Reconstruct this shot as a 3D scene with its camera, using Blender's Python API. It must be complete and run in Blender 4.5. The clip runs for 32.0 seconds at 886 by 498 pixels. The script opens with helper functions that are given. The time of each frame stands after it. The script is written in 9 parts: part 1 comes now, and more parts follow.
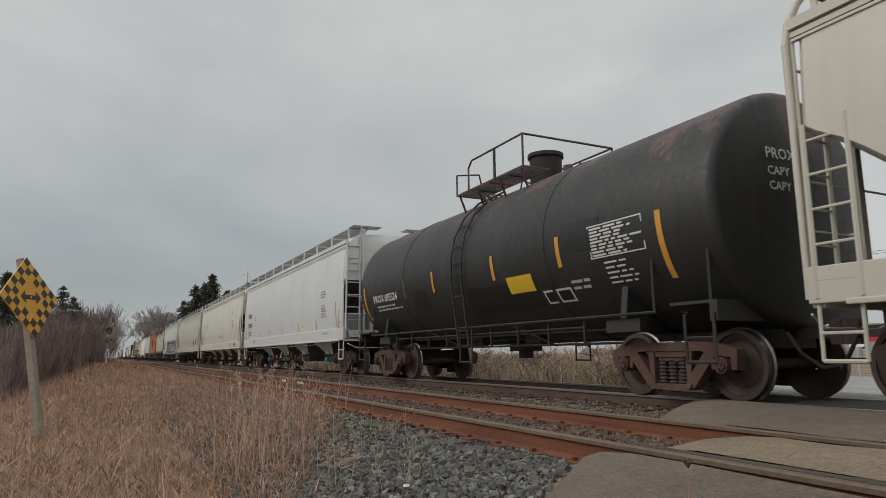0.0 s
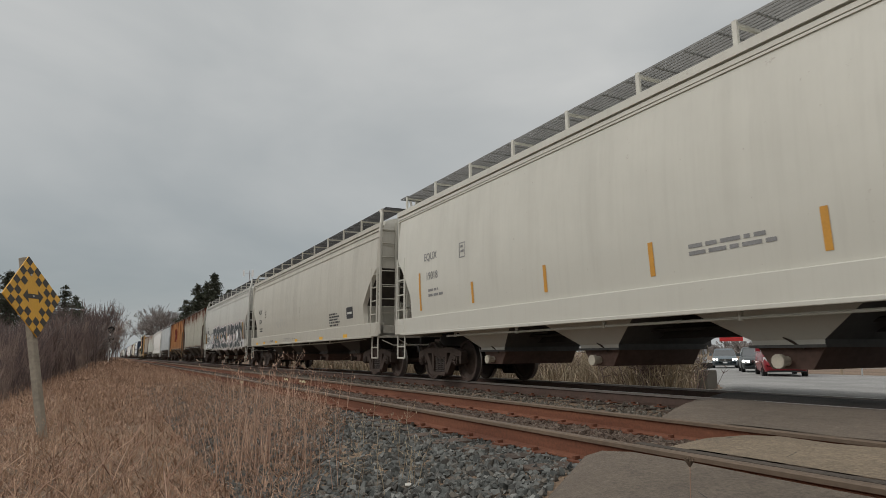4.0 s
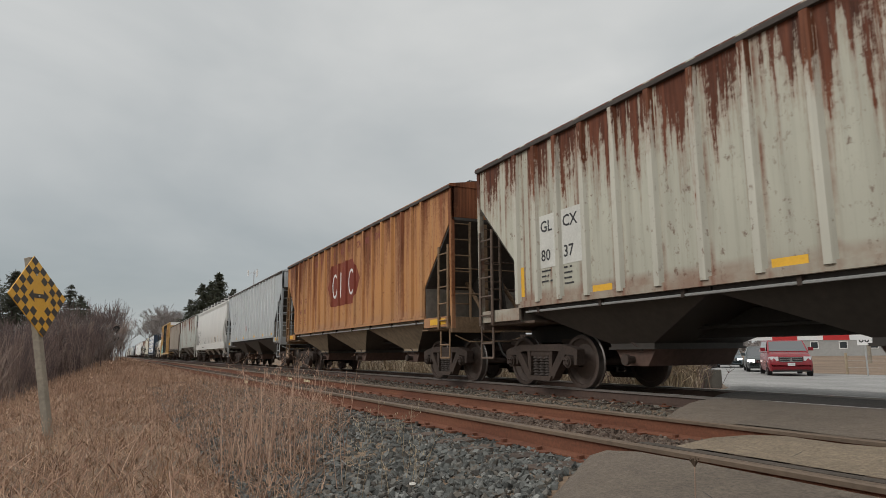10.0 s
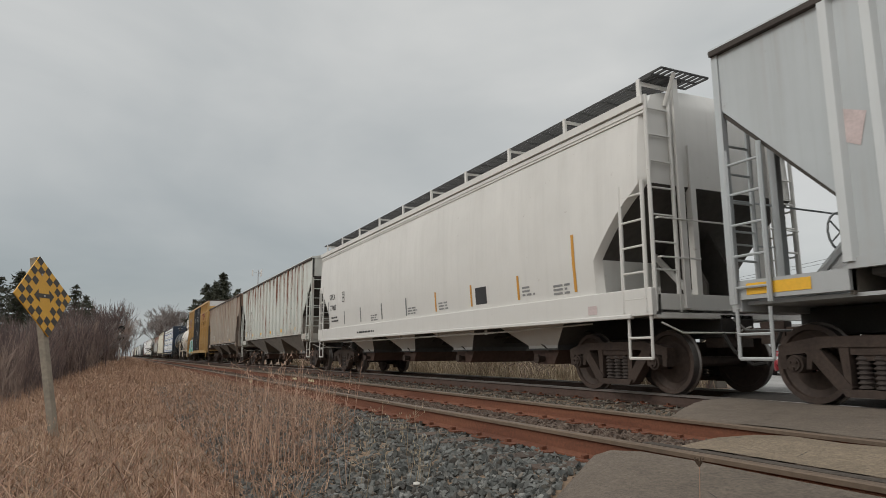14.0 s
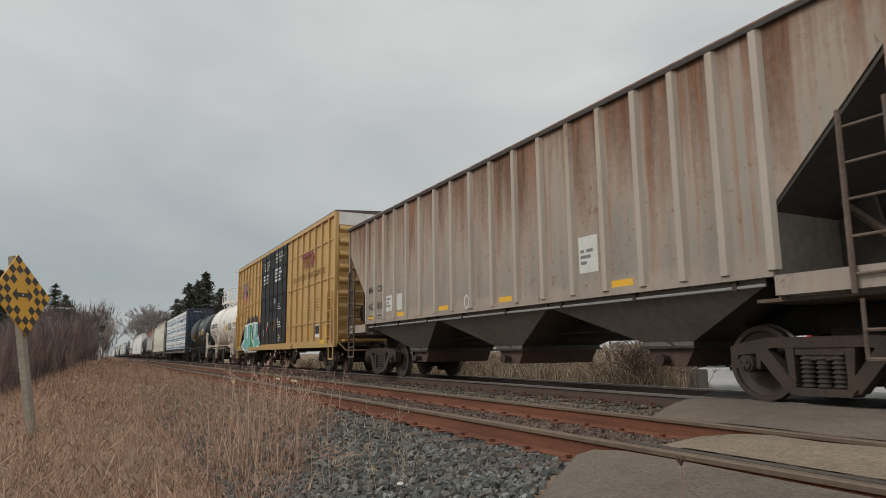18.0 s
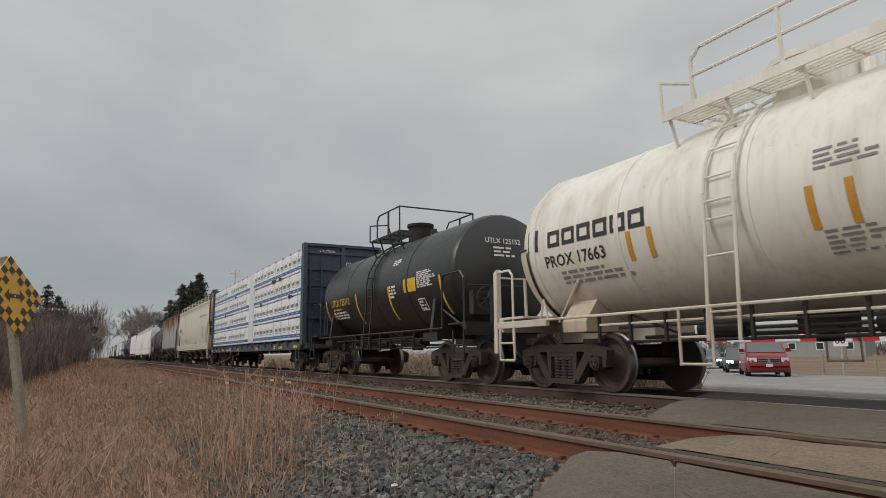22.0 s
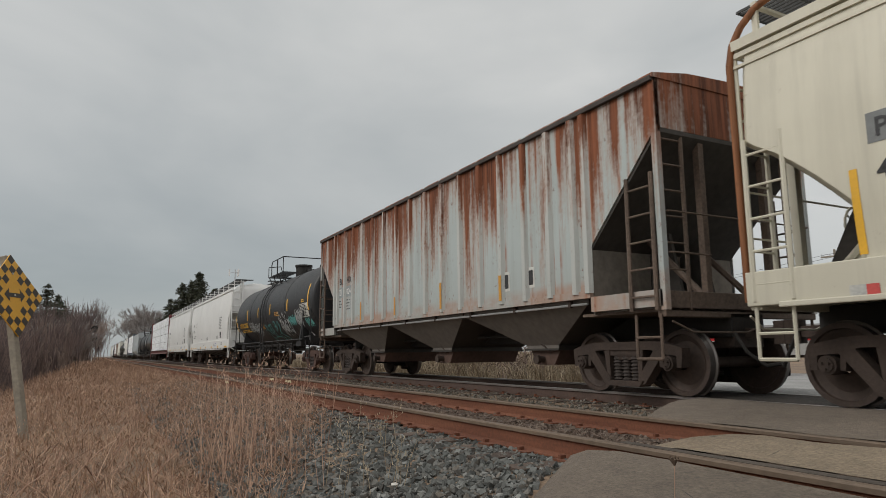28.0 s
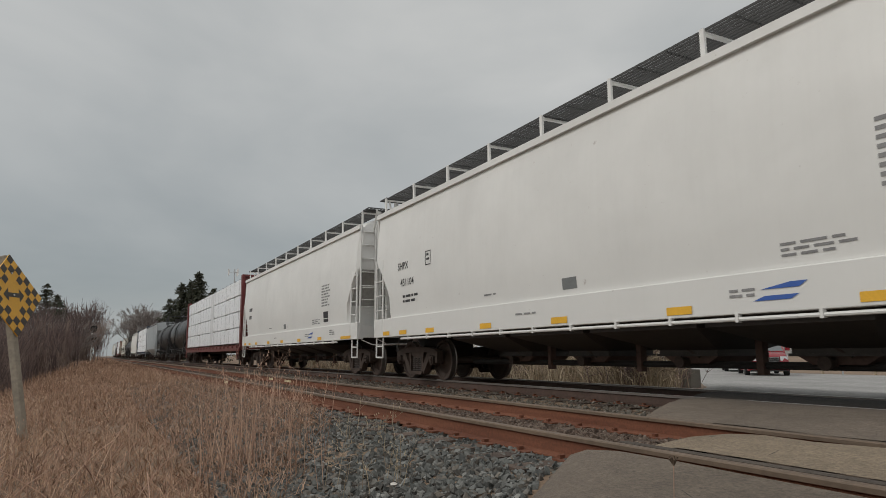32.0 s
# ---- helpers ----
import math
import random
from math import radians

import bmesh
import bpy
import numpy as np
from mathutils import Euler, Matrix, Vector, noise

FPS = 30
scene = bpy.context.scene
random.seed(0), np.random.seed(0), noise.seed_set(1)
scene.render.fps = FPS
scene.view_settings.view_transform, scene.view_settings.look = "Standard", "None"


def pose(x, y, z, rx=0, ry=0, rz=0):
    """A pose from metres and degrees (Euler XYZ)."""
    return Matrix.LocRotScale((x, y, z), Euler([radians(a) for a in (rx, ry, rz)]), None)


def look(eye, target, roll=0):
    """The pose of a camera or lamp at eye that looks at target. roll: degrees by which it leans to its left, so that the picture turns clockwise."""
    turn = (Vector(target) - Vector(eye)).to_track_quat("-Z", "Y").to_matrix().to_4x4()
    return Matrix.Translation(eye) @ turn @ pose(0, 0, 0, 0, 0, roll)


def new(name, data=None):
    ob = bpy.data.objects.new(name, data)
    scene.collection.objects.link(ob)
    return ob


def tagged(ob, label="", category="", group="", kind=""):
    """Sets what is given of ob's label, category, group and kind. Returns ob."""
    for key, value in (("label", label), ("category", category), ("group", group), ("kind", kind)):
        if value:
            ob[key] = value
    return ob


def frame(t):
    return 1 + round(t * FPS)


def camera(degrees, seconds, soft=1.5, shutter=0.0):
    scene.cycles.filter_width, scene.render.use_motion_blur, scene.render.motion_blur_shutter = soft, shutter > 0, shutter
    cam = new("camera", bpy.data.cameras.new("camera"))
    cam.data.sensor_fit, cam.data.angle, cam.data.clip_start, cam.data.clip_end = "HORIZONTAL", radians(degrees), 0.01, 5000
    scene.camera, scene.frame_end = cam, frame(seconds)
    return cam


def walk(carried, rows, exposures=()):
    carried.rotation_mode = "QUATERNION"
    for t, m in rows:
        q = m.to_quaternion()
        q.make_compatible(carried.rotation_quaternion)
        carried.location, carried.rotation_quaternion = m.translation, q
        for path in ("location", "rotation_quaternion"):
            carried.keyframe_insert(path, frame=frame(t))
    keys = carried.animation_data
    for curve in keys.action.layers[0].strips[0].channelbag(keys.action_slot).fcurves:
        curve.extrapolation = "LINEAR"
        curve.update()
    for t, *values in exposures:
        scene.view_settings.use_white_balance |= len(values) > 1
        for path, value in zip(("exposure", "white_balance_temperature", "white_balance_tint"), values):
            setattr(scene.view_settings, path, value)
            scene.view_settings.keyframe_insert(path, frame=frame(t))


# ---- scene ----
# The world: x runs along the tracks (the train rolls to +x), y across them, z = 0 is the top of the rails.
EYE = (0.0, 0.0, 0.63)
MAIN_Y, SIDING_Y = 8.03, 3.995
cam = camera(68.15, 32.0, soft=0.75, shutter=0.05)


def view(yaw, pitch):
    a, b = radians(yaw), radians(pitch)
    way = Vector((-math.cos(a) * math.cos(b), math.sin(a) * math.cos(b), math.sin(b)))
    return look(EYE, Vector(EYE) + 10 * way, -0.6)


PATH = [
    (0, 26.900, 9.131), (0.5, 26.900, 9.150), (1, 26.900, 9.168), (1.5, 26.882, 9.150),
    (2, 26.843, 9.130), (2.5, 26.804, 9.109), (3, 26.766, 9.071), (3.5, 26.747, 9.052),
    (5.5, 26.747, 8.978), (6, 26.691, 8.960), (6.5, 26.673, 8.922), (7, 26.673, 8.904),
    (7.5, 26.673, 8.922), (8, 26.654, 8.960), (8.5, 26.617, 8.978), (9, 26.579, 8.997),
    (9.5, 26.502, 9.015), (10, 26.389, 8.997), (10.5, 26.293, 8.978), (11, 26.218, 8.978),
    (11.5, 26.162, 8.978), (12, 26.124, 8.978), (12.5, 26.066, 8.978), (13, 26.009, 8.978),
    (13.5, 26.009, 8.978), (14, 26.046, 8.978), (14.5, 26.065, 8.978), (16.5, 27.049, 8.978),
    (17, 27.239, 8.922), (17.5, 27.354, 8.922), (18, 27.411, 8.960), (18.5, 27.392, 8.960),
    (19, 27.317, 8.941), (19.5, 27.316, 8.960), (20, 27.429, 8.997), (20.5, 27.581, 9.034),
    (21, 27.712, 9.052), (21.5, 27.806, 9.052), (22, 27.901, 9.072), (22.5, 27.995, 9.130),
    (23, 28.052, 9.187), (23.5, 28.072, 9.187), (24, 28.034, 9.168), (24.5, 27.977, 9.207),
    (25, 27.901, 9.264), (25.5, 27.731, 9.280), (27.5, 27.582, 8.978), (28, 27.903, 8.997),
    (28.5, 28.242, 9.034), (29, 28.527, 9.072), (29.5, 28.697, 9.112), (30, 28.774, 9.131),
    (30.5, 28.699, 9.112), (31, 28.433, 9.053), (31.5, 28.149, 8.997), (32, 27.958, 8.978),
]
# the exposure follows the brightness of the passing cars
STOPS = [(0, 0.0), (1, 0.0), (3, -0.12), (4.5, -0.05), (6, 0.0), (8, 0.06), (10, 0.10), (12, 0.10), (14, 0.06), (17, 0.04), (18, 0.12), (19, 0.18), (20, 0.18), (21, 0.12), (22, -0.06), (23, 0.03), (25, -0.06), (26.5, -0.02), (28, 0.03), (29, 0.17), (30, 0.14), (31, 0.10), (32, -0.13)]
walk(cam, [(t, view(a, b)) for t, a, b in PATH], STOPS)

# ---- sky and light ----
world = bpy.data.worlds.new("overcast_sky")
scene.world = world
world.use_nodes = True
wn, wl = world.node_tree.nodes, world.node_tree.links
wn.clear()


def wnode(kind, **values):
    n = wn.new(kind)
    for k, v in values.items():
        n.inputs[k].default_value = v
    return n


SUN_ELEVATION, SUN_FROM = radians(38), Vector((-0.25, -1.0, 0))
sky = wn.new("ShaderNodeTexSky")
sky.sky_type, sky.sun_disc = "NISHITA", False
sky.sun_elevation, sky.sun_rotation = SUN_ELEVATION, math.atan2(SUN_FROM.x, SUN_FROM.y)
sky_low = wnode("ShaderNodeVectorMath")
sky_low.operation = "SCALE"
sky_low.inputs["Scale"].default_value = 0.07
wl.new(sky.outputs[0], sky_low.inputs[0])
coord = wn.new("ShaderNodeTexCoord")
stretch = wn.new("ShaderNodeMapping")
stretch.inputs["Scale"].default_value = (1.0, 1.0, 2.6)
stretch.inputs["Location"].default_value = (0.35, 0.2, 0.1)
wl.new(coord.outputs["Generated"], stretch.inputs[0])
cloud = wnode("ShaderNodeTexNoise", Scale=1.7, Detail=5.0, Roughness=0.5, Distortion=0.35)
wl.new(stretch.outputs[0], cloud.inputs["Vector"])
split = wn.new("ShaderNodeSeparateXYZ")
wl.new(coord.outputs["Generated"], split.inputs[0])
# thin bright cloud to the south (behind the camera) and overhead, darker rain cloud down the line
high = wnode("ShaderNodeMath")
high.operation = "MULTIPLY_ADD"
high.inputs[1].default_value, high.inputs[2].default_value = 0.55, 0.02
wl.new(split.outputs["Z"], high.inputs[0])
east = wnode("ShaderNodeMath")
east.operation = "MULTIPLY_ADD"
east.inputs[1].default_value = 0.22
wl.new(split.outputs["X"], east.inputs[0])
wl.new(high.outputs[0], east.inputs[2])
mix = wnode("ShaderNodeMath")
mix.operation = "MULTIPLY_ADD"
mix.inputs[1].default_value = 0.75
wl.new(cloud.outputs["Fac"], mix.inputs[0])
wl.new(east.outputs[0], mix.inputs[2])
ramp = wn.new("ShaderNodeValToRGB")
for pos, col in ((0.1, (0.24, 0.266, 0.276, 1)), (0.42, (0.43, 0.446, 0.442, 1)), (0.75, (0.57, 0.565, 0.545, 1))):
    if pos in (0.1, 0.75):
        e = ramp.color_ramp.elements[0 if pos == 0.1 else 1]
        e.position, e.color = pos, col
    else:
        e = ramp.color_ramp.elements.new(pos)
        e.color = col
wl.new(mix.outputs[0], ramp.inputs[0])
both = wn.new("ShaderNodeMix")
both.data_type = "RGBA"
both.inputs["Factor"].default_value = 0.92
wl.new(sky_low.outputs[0], both.inputs[6])
wl.new(ramp.outputs[0], both.inputs[7])
back = wnode("ShaderNodeBackground", Strength=1.3)
wl.new(both.outputs[2], back.inputs[0])
wout = wn.new("ShaderNodeOutputWorld")
wl.new(back.outputs[0], wout.inputs[0])
sun = new("sun", bpy.data.lights.new("sun", "SUN"))
sun.data.energy, sun.data.angle, sun.data.color = 1.2, radians(25), (1.0, 0.96, 0.9)
sun.matrix_world = look(Vector((0, 0, 50)) + SUN_FROM.normalized() * 50 / math.tan(SUN_ELEVATION), (0, 0, 0))


# ---- mesh helpers ----
class Geo:
    """Collects points and faces of one mesh."""

    def __init__(self):
        self.v, self.f, self.m = [], [], []

    def add(self, verts, faces, slot=0):
        k = len(self.v)
        self.v += [tuple(p) for p in verts]
        self.f += [tuple(i + k for i in f) for f in faces]
        self.m += [slot] * len(faces)
        return self

    def box(self, x0, x1, y0, y1, z0, z1, slot=0):
        v = [(x, y, z) for x in (x0, x1) for y in (y0, y1) for z in (z0, z1)]
        return self.add(v, [(0, 1, 3, 2), (4, 6, 7, 5), (0, 4, 5, 1), (2, 3, 7, 6), (0, 2, 6, 4), (1, 5, 7, 3)], slot)

    def prism(self, poly, y0, y1, slot=0):
        """A polygon of (x, z), thick from y0 to y1."""
        n = len(poly)
        v = [(x, y0, z) for x, z in poly] + [(x, y1, z) for x, z in poly]
        return self.add(v, [tuple(range(n)), tuple(range(2 * n - 1, n - 1, -1))] + [(i, i + n, (i + 1) % n + n, (i + 1) % n) for i in range(n)], slot)

    def prism_x(self, poly, x0, x1, slot=0):
        """A polygon of (y, z), long from x0 to x1."""
        n = len(poly)
        v = [(x0, y, z) for y, z in poly] + [(x1, y, z) for y, z in poly]
        return self.add(v, [tuple(range(n)), tuple(range(2 * n - 1, n - 1, -1))] + [(i, i + n, (i + 1) % n + n, (i + 1) % n) for i in range(n)], slot)

    def prism_z(self, poly, z0, z1, slot=0):
        n = len(poly)
        v = [(x, y, z0) for x, y in poly] + [(x, y, z1) for x, y in poly]
        return self.add(v, [tuple(range(n)), tuple(range(2 * n - 1, n - 1, -1))] + [(i, i + n, (i + 1) % n + n, (i + 1) % n) for i in range(n)], slot)

    def tube(self, p, q, r, n=6, r2=None, slot=0):
        p, q = Vector(p), Vector(q)
        d = (q - p).normalized()
        a = d.orthogonal().normalized()
        b = d.cross(a)
        v = []
        for c, rr in ((p, r), (q, r if r2 is None else r2)):
            v += [c + (a * math.cos(2 * math.pi * i / n) + b * math.sin(2 * math.pi * i / n)) * rr for i in range(n)]
        return self.add(v, [tuple(range(n)), tuple(range(2 * n - 1, n - 1, -1))] + [(i, (i + 1) % n, (i + 1) % n + n, i + n) for i in range(n)], slot)

    def path(self, pts, r, n=6, slot=0):
        for p, q in zip(pts, pts[1:]):
            self.tube(p, q, r, n, slot=slot)
        return self

    def rings(self, rings, cap=True, slot=0, closed=True):
        """Skin over rings of points of one length."""
        n = len(rings[0])
        v = [p for r in rings for p in r]
        f = []
        for k in range(len(rings) - 1):
            for i in range(n if closed else n - 1):
                j = (i + 1) % n
                f.append((k * n + i, k * n + j, (k + 1) * n + j, (k + 1) * n + i))
        if cap:
            f += [tuple(range(n - 1, -1, -1)), tuple(range((len(rings) - 1) * n, len(rings) * n))]
        return self.add(v, f, slot)

    def stroke(self, pts, w, y0, y1, slot=0):
        """A bent bar of width w in the x-z plane, thick from y0 to y1."""
        for (xa, za), (xb, zb) in zip(pts, pts[1:]):
            l = math.hypot(xb - xa, zb - za) or 1
            dx, dz = (xb - xa) / l * w / 2, (zb - za) / l * w / 2
            e = 0.5
            self.prism([(xa - dx * e - dz, za - dz * e + dx), (xb + dx * e - dz, zb + dz * e + dx), (xb + dx * e + dz, zb + dz * e - dx), (xa - dx * e + dz, za - dz * e - dx)], y0, y1, slot)
        return self

    def disc(self, c, r0, r1, y0, y1, n=20, slot=0):
        """A ring or wheel round the y axis."""
        rings = []
        for r, y in ((r1, y0), (r1, y1), (r0, y1), (r0, y0)):
            rings.append([(c[0] + r * math.cos(2 * math.pi * i / n), y, c[1] + r * math.sin(2 * math.pi * i / n)) for i in range(n)])
        rings.append(rings[0])
        return self.rings(rings, cap=False, slot=slot)


def mesh_of(name, geo, mats, smooth=None):
    me = bpy.data.meshes.new(name)
    me.from_pydata(geo.v, [], geo.f)
    for m in mats if isinstance(mats, (list, tuple)) else [mats]:
        me.materials.append(m)
    if any(geo.m):
        me.polygons.foreach_set("material_index", geo.m)
    bm = bmesh.new()
    bm.from_mesh(me)
    bmesh.ops.recalc_face_normals(bm, faces=bm.faces)
    bm.to_mesh(me)
    bm.free()
    if smooth:
        me.shade_smooth()
        me.set_sharp_from_angle(angle=radians(smooth))
    return me


def part(name, geo, mats, parent, label="", smooth=None, at=None, bevel=0):
    """One mesh object under a thing or under a part."""
    me = geo if isinstance(geo, bpy.types.Mesh) else mesh_of(name, geo, mats, smooth)
    ob = new(name, me)
    ob.parent = parent
    if at is not None:
        ob.matrix_basis = at
    if label:
        tagged(ob, label)
    if bevel:
        mod = ob.modifiers.new("edges", "BEVEL")
        mod.width, mod.segments, mod.limit_method = bevel, 2, "ANGLE"
    return ob


def thing(name, label, category, group="", kind="", at=None):
    ob = new(name)
    ob.empty_display_size = 0.3
    if at is not None:
        ob.matrix_basis = at
    return tagged(ob, label, category, group, kind)


def solid(name, geo, mats, label, category, group="", kind="", smooth=None, at=None):
    ob = new(name, mesh_of(name, geo, mats, smooth))
    if at is not None:
        ob.matrix_basis = at
    return tagged(ob, label, category, group, kind)


LETTERS = {}


def letters(text, size, spacing=1.0):
    """Points (u, v) and faces of a line of writing of that cap height, from u = 0."""
    key = (text, size, spacing)
    if key not in LETTERS:
        cu = bpy.data.curves.new("writing", "FONT")
        cu.body, cu.size, cu.resolution_u, cu.space_character, cu.offset = text, size / 0.69, 2, spacing, size * 0.02
        ob = bpy.data.objects.new("writing", cu)
        me = ob.to_mesh()
        LETTERS[key] = ([(p.co.x, p.co.y) for p in me.vertices], [tuple(f.vertices) for f in me.polygons])
        ob.to_mesh_clear()
        bpy.data.objects.remove(ob)
        bpy.data.curves.remove(cu)
    return LETTERS[key]


class Decal:
    """Flat paint on a surface: surf(u, v, lift) gives the point."""

    def __init__(self, surf, lift=0.006):
        self.surf, self.lift, self.g = surf, lift, Geo()

    def text(self, text, u, v, size, spacing=1.0):
        pts, faces = letters(text, size, spacing)
        self.g.add([self.surf(u + a, v + b, self.lift) for a, b in pts], faces)
        return self

    def quad(self, u0, u1, v0, v1, n=1, lean=0.0):
        for i in range(n):
            a, b = v0 + (v1 - v0) * i / n, v0 + (v1 - v0) * (i + 1) / n
            la, lb = lean * i / n, lean * (i + 1) / n
            self.g.add([self.surf(u0 + la, a, self.lift), self.surf(u1 + la, a, self.lift), self.surf(u1 + lb, b, self.lift), self.surf(u0 + lb, b, self.lift)], [(0, 1, 2, 3)])
        return self

    def bars(self, u, v, width, lines, height=0.05, gap=0.045, seed=1):
        """Small unreadable writing as plain bars, word by word."""
        rnd = random.Random(seed)
        for k in range(lines):
            x, end = u, u + width * rnd.uniform(0.6, 1.0)
            while x < end - 0.03:
                w = min(rnd.uniform(0.08, 0.3), end - x)
                self.quad(x, x + w, v - height, v)
                x += w + 0.05
            v -= height + gap
        return self

    def outline(self, u0, u1, v0, v1, w=0.02):
        self.quad(u0, u1, v0, v0 + w).quad(u0, u1, v1 - w, v1).quad(u0, u0 + w, v0 + w, v1 - w).quad(u1 - w, u1, v0 + w, v1 - w)
        return self

    def poly(self, pts):
        self.g.add([self.surf(a, b, self.lift) for a, b in pts], [tuple(range(len(pts)))])
        return self

    def line(self, pts, w):
        """A round brush line that follows the surface; pieces that overlap lie one above the other."""
        base, turn_no = self.lift, 0
        for (a, b), (c, d) in zip(pts, pts[1:]):
            l = math.hypot(c - a, d - b) or 1e-6
            ex, ey = (c - a) / l * w / 2, (d - b) / l * w / 2
            n = max(1, int(l / 0.3))
            for i in range(n):
                p, q = i / n, (i + 1) / n
                e0, e1 = (0.6 if i == 0 else 0), (0.6 if i == n - 1 else 0)
                x0, y0, x1, y1 = a + (c - a) * p, b + (d - b) * p, a + (c - a) * q, b + (d - b) * q
                turn_no += 1
                self.lift = base + 0.0005 * (turn_no % 5)
                self.poly([(x0 - ex * e0 - ey, y0 - ey * e0 + ex), (x1 + ex * e1 - ey, y1 + ey * e1 + ex), (x1 + ex * e1 + ey, y1 + ey * e1 - ex), (x0 - ex * e0 + ey, y0 - ey * e0 - ex)])
            turn_no += 1
            self.lift = base + 0.0005 * (turn_no % 5)
            self.poly([(c + math.cos(k * math.pi / 6) * w / 2, d + math.sin(k * math.pi / 6) * w / 2) for k in range(12)])
        self.lift = base
        return self

    def put(self, name, mat, parent, label=""):
        ob = part(name, self.g, mat, parent, label)
        if name in ("small_print", "data_block", "printed_mark", "printed_emblem", "printed_line"):
            tagged(ob, kind="stuff")
        return ob


# ---- materials ----
def material(name):
    m = bpy.data.materials.new(name)
    m.use_nodes = True
    nt = m.node_tree
    return m, nt.nodes, nt.links, nt.nodes["Principled BSDF"]


def noise_node(n, l, vec, scale, detail=4.0, rough=0.55, squash=None, shift=None):
    t = n.new("ShaderNodeTexNoise")
    t.inputs["Scale"].default_value, t.inputs["Detail"].default_value, t.inputs["Roughness"].default_value = scale, detail, rough
    if squash or shift:
        mp = n.new("ShaderNodeMapping")
        mp.inputs["Scale"].default_value = squash or (1, 1, 1)
        if shift:
            mp.inputs["Location"].default_value = shift
        l.new(vec, mp.inputs[0])
        vec = mp.outputs[0]
    l.new(vec, t.inputs["Vector"])
    return t.outputs["Fac"]


def step_node(n, l, value, lo, hi, out=(0.0, 1.0)):
    r = n.new("ShaderNodeMapRange")
    r.inputs["From Min"].default_value, r.inputs["From Max"].default_value = lo, hi
    r.inputs["To Min"].default_value, r.inputs["To Max"].default_value = out
    l.new(value, r.inputs["Value"])
    return r.outputs[0]


def mix_node(n, l, fac, a, b, blend="MIX"):
    x = n.new("ShaderNodeMix")
    x.data_type, x.blend_type = "RGBA", blend
    for sock, val in ((x.inputs["Factor"], fac), (x.inputs[6], a), (x.inputs[7], b)):
        if isinstance(val, bpy.types.NodeSocket):
            l.new(val, sock)
        elif isinstance(val, (int, float)):
            sock.default_value = val
        else:
            sock.default_value = (*val, 1)
    return x.outputs[2]


def math_node(n, l, op, a, b):
    x = n.new("ShaderNodeMath")
    x.operation = op
    for sock, val in zip(x.inputs, (a, b)):
        if isinstance(val, bpy.types.NodeSocket):
            l.new(val, sock)
        else:
            sock.default_value = val
    return x.outputs[0]


def bump(n, l, bsdf, height, strength=0.3, distance=0.02):
    b = n.new("ShaderNodeBump")
    b.inputs["Strength"].default_value, b.inputs["Distance"].default_value = strength, distance
    l.new(height, b.inputs["Height"])
    l.new(b.outputs[0], bsdf.inputs["Normal"])


def plain(name, color, rough=0.6, metal=0.0, vary=0.18, scale=6.0, bumps=0.0, random_tint=0.0):
    """A surface with fine grain and broad unevenness."""
    m, n, l, s = material(name)
    c = n.new("ShaderNodeTexCoord").outputs["Object"]
    fine, broad = noise_node(n, l, c, scale * 6, 6), noise_node(n, l, c, scale * 0.6, 3)
    f = math_node(n, l, "ADD", math_node(n, l, "MULTIPLY", fine, 0.5), math_node(n, l, "MULTIPLY", broad, 0.5))
    k = step_node(n, l, f, 0.3, 0.7, (1 - vary, 1 + vary))
    col = mix_node(n, l, 1.0, color, k, "MULTIPLY")
    if random_tint:
        o = n.new("ShaderNodeObjectInfo").outputs["Random"]
        col = mix_node(n, l, 1.0, col, step_node(n, l, o, 0, 1, (1 - random_tint, 1 + random_tint)), "MULTIPLY")
    l.new(col, s.inputs["Base Color"])
    s.inputs["Roughness"].default_value, s.inputs["Metallic"].default_value = rough, metal
    if bumps:
        bump(n, l, s, fine, bumps)
    return m


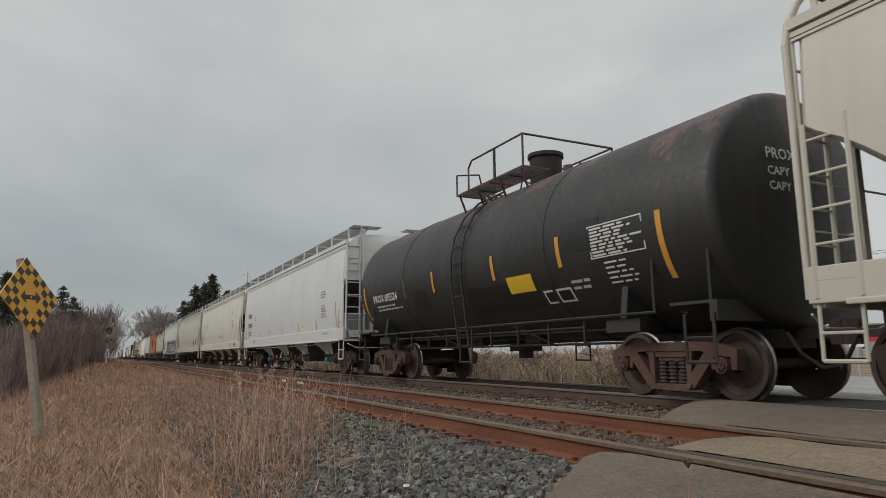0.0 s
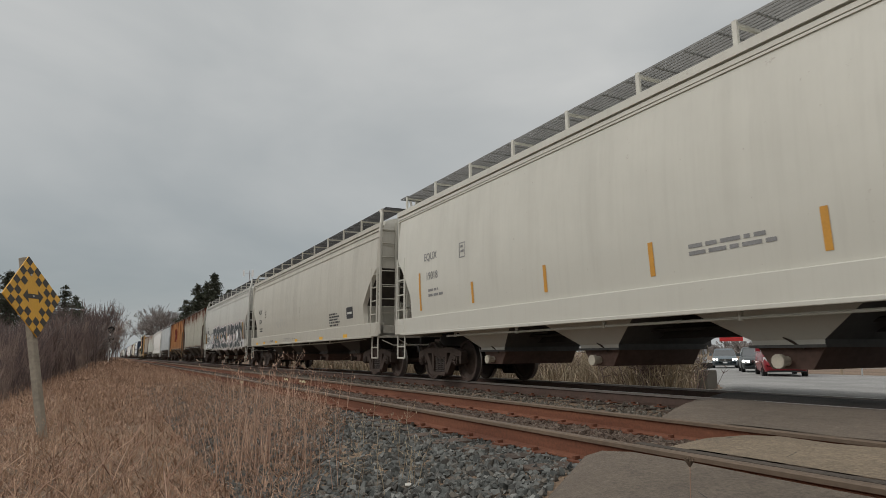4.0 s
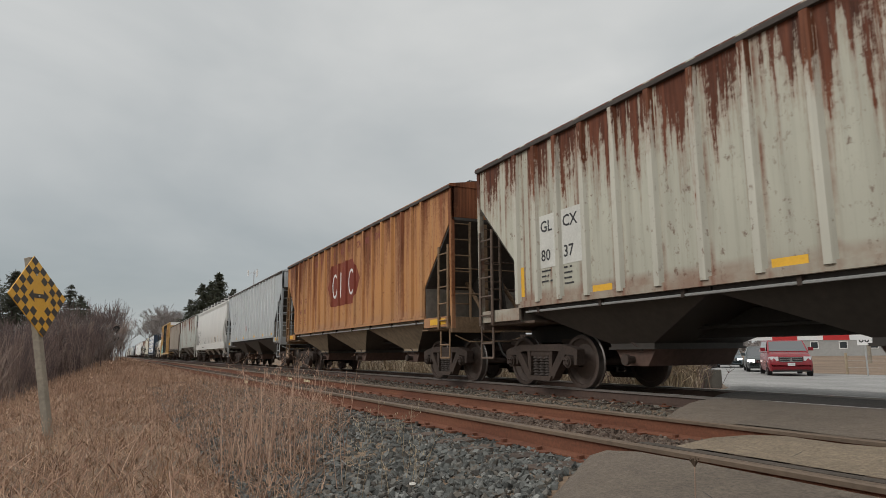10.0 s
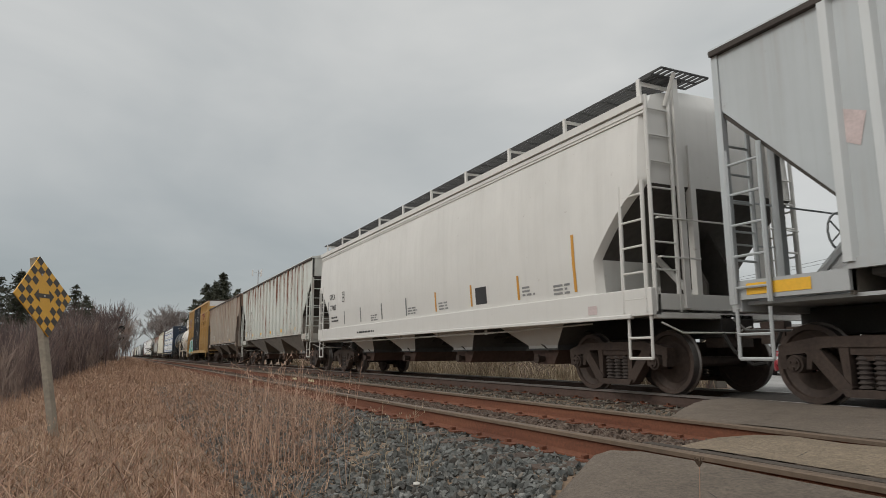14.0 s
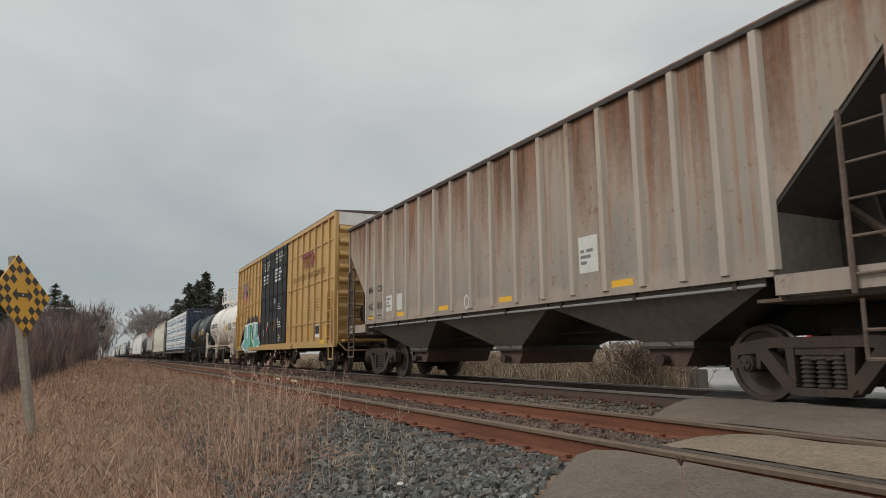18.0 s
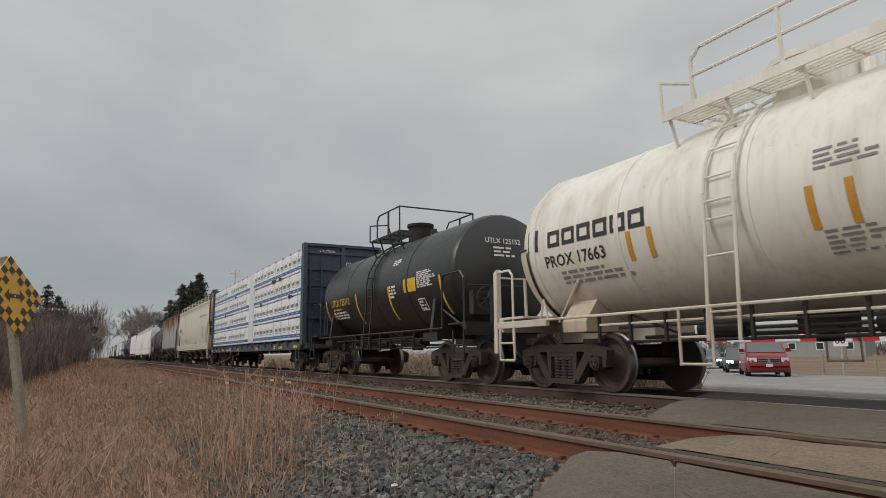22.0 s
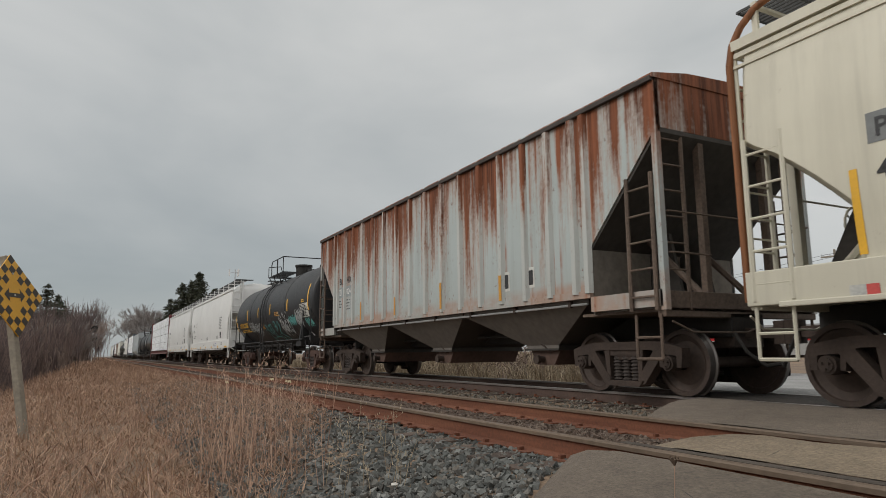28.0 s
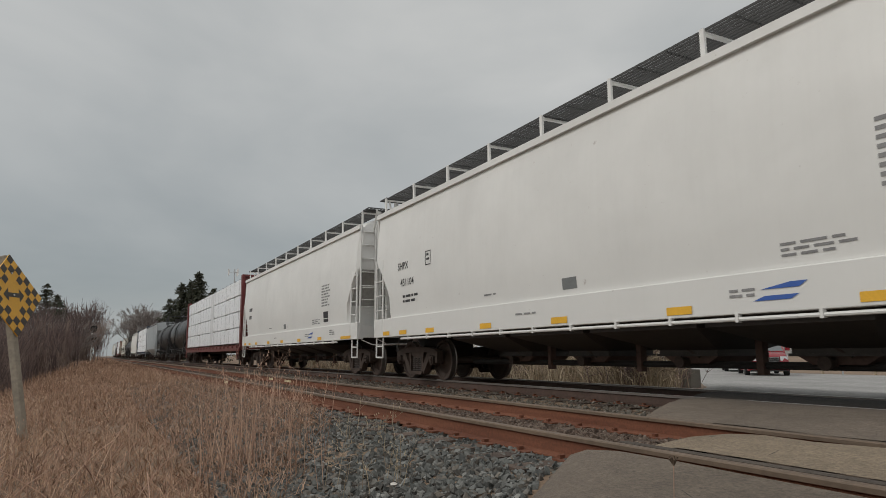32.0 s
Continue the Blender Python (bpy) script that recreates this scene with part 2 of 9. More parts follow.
def car_paint(name, color, rust=0.0, dirt=0.25, streaks=0.3, rough=0.45, rust_color=(0.125, 0.040, 0.018), dirt_color=(0.16, 0.14, 0.11), seed=0.0, patch=0.0, top=4.3, low=1.3, posts=None, soft=0.035, spread=0.4, wrinkle=False, narrow=0.0, hold=0.0):
    """Railcar paint in car coordinates: dirt streaks that run down, road dust at the sill, rust that bleeds from the roof edge."""
    m, n, l, s = material(name)
    c = n.new("ShaderNodeTexCoord").outputs["Object"]
    broad = noise_node(n, l, c, 0.7, 4, 0.6, shift=(seed, seed, 0))
    fine = noise_node(n, l, c, 14, 6, 0.6)
    runs = noise_node(n, l, c, 1.0, 5, 0.6, squash=(2.2, 2.2, 0.13), shift=(seed * 3.1, 0, seed))
    thin = noise_node(n, l, c, 1.0, 5, 0.65, squash=(9.0, 9.0, 0.35), shift=(seed * 1.7, 0, seed))
    col = mix_node(n, l, 1.0, color, step_node(n, l, broad, 0.3, 0.7, (0.94, 1.05)), "MULTIPLY")
    z = n.new("ShaderNodeSeparateXYZ")
    l.new(c, z.inputs[0])
    dust = math_node(n, l, "MULTIPLY", step_node(n, l, z.outputs["Z"], low + 1.3, low - 0.2), step_node(n, l, broad, 0.3, 0.7, (0.2, 0.9)))
    grime = math_node(n, l, "MAXIMUM", math_node(n, l, "MULTIPLY", step_node(n, l, runs, 0.48, 0.72), streaks), math_node(n, l, "MULTIPLY", dust, dirt))
    grime = math_node(n, l, "ADD", grime, math_node(n, l, "MULTIPLY", step_node(n, l, thin, 0.5, 0.75), streaks * 0.6))
    col = mix_node(n, l, grime, col, dirt_color)
    if rust:
        down = step_node(n, l, z.outputs["Z"], 1.5, top, (0.16 - spread, 0.16))
        bays = noise_node(n, l, c, 1.0, 5, 0.62, squash=(1.5, 1.5, 0.16), shift=(seed * 2.3, 0, seed))
        if narrow:
            slim = noise_node(n, l, c, 1.0, 5, 0.7, squash=(4.6, 4.6, 0.42), shift=(seed * 4.1, 0, seed))
            bays = math_node(n, l, "ADD", math_node(n, l, "MULTIPLY", bays, 1 - narrow), math_node(n, l, "MULTIPLY", slim, narrow))
        r1 = math_node(n, l, "ADD", math_node(n, l, "ADD", math_node(n, l, "MULTIPLY", bays, 0.8), math_node(n, l, "MULTIPLY", thin, 0.4)), down)
        r1 = math_node(n, l, "ADD", r1, math_node(n, l, "MULTIPLY", fine, 0.12))
        edge = 0.85 - 0.27 * rust + hold
        if posts:
            # the side posts keep their paint; rust and dirt gather in the angle beside them
            off = math_node(n, l, "PINGPONG", math_node(n, l, "SUBTRACT", z.outputs["X"], posts[0]), posts[1] / 2)
            r1 = math_node(n, l, "SUBTRACT", r1, math_node(n, l, "MULTIPLY", step_node(n, l, off, 0.10, 0.07), 0.10))
            beside = math_node(n, l, "MULTIPLY", step_node(n, l, off, 0.15, 0.09), step_node(n, l, off, 0.055, 0.08))
            worn = noise_node(n, l, c, 1.0, 5, 0.65, squash=(0.9, 0.9, 1.1), shift=(seed, 3, seed))
            much = max(0.12, min(1.0, rust + 0.4))
            beside = math_node(n, l, "MULTIPLY", beside, step_node(n, l, worn, 0.42, 0.62, (0.1 * much, 0.85 * much)))
            col = mix_node(n, l, beside, col, tuple(k * 1.6 for k in rust_color))
            foot = math_node(n, l, "MULTIPLY", step_node(n, l, z.outputs["Z"], 1.72, 1.6), step_node(n, l, worn, 0.4, 0.6, (0.15 * much, 0.7 * much)))
            col = mix_node(n, l, foot, col, (rust_color[0] * 2.1, rust_color[1] * 3.2, rust_color[2] * 4.2))
        mask = step_node(n, l, r1, edge, edge + soft)
        tone = mix_node(n, l, step_node(n, l, thin, 0.35, 0.65), tuple(k * 0.4 for k in rust_color), tuple(min(1, k * 1.5) for k in rust_color))
        halo = math_node(n, l, "MULTIPLY", step_node(n, l, r1, edge - 0.07, edge + 0.02), 0.45)
        col = mix_node(n, l, halo, col, (rust_color[0] * 2.2, rust_color[1] * 3.0, rust_color[2] * 3.6))
        col = mix_node(n, l, mask, col, tone)
    spots = noise_node(n, l, c, 5.0, 6, 0.7, shift=(seed, 2, 1))
    col = mix_node(n, l, math_node(n, l, "MULTIPLY", step_node(n, l, spots, 0.66 - 0.05 * max(0.0, rust), 0.72 - 0.03 * max(0.0, rust)), 0.35 + 0.5 * min(1, rust)), col, rust_color)
    if rust > 0.3:
        chips = noise_node(n, l, c, 11.0, 6, 0.7, squash=(1.2, 1.2, 0.7), shift=(seed, 7, 4))
        col = mix_node(n, l, math_node(n, l, "MULTIPLY", math_node(n, l, "MULTIPLY", step_node(n, l, chips, 0.58, 0.66), step_node(n, l, runs, 0.42, 0.6)), 0.7), col, rust_color)
    l.new(col, s.inputs["Base Color"])
    l.new(step_node(n, l, fine, 0.3, 0.7, (rough - 0.08, rough + 0.12)), s.inputs["Roughness"])
    if rust > 0.1:
        s.inputs["Specular IOR Level"].default_value = 0.2
    if wrinkle:
        folds = math_node(n, l, "ADD", noise_node(n, l, c, 2.2, 5, 0.6, squash=(1, 1, 2.0)), math_node(n, l, "MULTIPLY", noise_node(n, l, c, 9, 4, 0.6), 0.3))
        bump(n, l, s, folds, 0.7, 0.075)
        return m
    bump(n, l, s, noise_node(n, l, c, 1.3, 3), 0.12, 0.05)
    return m


DARK = plain("dark_steel", (0.022, 0.020, 0.018), 0.8, vary=0.4)
CAST = plain("cast_steel", (0.046, 0.031, 0.024), 0.85, vary=0.5, scale=4, bumps=0.25)
CAST_RED = plain("cast_steel_rusty", (0.085, 0.046, 0.036), 0.85, vary=0.45, scale=4, bumps=0.25)
WHEEL = plain("wheel_steel", (0.062, 0.042, 0.033), 0.75, vary=0.4, scale=3)
TREAD = plain("wheel_tread", (0.20, 0.185, 0.175), 0.45, 0.9, vary=0.1)
SPRING = plain("spring_steel", (0.055, 0.043, 0.038), 0.7, vary=0.3)
GRATE = plain("grating", (0.045, 0.045, 0.045), 0.7, vary=0.3)
GRATE_PALE = plain("grating_galvanised", (0.20, 0.20, 0.195), 0.55, 0.3, vary=0.2)
GALV = plain("galvanised", (0.42, 0.43, 0.43), 0.45, 0.4, vary=0.15)
YELLOW = plain("reflector_yellow", (0.72, 0.40, 0.03), 0.5, vary=0.12)
ORANGE = plain("reflector_amber", (0.55, 0.27, 0.04), 0.5, vary=0.15)
BLACK_INK = plain("stencil_black", (0.03, 0.03, 0.032), 0.6, vary=0.3)
GREY_INK = plain("stencil_grey", (0.22, 0.22, 0.22), 0.6, vary=0.3)
WHITE_INK = plain("stencil_white", (0.68, 0.68, 0.66), 0.6, vary=0.2)
PALE_INK = plain("stencil_faded", (0.40, 0.40, 0.38), 0.6, vary=0.3)
RED_INK = plain("stencil_red", (0.42, 0.07, 0.06), 0.6, vary=0.2)


# ---- materials of the ground ----
def ground_material():
    m, n, l, s = material("dry_ground")
    c = n.new("ShaderNodeTexCoord").outputs["Object"]
    a, b = noise_node(n, l, c, 0.25, 5), noise_node(n, l, c, 9, 6, 0.65)
    col = mix_node(n, l, step_node(n, l, a, 0.35, 0.65), (0.15, 0.105, 0.072), (0.23, 0.16, 0.105))
    col = mix_node(n, l, 1.0, col, step_node(n, l, b, 0.3, 0.7, (0.6, 1.3)), "MULTIPLY")
    l.new(col, s.inputs["Base Color"])
    s.inputs["Roughness"].default_value = 0.95
    bump(n, l, s, b, 0.6, 0.05)
    return m


def asphalt_material(name, a, b):
    m, n, l, s = material(name)
    c = n.new("ShaderNodeTexCoord").outputs["Object"]
    grit, mid, broad = noise_node(n, l, c, 45, 6, 0.75), noise_node(n, l, c, 7, 6, 0.65), noise_node(n, l, c, 0.5, 4)
    col = mix_node(n, l, step_node(n, l, broad, 0.35, 0.65), a, b)
    col = mix_node(n, l, 1.0, col, step_node(n, l, mid, 0.3, 0.7, (0.80, 1.15)), "MULTIPLY")
    col = mix_node(n, l, 1.0, col, step_node(n, l, grit, 0.3, 0.7, (0.55, 1.5)), "MULTIPLY")
    crack = n.new("ShaderNodeTexVoronoi")
    crack.feature = "DISTANCE_TO_EDGE"
    crack.inputs["Scale"].default_value = 0.9
    mp = n.new("ShaderNodeMapping")
    mp.inputs["Scale"].default_value = (1, 1.8, 1)
    l.new(c, mp.inputs[0])
    l.new(mp.outputs[0], crack.inputs["Vector"])
    cr = math_node(n, l, "MULTIPLY", step_node(n, l, crack.outputs["Distance"], 0.006, 0.0), step_node(n, l, mid, 0.5, 0.6))
    col = mix_node(n, l, cr, col, (0.03, 0.028, 0.026))
    l.new(col, s.inputs["Base Color"])
    s.inputs["Roughness"].default_value = 0.9
    bump(n, l, s, grit, 0.8, 0.015)
    return m


def rail_material():
    m, n, l, s = material("rusty_rail")
    c = n.new("ShaderNodeTexCoord").outputs["Object"]
    a, b = noise_node(n, l, c, 1.0, 5, 0.6, squash=(0.6, 3, 8)), noise_node(n, l, c, 30, 6, 0.7)
    col = mix_node(n, l, step_node(n, l, a, 0.35, 0.65), (0.118, 0.040, 0.020), (0.190, 0.073, 0.037))
    col = mix_node(n, l, 1.0, col, step_node(n, l, b, 0.3, 0.7, (0.7, 1.25)), "MULTIPLY")
    l.new(col, s.inputs["Base Color"])
    s.inputs["Roughness"].default_value = 0.85
    bump(n, l, s, b, 0.4, 0.005)
    return m


def island_material(name, colors, rough=0.9, scale=25.0, patches=None):
    """Pieces of one mesh, each with its own tone."""
    m, n, l, s = material(name)
    r = n.new("ShaderNodeValToRGB")
    els = r.color_ramp.elements
    for i, col in enumerate(colors):
        p = i / (len(colors) - 1)
        e = els[0] if i == 0 else els[len(els) - 1] if i == len(colors) - 1 else els.new(p)
        e.position, e.color = p, (*col, 1)
    l.new(n.new("ShaderNodeNewGeometry").outputs["Random Per Island"], r.inputs[0])
    c = n.new("ShaderNodeTexCoord").outputs["Object"]
    f = noise_node(n, l, c, scale, 4, 0.6)
    col = mix_node(n, l, 1.0, r.outputs[0], step_node(n, l, f, 0.3, 0.7, (0.75, 1.25)), "MULTIPLY")
    if patches:
        col = mix_node(n, l, 1.0, col, mix_node(n, l, step_node(n, l, noise_node(n, l, c, 0.55, 3, 0.6), 0.38, 0.62), *patches), "MULTIPLY")
    l.new(col, s.inputs["Base Color"])
    s.inputs["Roughness"].default_value = rough
    return m


GROUND, RAIL = ground_material(), rail_material()
ASPHALT = asphalt_material("worn_asphalt", (0.118, 0.095, 0.073), (0.166, 0.134, 0.105))
ASPHALT_TAN = asphalt_material("sandy_asphalt", (0.182, 0.141, 0.098), (0.252, 0.20, 0.14))
# Dark tone that holds the train's shadow on the crossing.
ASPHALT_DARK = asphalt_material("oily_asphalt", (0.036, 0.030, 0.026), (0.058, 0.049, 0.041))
ASPHALT_PALE = asphalt_material("pale_asphalt", (0.225, 0.222, 0.214), (0.295, 0.292, 0.28))
RAIL_HEAD = plain("rail_head_worn", (0.125, 0.088, 0.060), 0.62, 0.0, vary=0.3, scale=3)
RAIL_DARK = plain("rail_main", (0.075, 0.045, 0.034), 0.7, vary=0.35, scale=3)
RAIL_BRIGHT = plain("rail_running_face", (0.30, 0.27, 0.25), 0.35, 0.7, vary=0.15)
TIMBER = plain("weathered_timber", (0.16, 0.13, 0.105), 0.9, vary=0.4, scale=5, bumps=0.4, random_tint=0.25)
TIE_WOOD = plain("creosoted_tie", (0.078, 0.055, 0.042), 0.95, vary=0.45, scale=6, bumps=0.5, random_tint=0.3)
STONES = island_material("ballast_stone", [(0.053, 0.056, 0.053), (0.122, 0.126, 0.118), (0.068, 0.071, 0.066), (0.210, 0.210, 0.195), (0.092, 0.097, 0.092), (0.150, 0.132, 0.110), (0.062, 0.057, 0.051), (0.108, 0.113, 0.106)], 0.9)
STONES_MIX = island_material("dusty_ballast_stone", [(0.075, 0.068, 0.055), (0.15, 0.135, 0.112), (0.088, 0.076, 0.060), (0.215, 0.195, 0.165), (0.105, 0.088, 0.070), (0.13, 0.098, 0.074)], 0.92)
STONES_BROWN = island_material("rusty_ballast_stone", [(0.061, 0.041, 0.030), (0.117, 0.085, 0.066), (0.078, 0.051, 0.036), (0.167, 0.133, 0.106), (0.095, 0.062, 0.046)], 0.95)
DRY_GRASS = island_material("dry_grass", [(0.202, 0.118, 0.081), (0.377, 0.248, 0.167), (0.270, 0.164, 0.113), (0.500, 0.351, 0.247), (0.135, 0.077, 0.054), (0.337, 0.213, 0.145)], 0.85, 3, ((1.10, 1.10, 1.06), (0.92, 0.86, 0.82)))
PALE_GRASS = island_material("pale_weeds", [(0.36, 0.28, 0.19), (0.48, 0.40, 0.28), (0.24, 0.18, 0.125), (0.40, 0.34, 0.24)], 0.85, 3)
TWIG = island_material("bare_twigs", [(0.155, 0.108, 0.095), (0.21, 0.15, 0.132), (0.125, 0.088, 0.08), (0.24, 0.18, 0.155)], 0.9, 3)
BARK = plain("bark", (0.075, 0.06, 0.05), 0.95, vary=0.4, bumps=0.5)
NEEDLES = island_material("spruce_needles", [(0.036, 0.042, 0.026), (0.056, 0.062, 0.036), (0.044, 0.048, 0.032), (0.075, 0.072, 0.044)], 0.8, 4)
BLUE_PRINT = plain("print_blue", (0.035, 0.12, 0.29), 0.5, vary=0.15)
GREY_PRINT = plain("print_grey", (0.13, 0.14, 0.16), 0.5, vary=0.2)
GOLD_PRINT = plain("print_gold", (0.56, 0.51, 0.33), 0.5, vary=0.2)
PLASTIC = plain("white_plastic", (0.66, 0.67, 0.68), 0.4, vary=0.12, scale=3, bumps=0.4)


def height(x, y):
    """Height of the ground: ballast shoulders by the tracks, a low grass bank on the camera's side, a ditch beyond it."""
    if 2.6 < y < 10.6:
        return -0.205 if y < 6.9 else -0.19
    if y <= 2.6:
        pts = ((2.6, -0.205), (1.9, -0.31), (0.5, -0.40), (-1.2, -0.45), (-3.5, -0.95), (-6.5, -1.5), (-14, -1.6), (-60, -1.5))
        for (a, ha), (b, hb) in zip(pts, pts[1:]):
            if y >= b:
                k = (y - a) / (b - a)
                base = ha + (hb - ha) * k
                break
        else:
            base = -1.5
        bank = max(0.0, min(1.0, (-x - 10) / 30)) * max(0.0, min(1.0, (2.0 - y) / 1.5)) * max(0.0, min(1.0, (y + 5) / 4)) * 0.35
        return base + bank
    pts = ((10.6, -0.19), (11.6, -0.42), (14.0, -0.46), (20, -0.58), (27, -0.64), (45, -0.80), (90, -0.5), (150, 0.45), (6000, 0.5))
    for (a, ha), (b, hb) in zip(pts, pts[1:]):
        if y <= b:
            return ha + (hb - ha) * (y - a) / (b - a)
    return 0.5


def spread(lo, hi, fine_lo, fine_hi, step, growth=1.35):
    out = list(np.arange(fine_lo, fine_hi + step / 2, step))
    s, v = step, fine_lo
    while v > lo:
        s *= growth
        v -= s
        out.insert(0, max(v, lo))
    s, v = step, fine_hi
    while v < hi:
        s *= growth
        v += s
        out.append(min(v, hi))
    return out


def build_ground():
    xs, ys = spread(-3500, 3500, -40, 6, 0.5), spread(-3500, 3500, -9, 24, 0.3)
    g = Geo()
    for y in ys:
        for x in xs:
            near = -60 < x < 20 and -12 < y < 30
            g.v.append((x, y, height(x, y) + ((0.035 if y < 2.6 or y > 10.6 else 0.012) * noise.noise((x * 0.8, y * 0.8, 0)) if near else 0.0)))
    n = len(xs)
    for j in range(len(ys) - 1):
        for i in range(n - 1):
            g.f.append((j * n + i, j * n + i + 1, (j + 1) * n + i + 1, (j + 1) * n + i))
            g.m.append(0)
    solid("ground", g, GROUND, "brown dry earth under grass, ballast and fields", "ground", kind="structure", smooth=60)


build_ground()


# ---- tracks ----
def rail_geo(y, x0, x1, inner):
    """A flat-bottomed rail with head, web and foot."""
    g = Geo()
    sec = [(-0.075, -0.172), (-0.075, -0.160), (-0.012, -0.140), (-0.009, -0.045), (-0.036, -0.034), (-0.036, -0.008), (-0.028, 0.0), (0.028, 0.0), (0.036, -0.008), (0.036, -0.034), (0.009, -0.045), (0.012, -0.140), (0.075, -0.160), (0.075, -0.172)]
    g.prism_x([(y + a, b) for a, b in sec], x0, x1)
    k = len(g.f) - len(sec)
    for i in (4, 5, 6, 7, 8):
        g.m[k + i] = 1
    return g


def track(name, cy, label, side_mat, head_mat, x0=-900, x1=90):
    t = thing(name, label, "railway track", kind="structure")
    for s in (-1, 1):
        part("rail", rail_geo(cy + s * 0.7525, x0, x1, -s), [side_mat, head_mat], t)
    tie = mesh_of("tie", Geo().box(-0.115, 0.115, -1.3, 1.3, -0.345, -0.176), TIE_WOOD)
    plate = mesh_of("tie_plate", Geo().box(-0.09, 0.09, -0.16, 0.16, -0.176, -0.162).box(-0.06, -0.03, -0.13, -0.08, -0.165, -0.135).box(0.03, 0.06, 0.08, 0.13, -0.165, -0.135), RAIL)
    rnd = random.Random(cy)
    for i in range(100):
        x = 3.0 - i * 0.54
        o = part("tie", tie, None, t, at=pose(x, cy + rnd.uniform(-0.04, 0.04), 0.002, 0, 0, rnd.uniform(-1.2, 1.2)))
        if -32 < x < -3:
            for s in (-1, 1):
                part("tie_plate", plate, None, t, at=pose(x, cy + s * 0.7525, 0.004))
    rest = Geo()
    for i in range(520):
        x = 3.0 - (100 + i) * 0.54
        rest.box(x - 0.115, x + 0.115, cy - 1.3, cy + 1.3, -0.33, -0.163)
    tagged(part("far_ties", rest, TIE_WOOD, t), kind="stuff")
    return t


track("railway_track_siding", SIDING_Y, "siding with rusty brown rails on old wooden ties", RAIL, RAIL_HEAD)
track("railway_track_main", MAIN_Y, "main track with dark rails and worn bright heads", RAIL_DARK, RAIL_BRIGHT)


# pale paint marks on the rail webs
MARK = plain("mark_paint", (0.62, 0.56, 0.36), 0.7, vary=0.35, scale=9)
for x, w, y in ((-18.0, 0.62, SIDING_Y + 0.7525 - 0.0125), (-19.9, 0.5, SIDING_Y + 0.7525 - 0.0125), (-18.6, 0.55, SIDING_Y - 0.7525 - 0.0125)):
    g = Geo()
    for k in range(5):
        a = x - w / 2 + w * k / 5
        g.box(a, a + w / 5 * (0.72 if k % 2 else 0.95), y - 0.003, y, -0.125 + 0.01 * (k % 2), -0.055 - 0.008 * (k % 3))
    solid("paint_mark", g, MARK, "flaking pale yellow paint mark on a rail web", "paint mark", "paint marks on the rails")

# ---- loose stone, grass ----
def scatter_mesh(name, base_v, base_f, places, mats, label, category):
    """Many small pieces in one mesh: places are rows of matrices (3x3) and positions."""
    nv, k = len(base_v), len(places)
    bv = np.array(base_v)
    rot = np.array([p[0] for p in places])
    loc = np.array([p[1] for p in places])
    v = (np.einsum("kij,vj->kvi", rot, bv) + loc[:, None, :]).reshape(-1, 3)
    sizes = np.array([len(f) for f in base_f])
    idx = np.concatenate([np.array(f) for f in base_f])
    loops = (idx[None, :] + (np.arange(k) * nv)[:, None]).ravel()
    tot = np.tile(sizes, k)
    start = np.concatenate([[0], np.cumsum(tot)[:-1]])
    me = bpy.data.meshes.new(name)
    me.vertices.add(len(v))
    me.vertices.foreach_set("co", v.astype(np.float32).ravel())
    me.loops.add(len(loops))
    me.loops.foreach_set("vertex_index", loops.astype(np.int32))
    me.polygons.add(len(tot))
    me.polygons.foreach_set("loop_start", start.astype(np.int32))
    me.polygons.foreach_set("loop_total", tot.astype(np.int32))
    me.update(calc_edges=True)
    me.validate()
    me.shade_flat()
    me.materials.append(mats)
    return tagged(new(name, me), label, category, kind="stuff")


def turn(rng, k):
    """k random rotations."""
    q = rng.normal(size=(k, 4))
    q /= np.linalg.norm(q, axis=1)[:, None]
    w, x, y, z = q.T
    return np.stack([np.stack([1 - 2 * (y * y + z * z), 2 * (x * y - z * w), 2 * (x * z + y * w)], 1), np.stack([2 * (x * y + z * w), 1 - 2 * (x * x + z * z), 2 * (y * z - x * w)], 1), np.stack([2 * (x * z - y * w), 2 * (y * z + x * w), 1 - 2 * (x * x + y * y)], 1)], 1)


ROCK_V = [(1, 0.1, 0.2), (-0.9, 0.3, 0.1), (0.1, 0.8, -0.2), (0.2, -0.9, 0.1), (0.0, 0.2, 0.75), (-0.2, -0.1, -0.7), (0.6, 0.6, 0.5), (-0.5, -0.6, 0.5)]
ROCK_F = [(0, 6, 4), (0, 2, 6), (6, 2, 4), (4, 2, 1), (4, 1, 7), (7, 1, 3), (4, 7, 3), (4, 3, 0), (0, 3, 5), (3, 1, 5), (1, 2, 5), (2, 0, 5)]


def stones(name, rng, k, x0, x1, y0, y1, size, mat, label, keep=None, lift=0.0):
    x = x1 - (x1 - x0) * rng.random(k) ** 1.7
    y = y0 + (y1 - y0) * rng.random(k)
    rows = []
    r = turn(rng, k)
    for i in range(k):
        if keep and not keep(x[i], y[i]):
            continue
        s = size * rng.uniform(0.55, 1.35)
        sh = np.array([s, s * rng.uniform(0.6, 1), s * rng.uniform(0.5, 0.9)])
        rows.append((r[i] * sh[None, :], (x[i], y[i], height(x[i], y[i]) + lift + s * rng.uniform(-0.1, 0.5))))
    return scatter_mesh(name, ROCK_V, ROCK_F, rows, mat, label, "ballast")


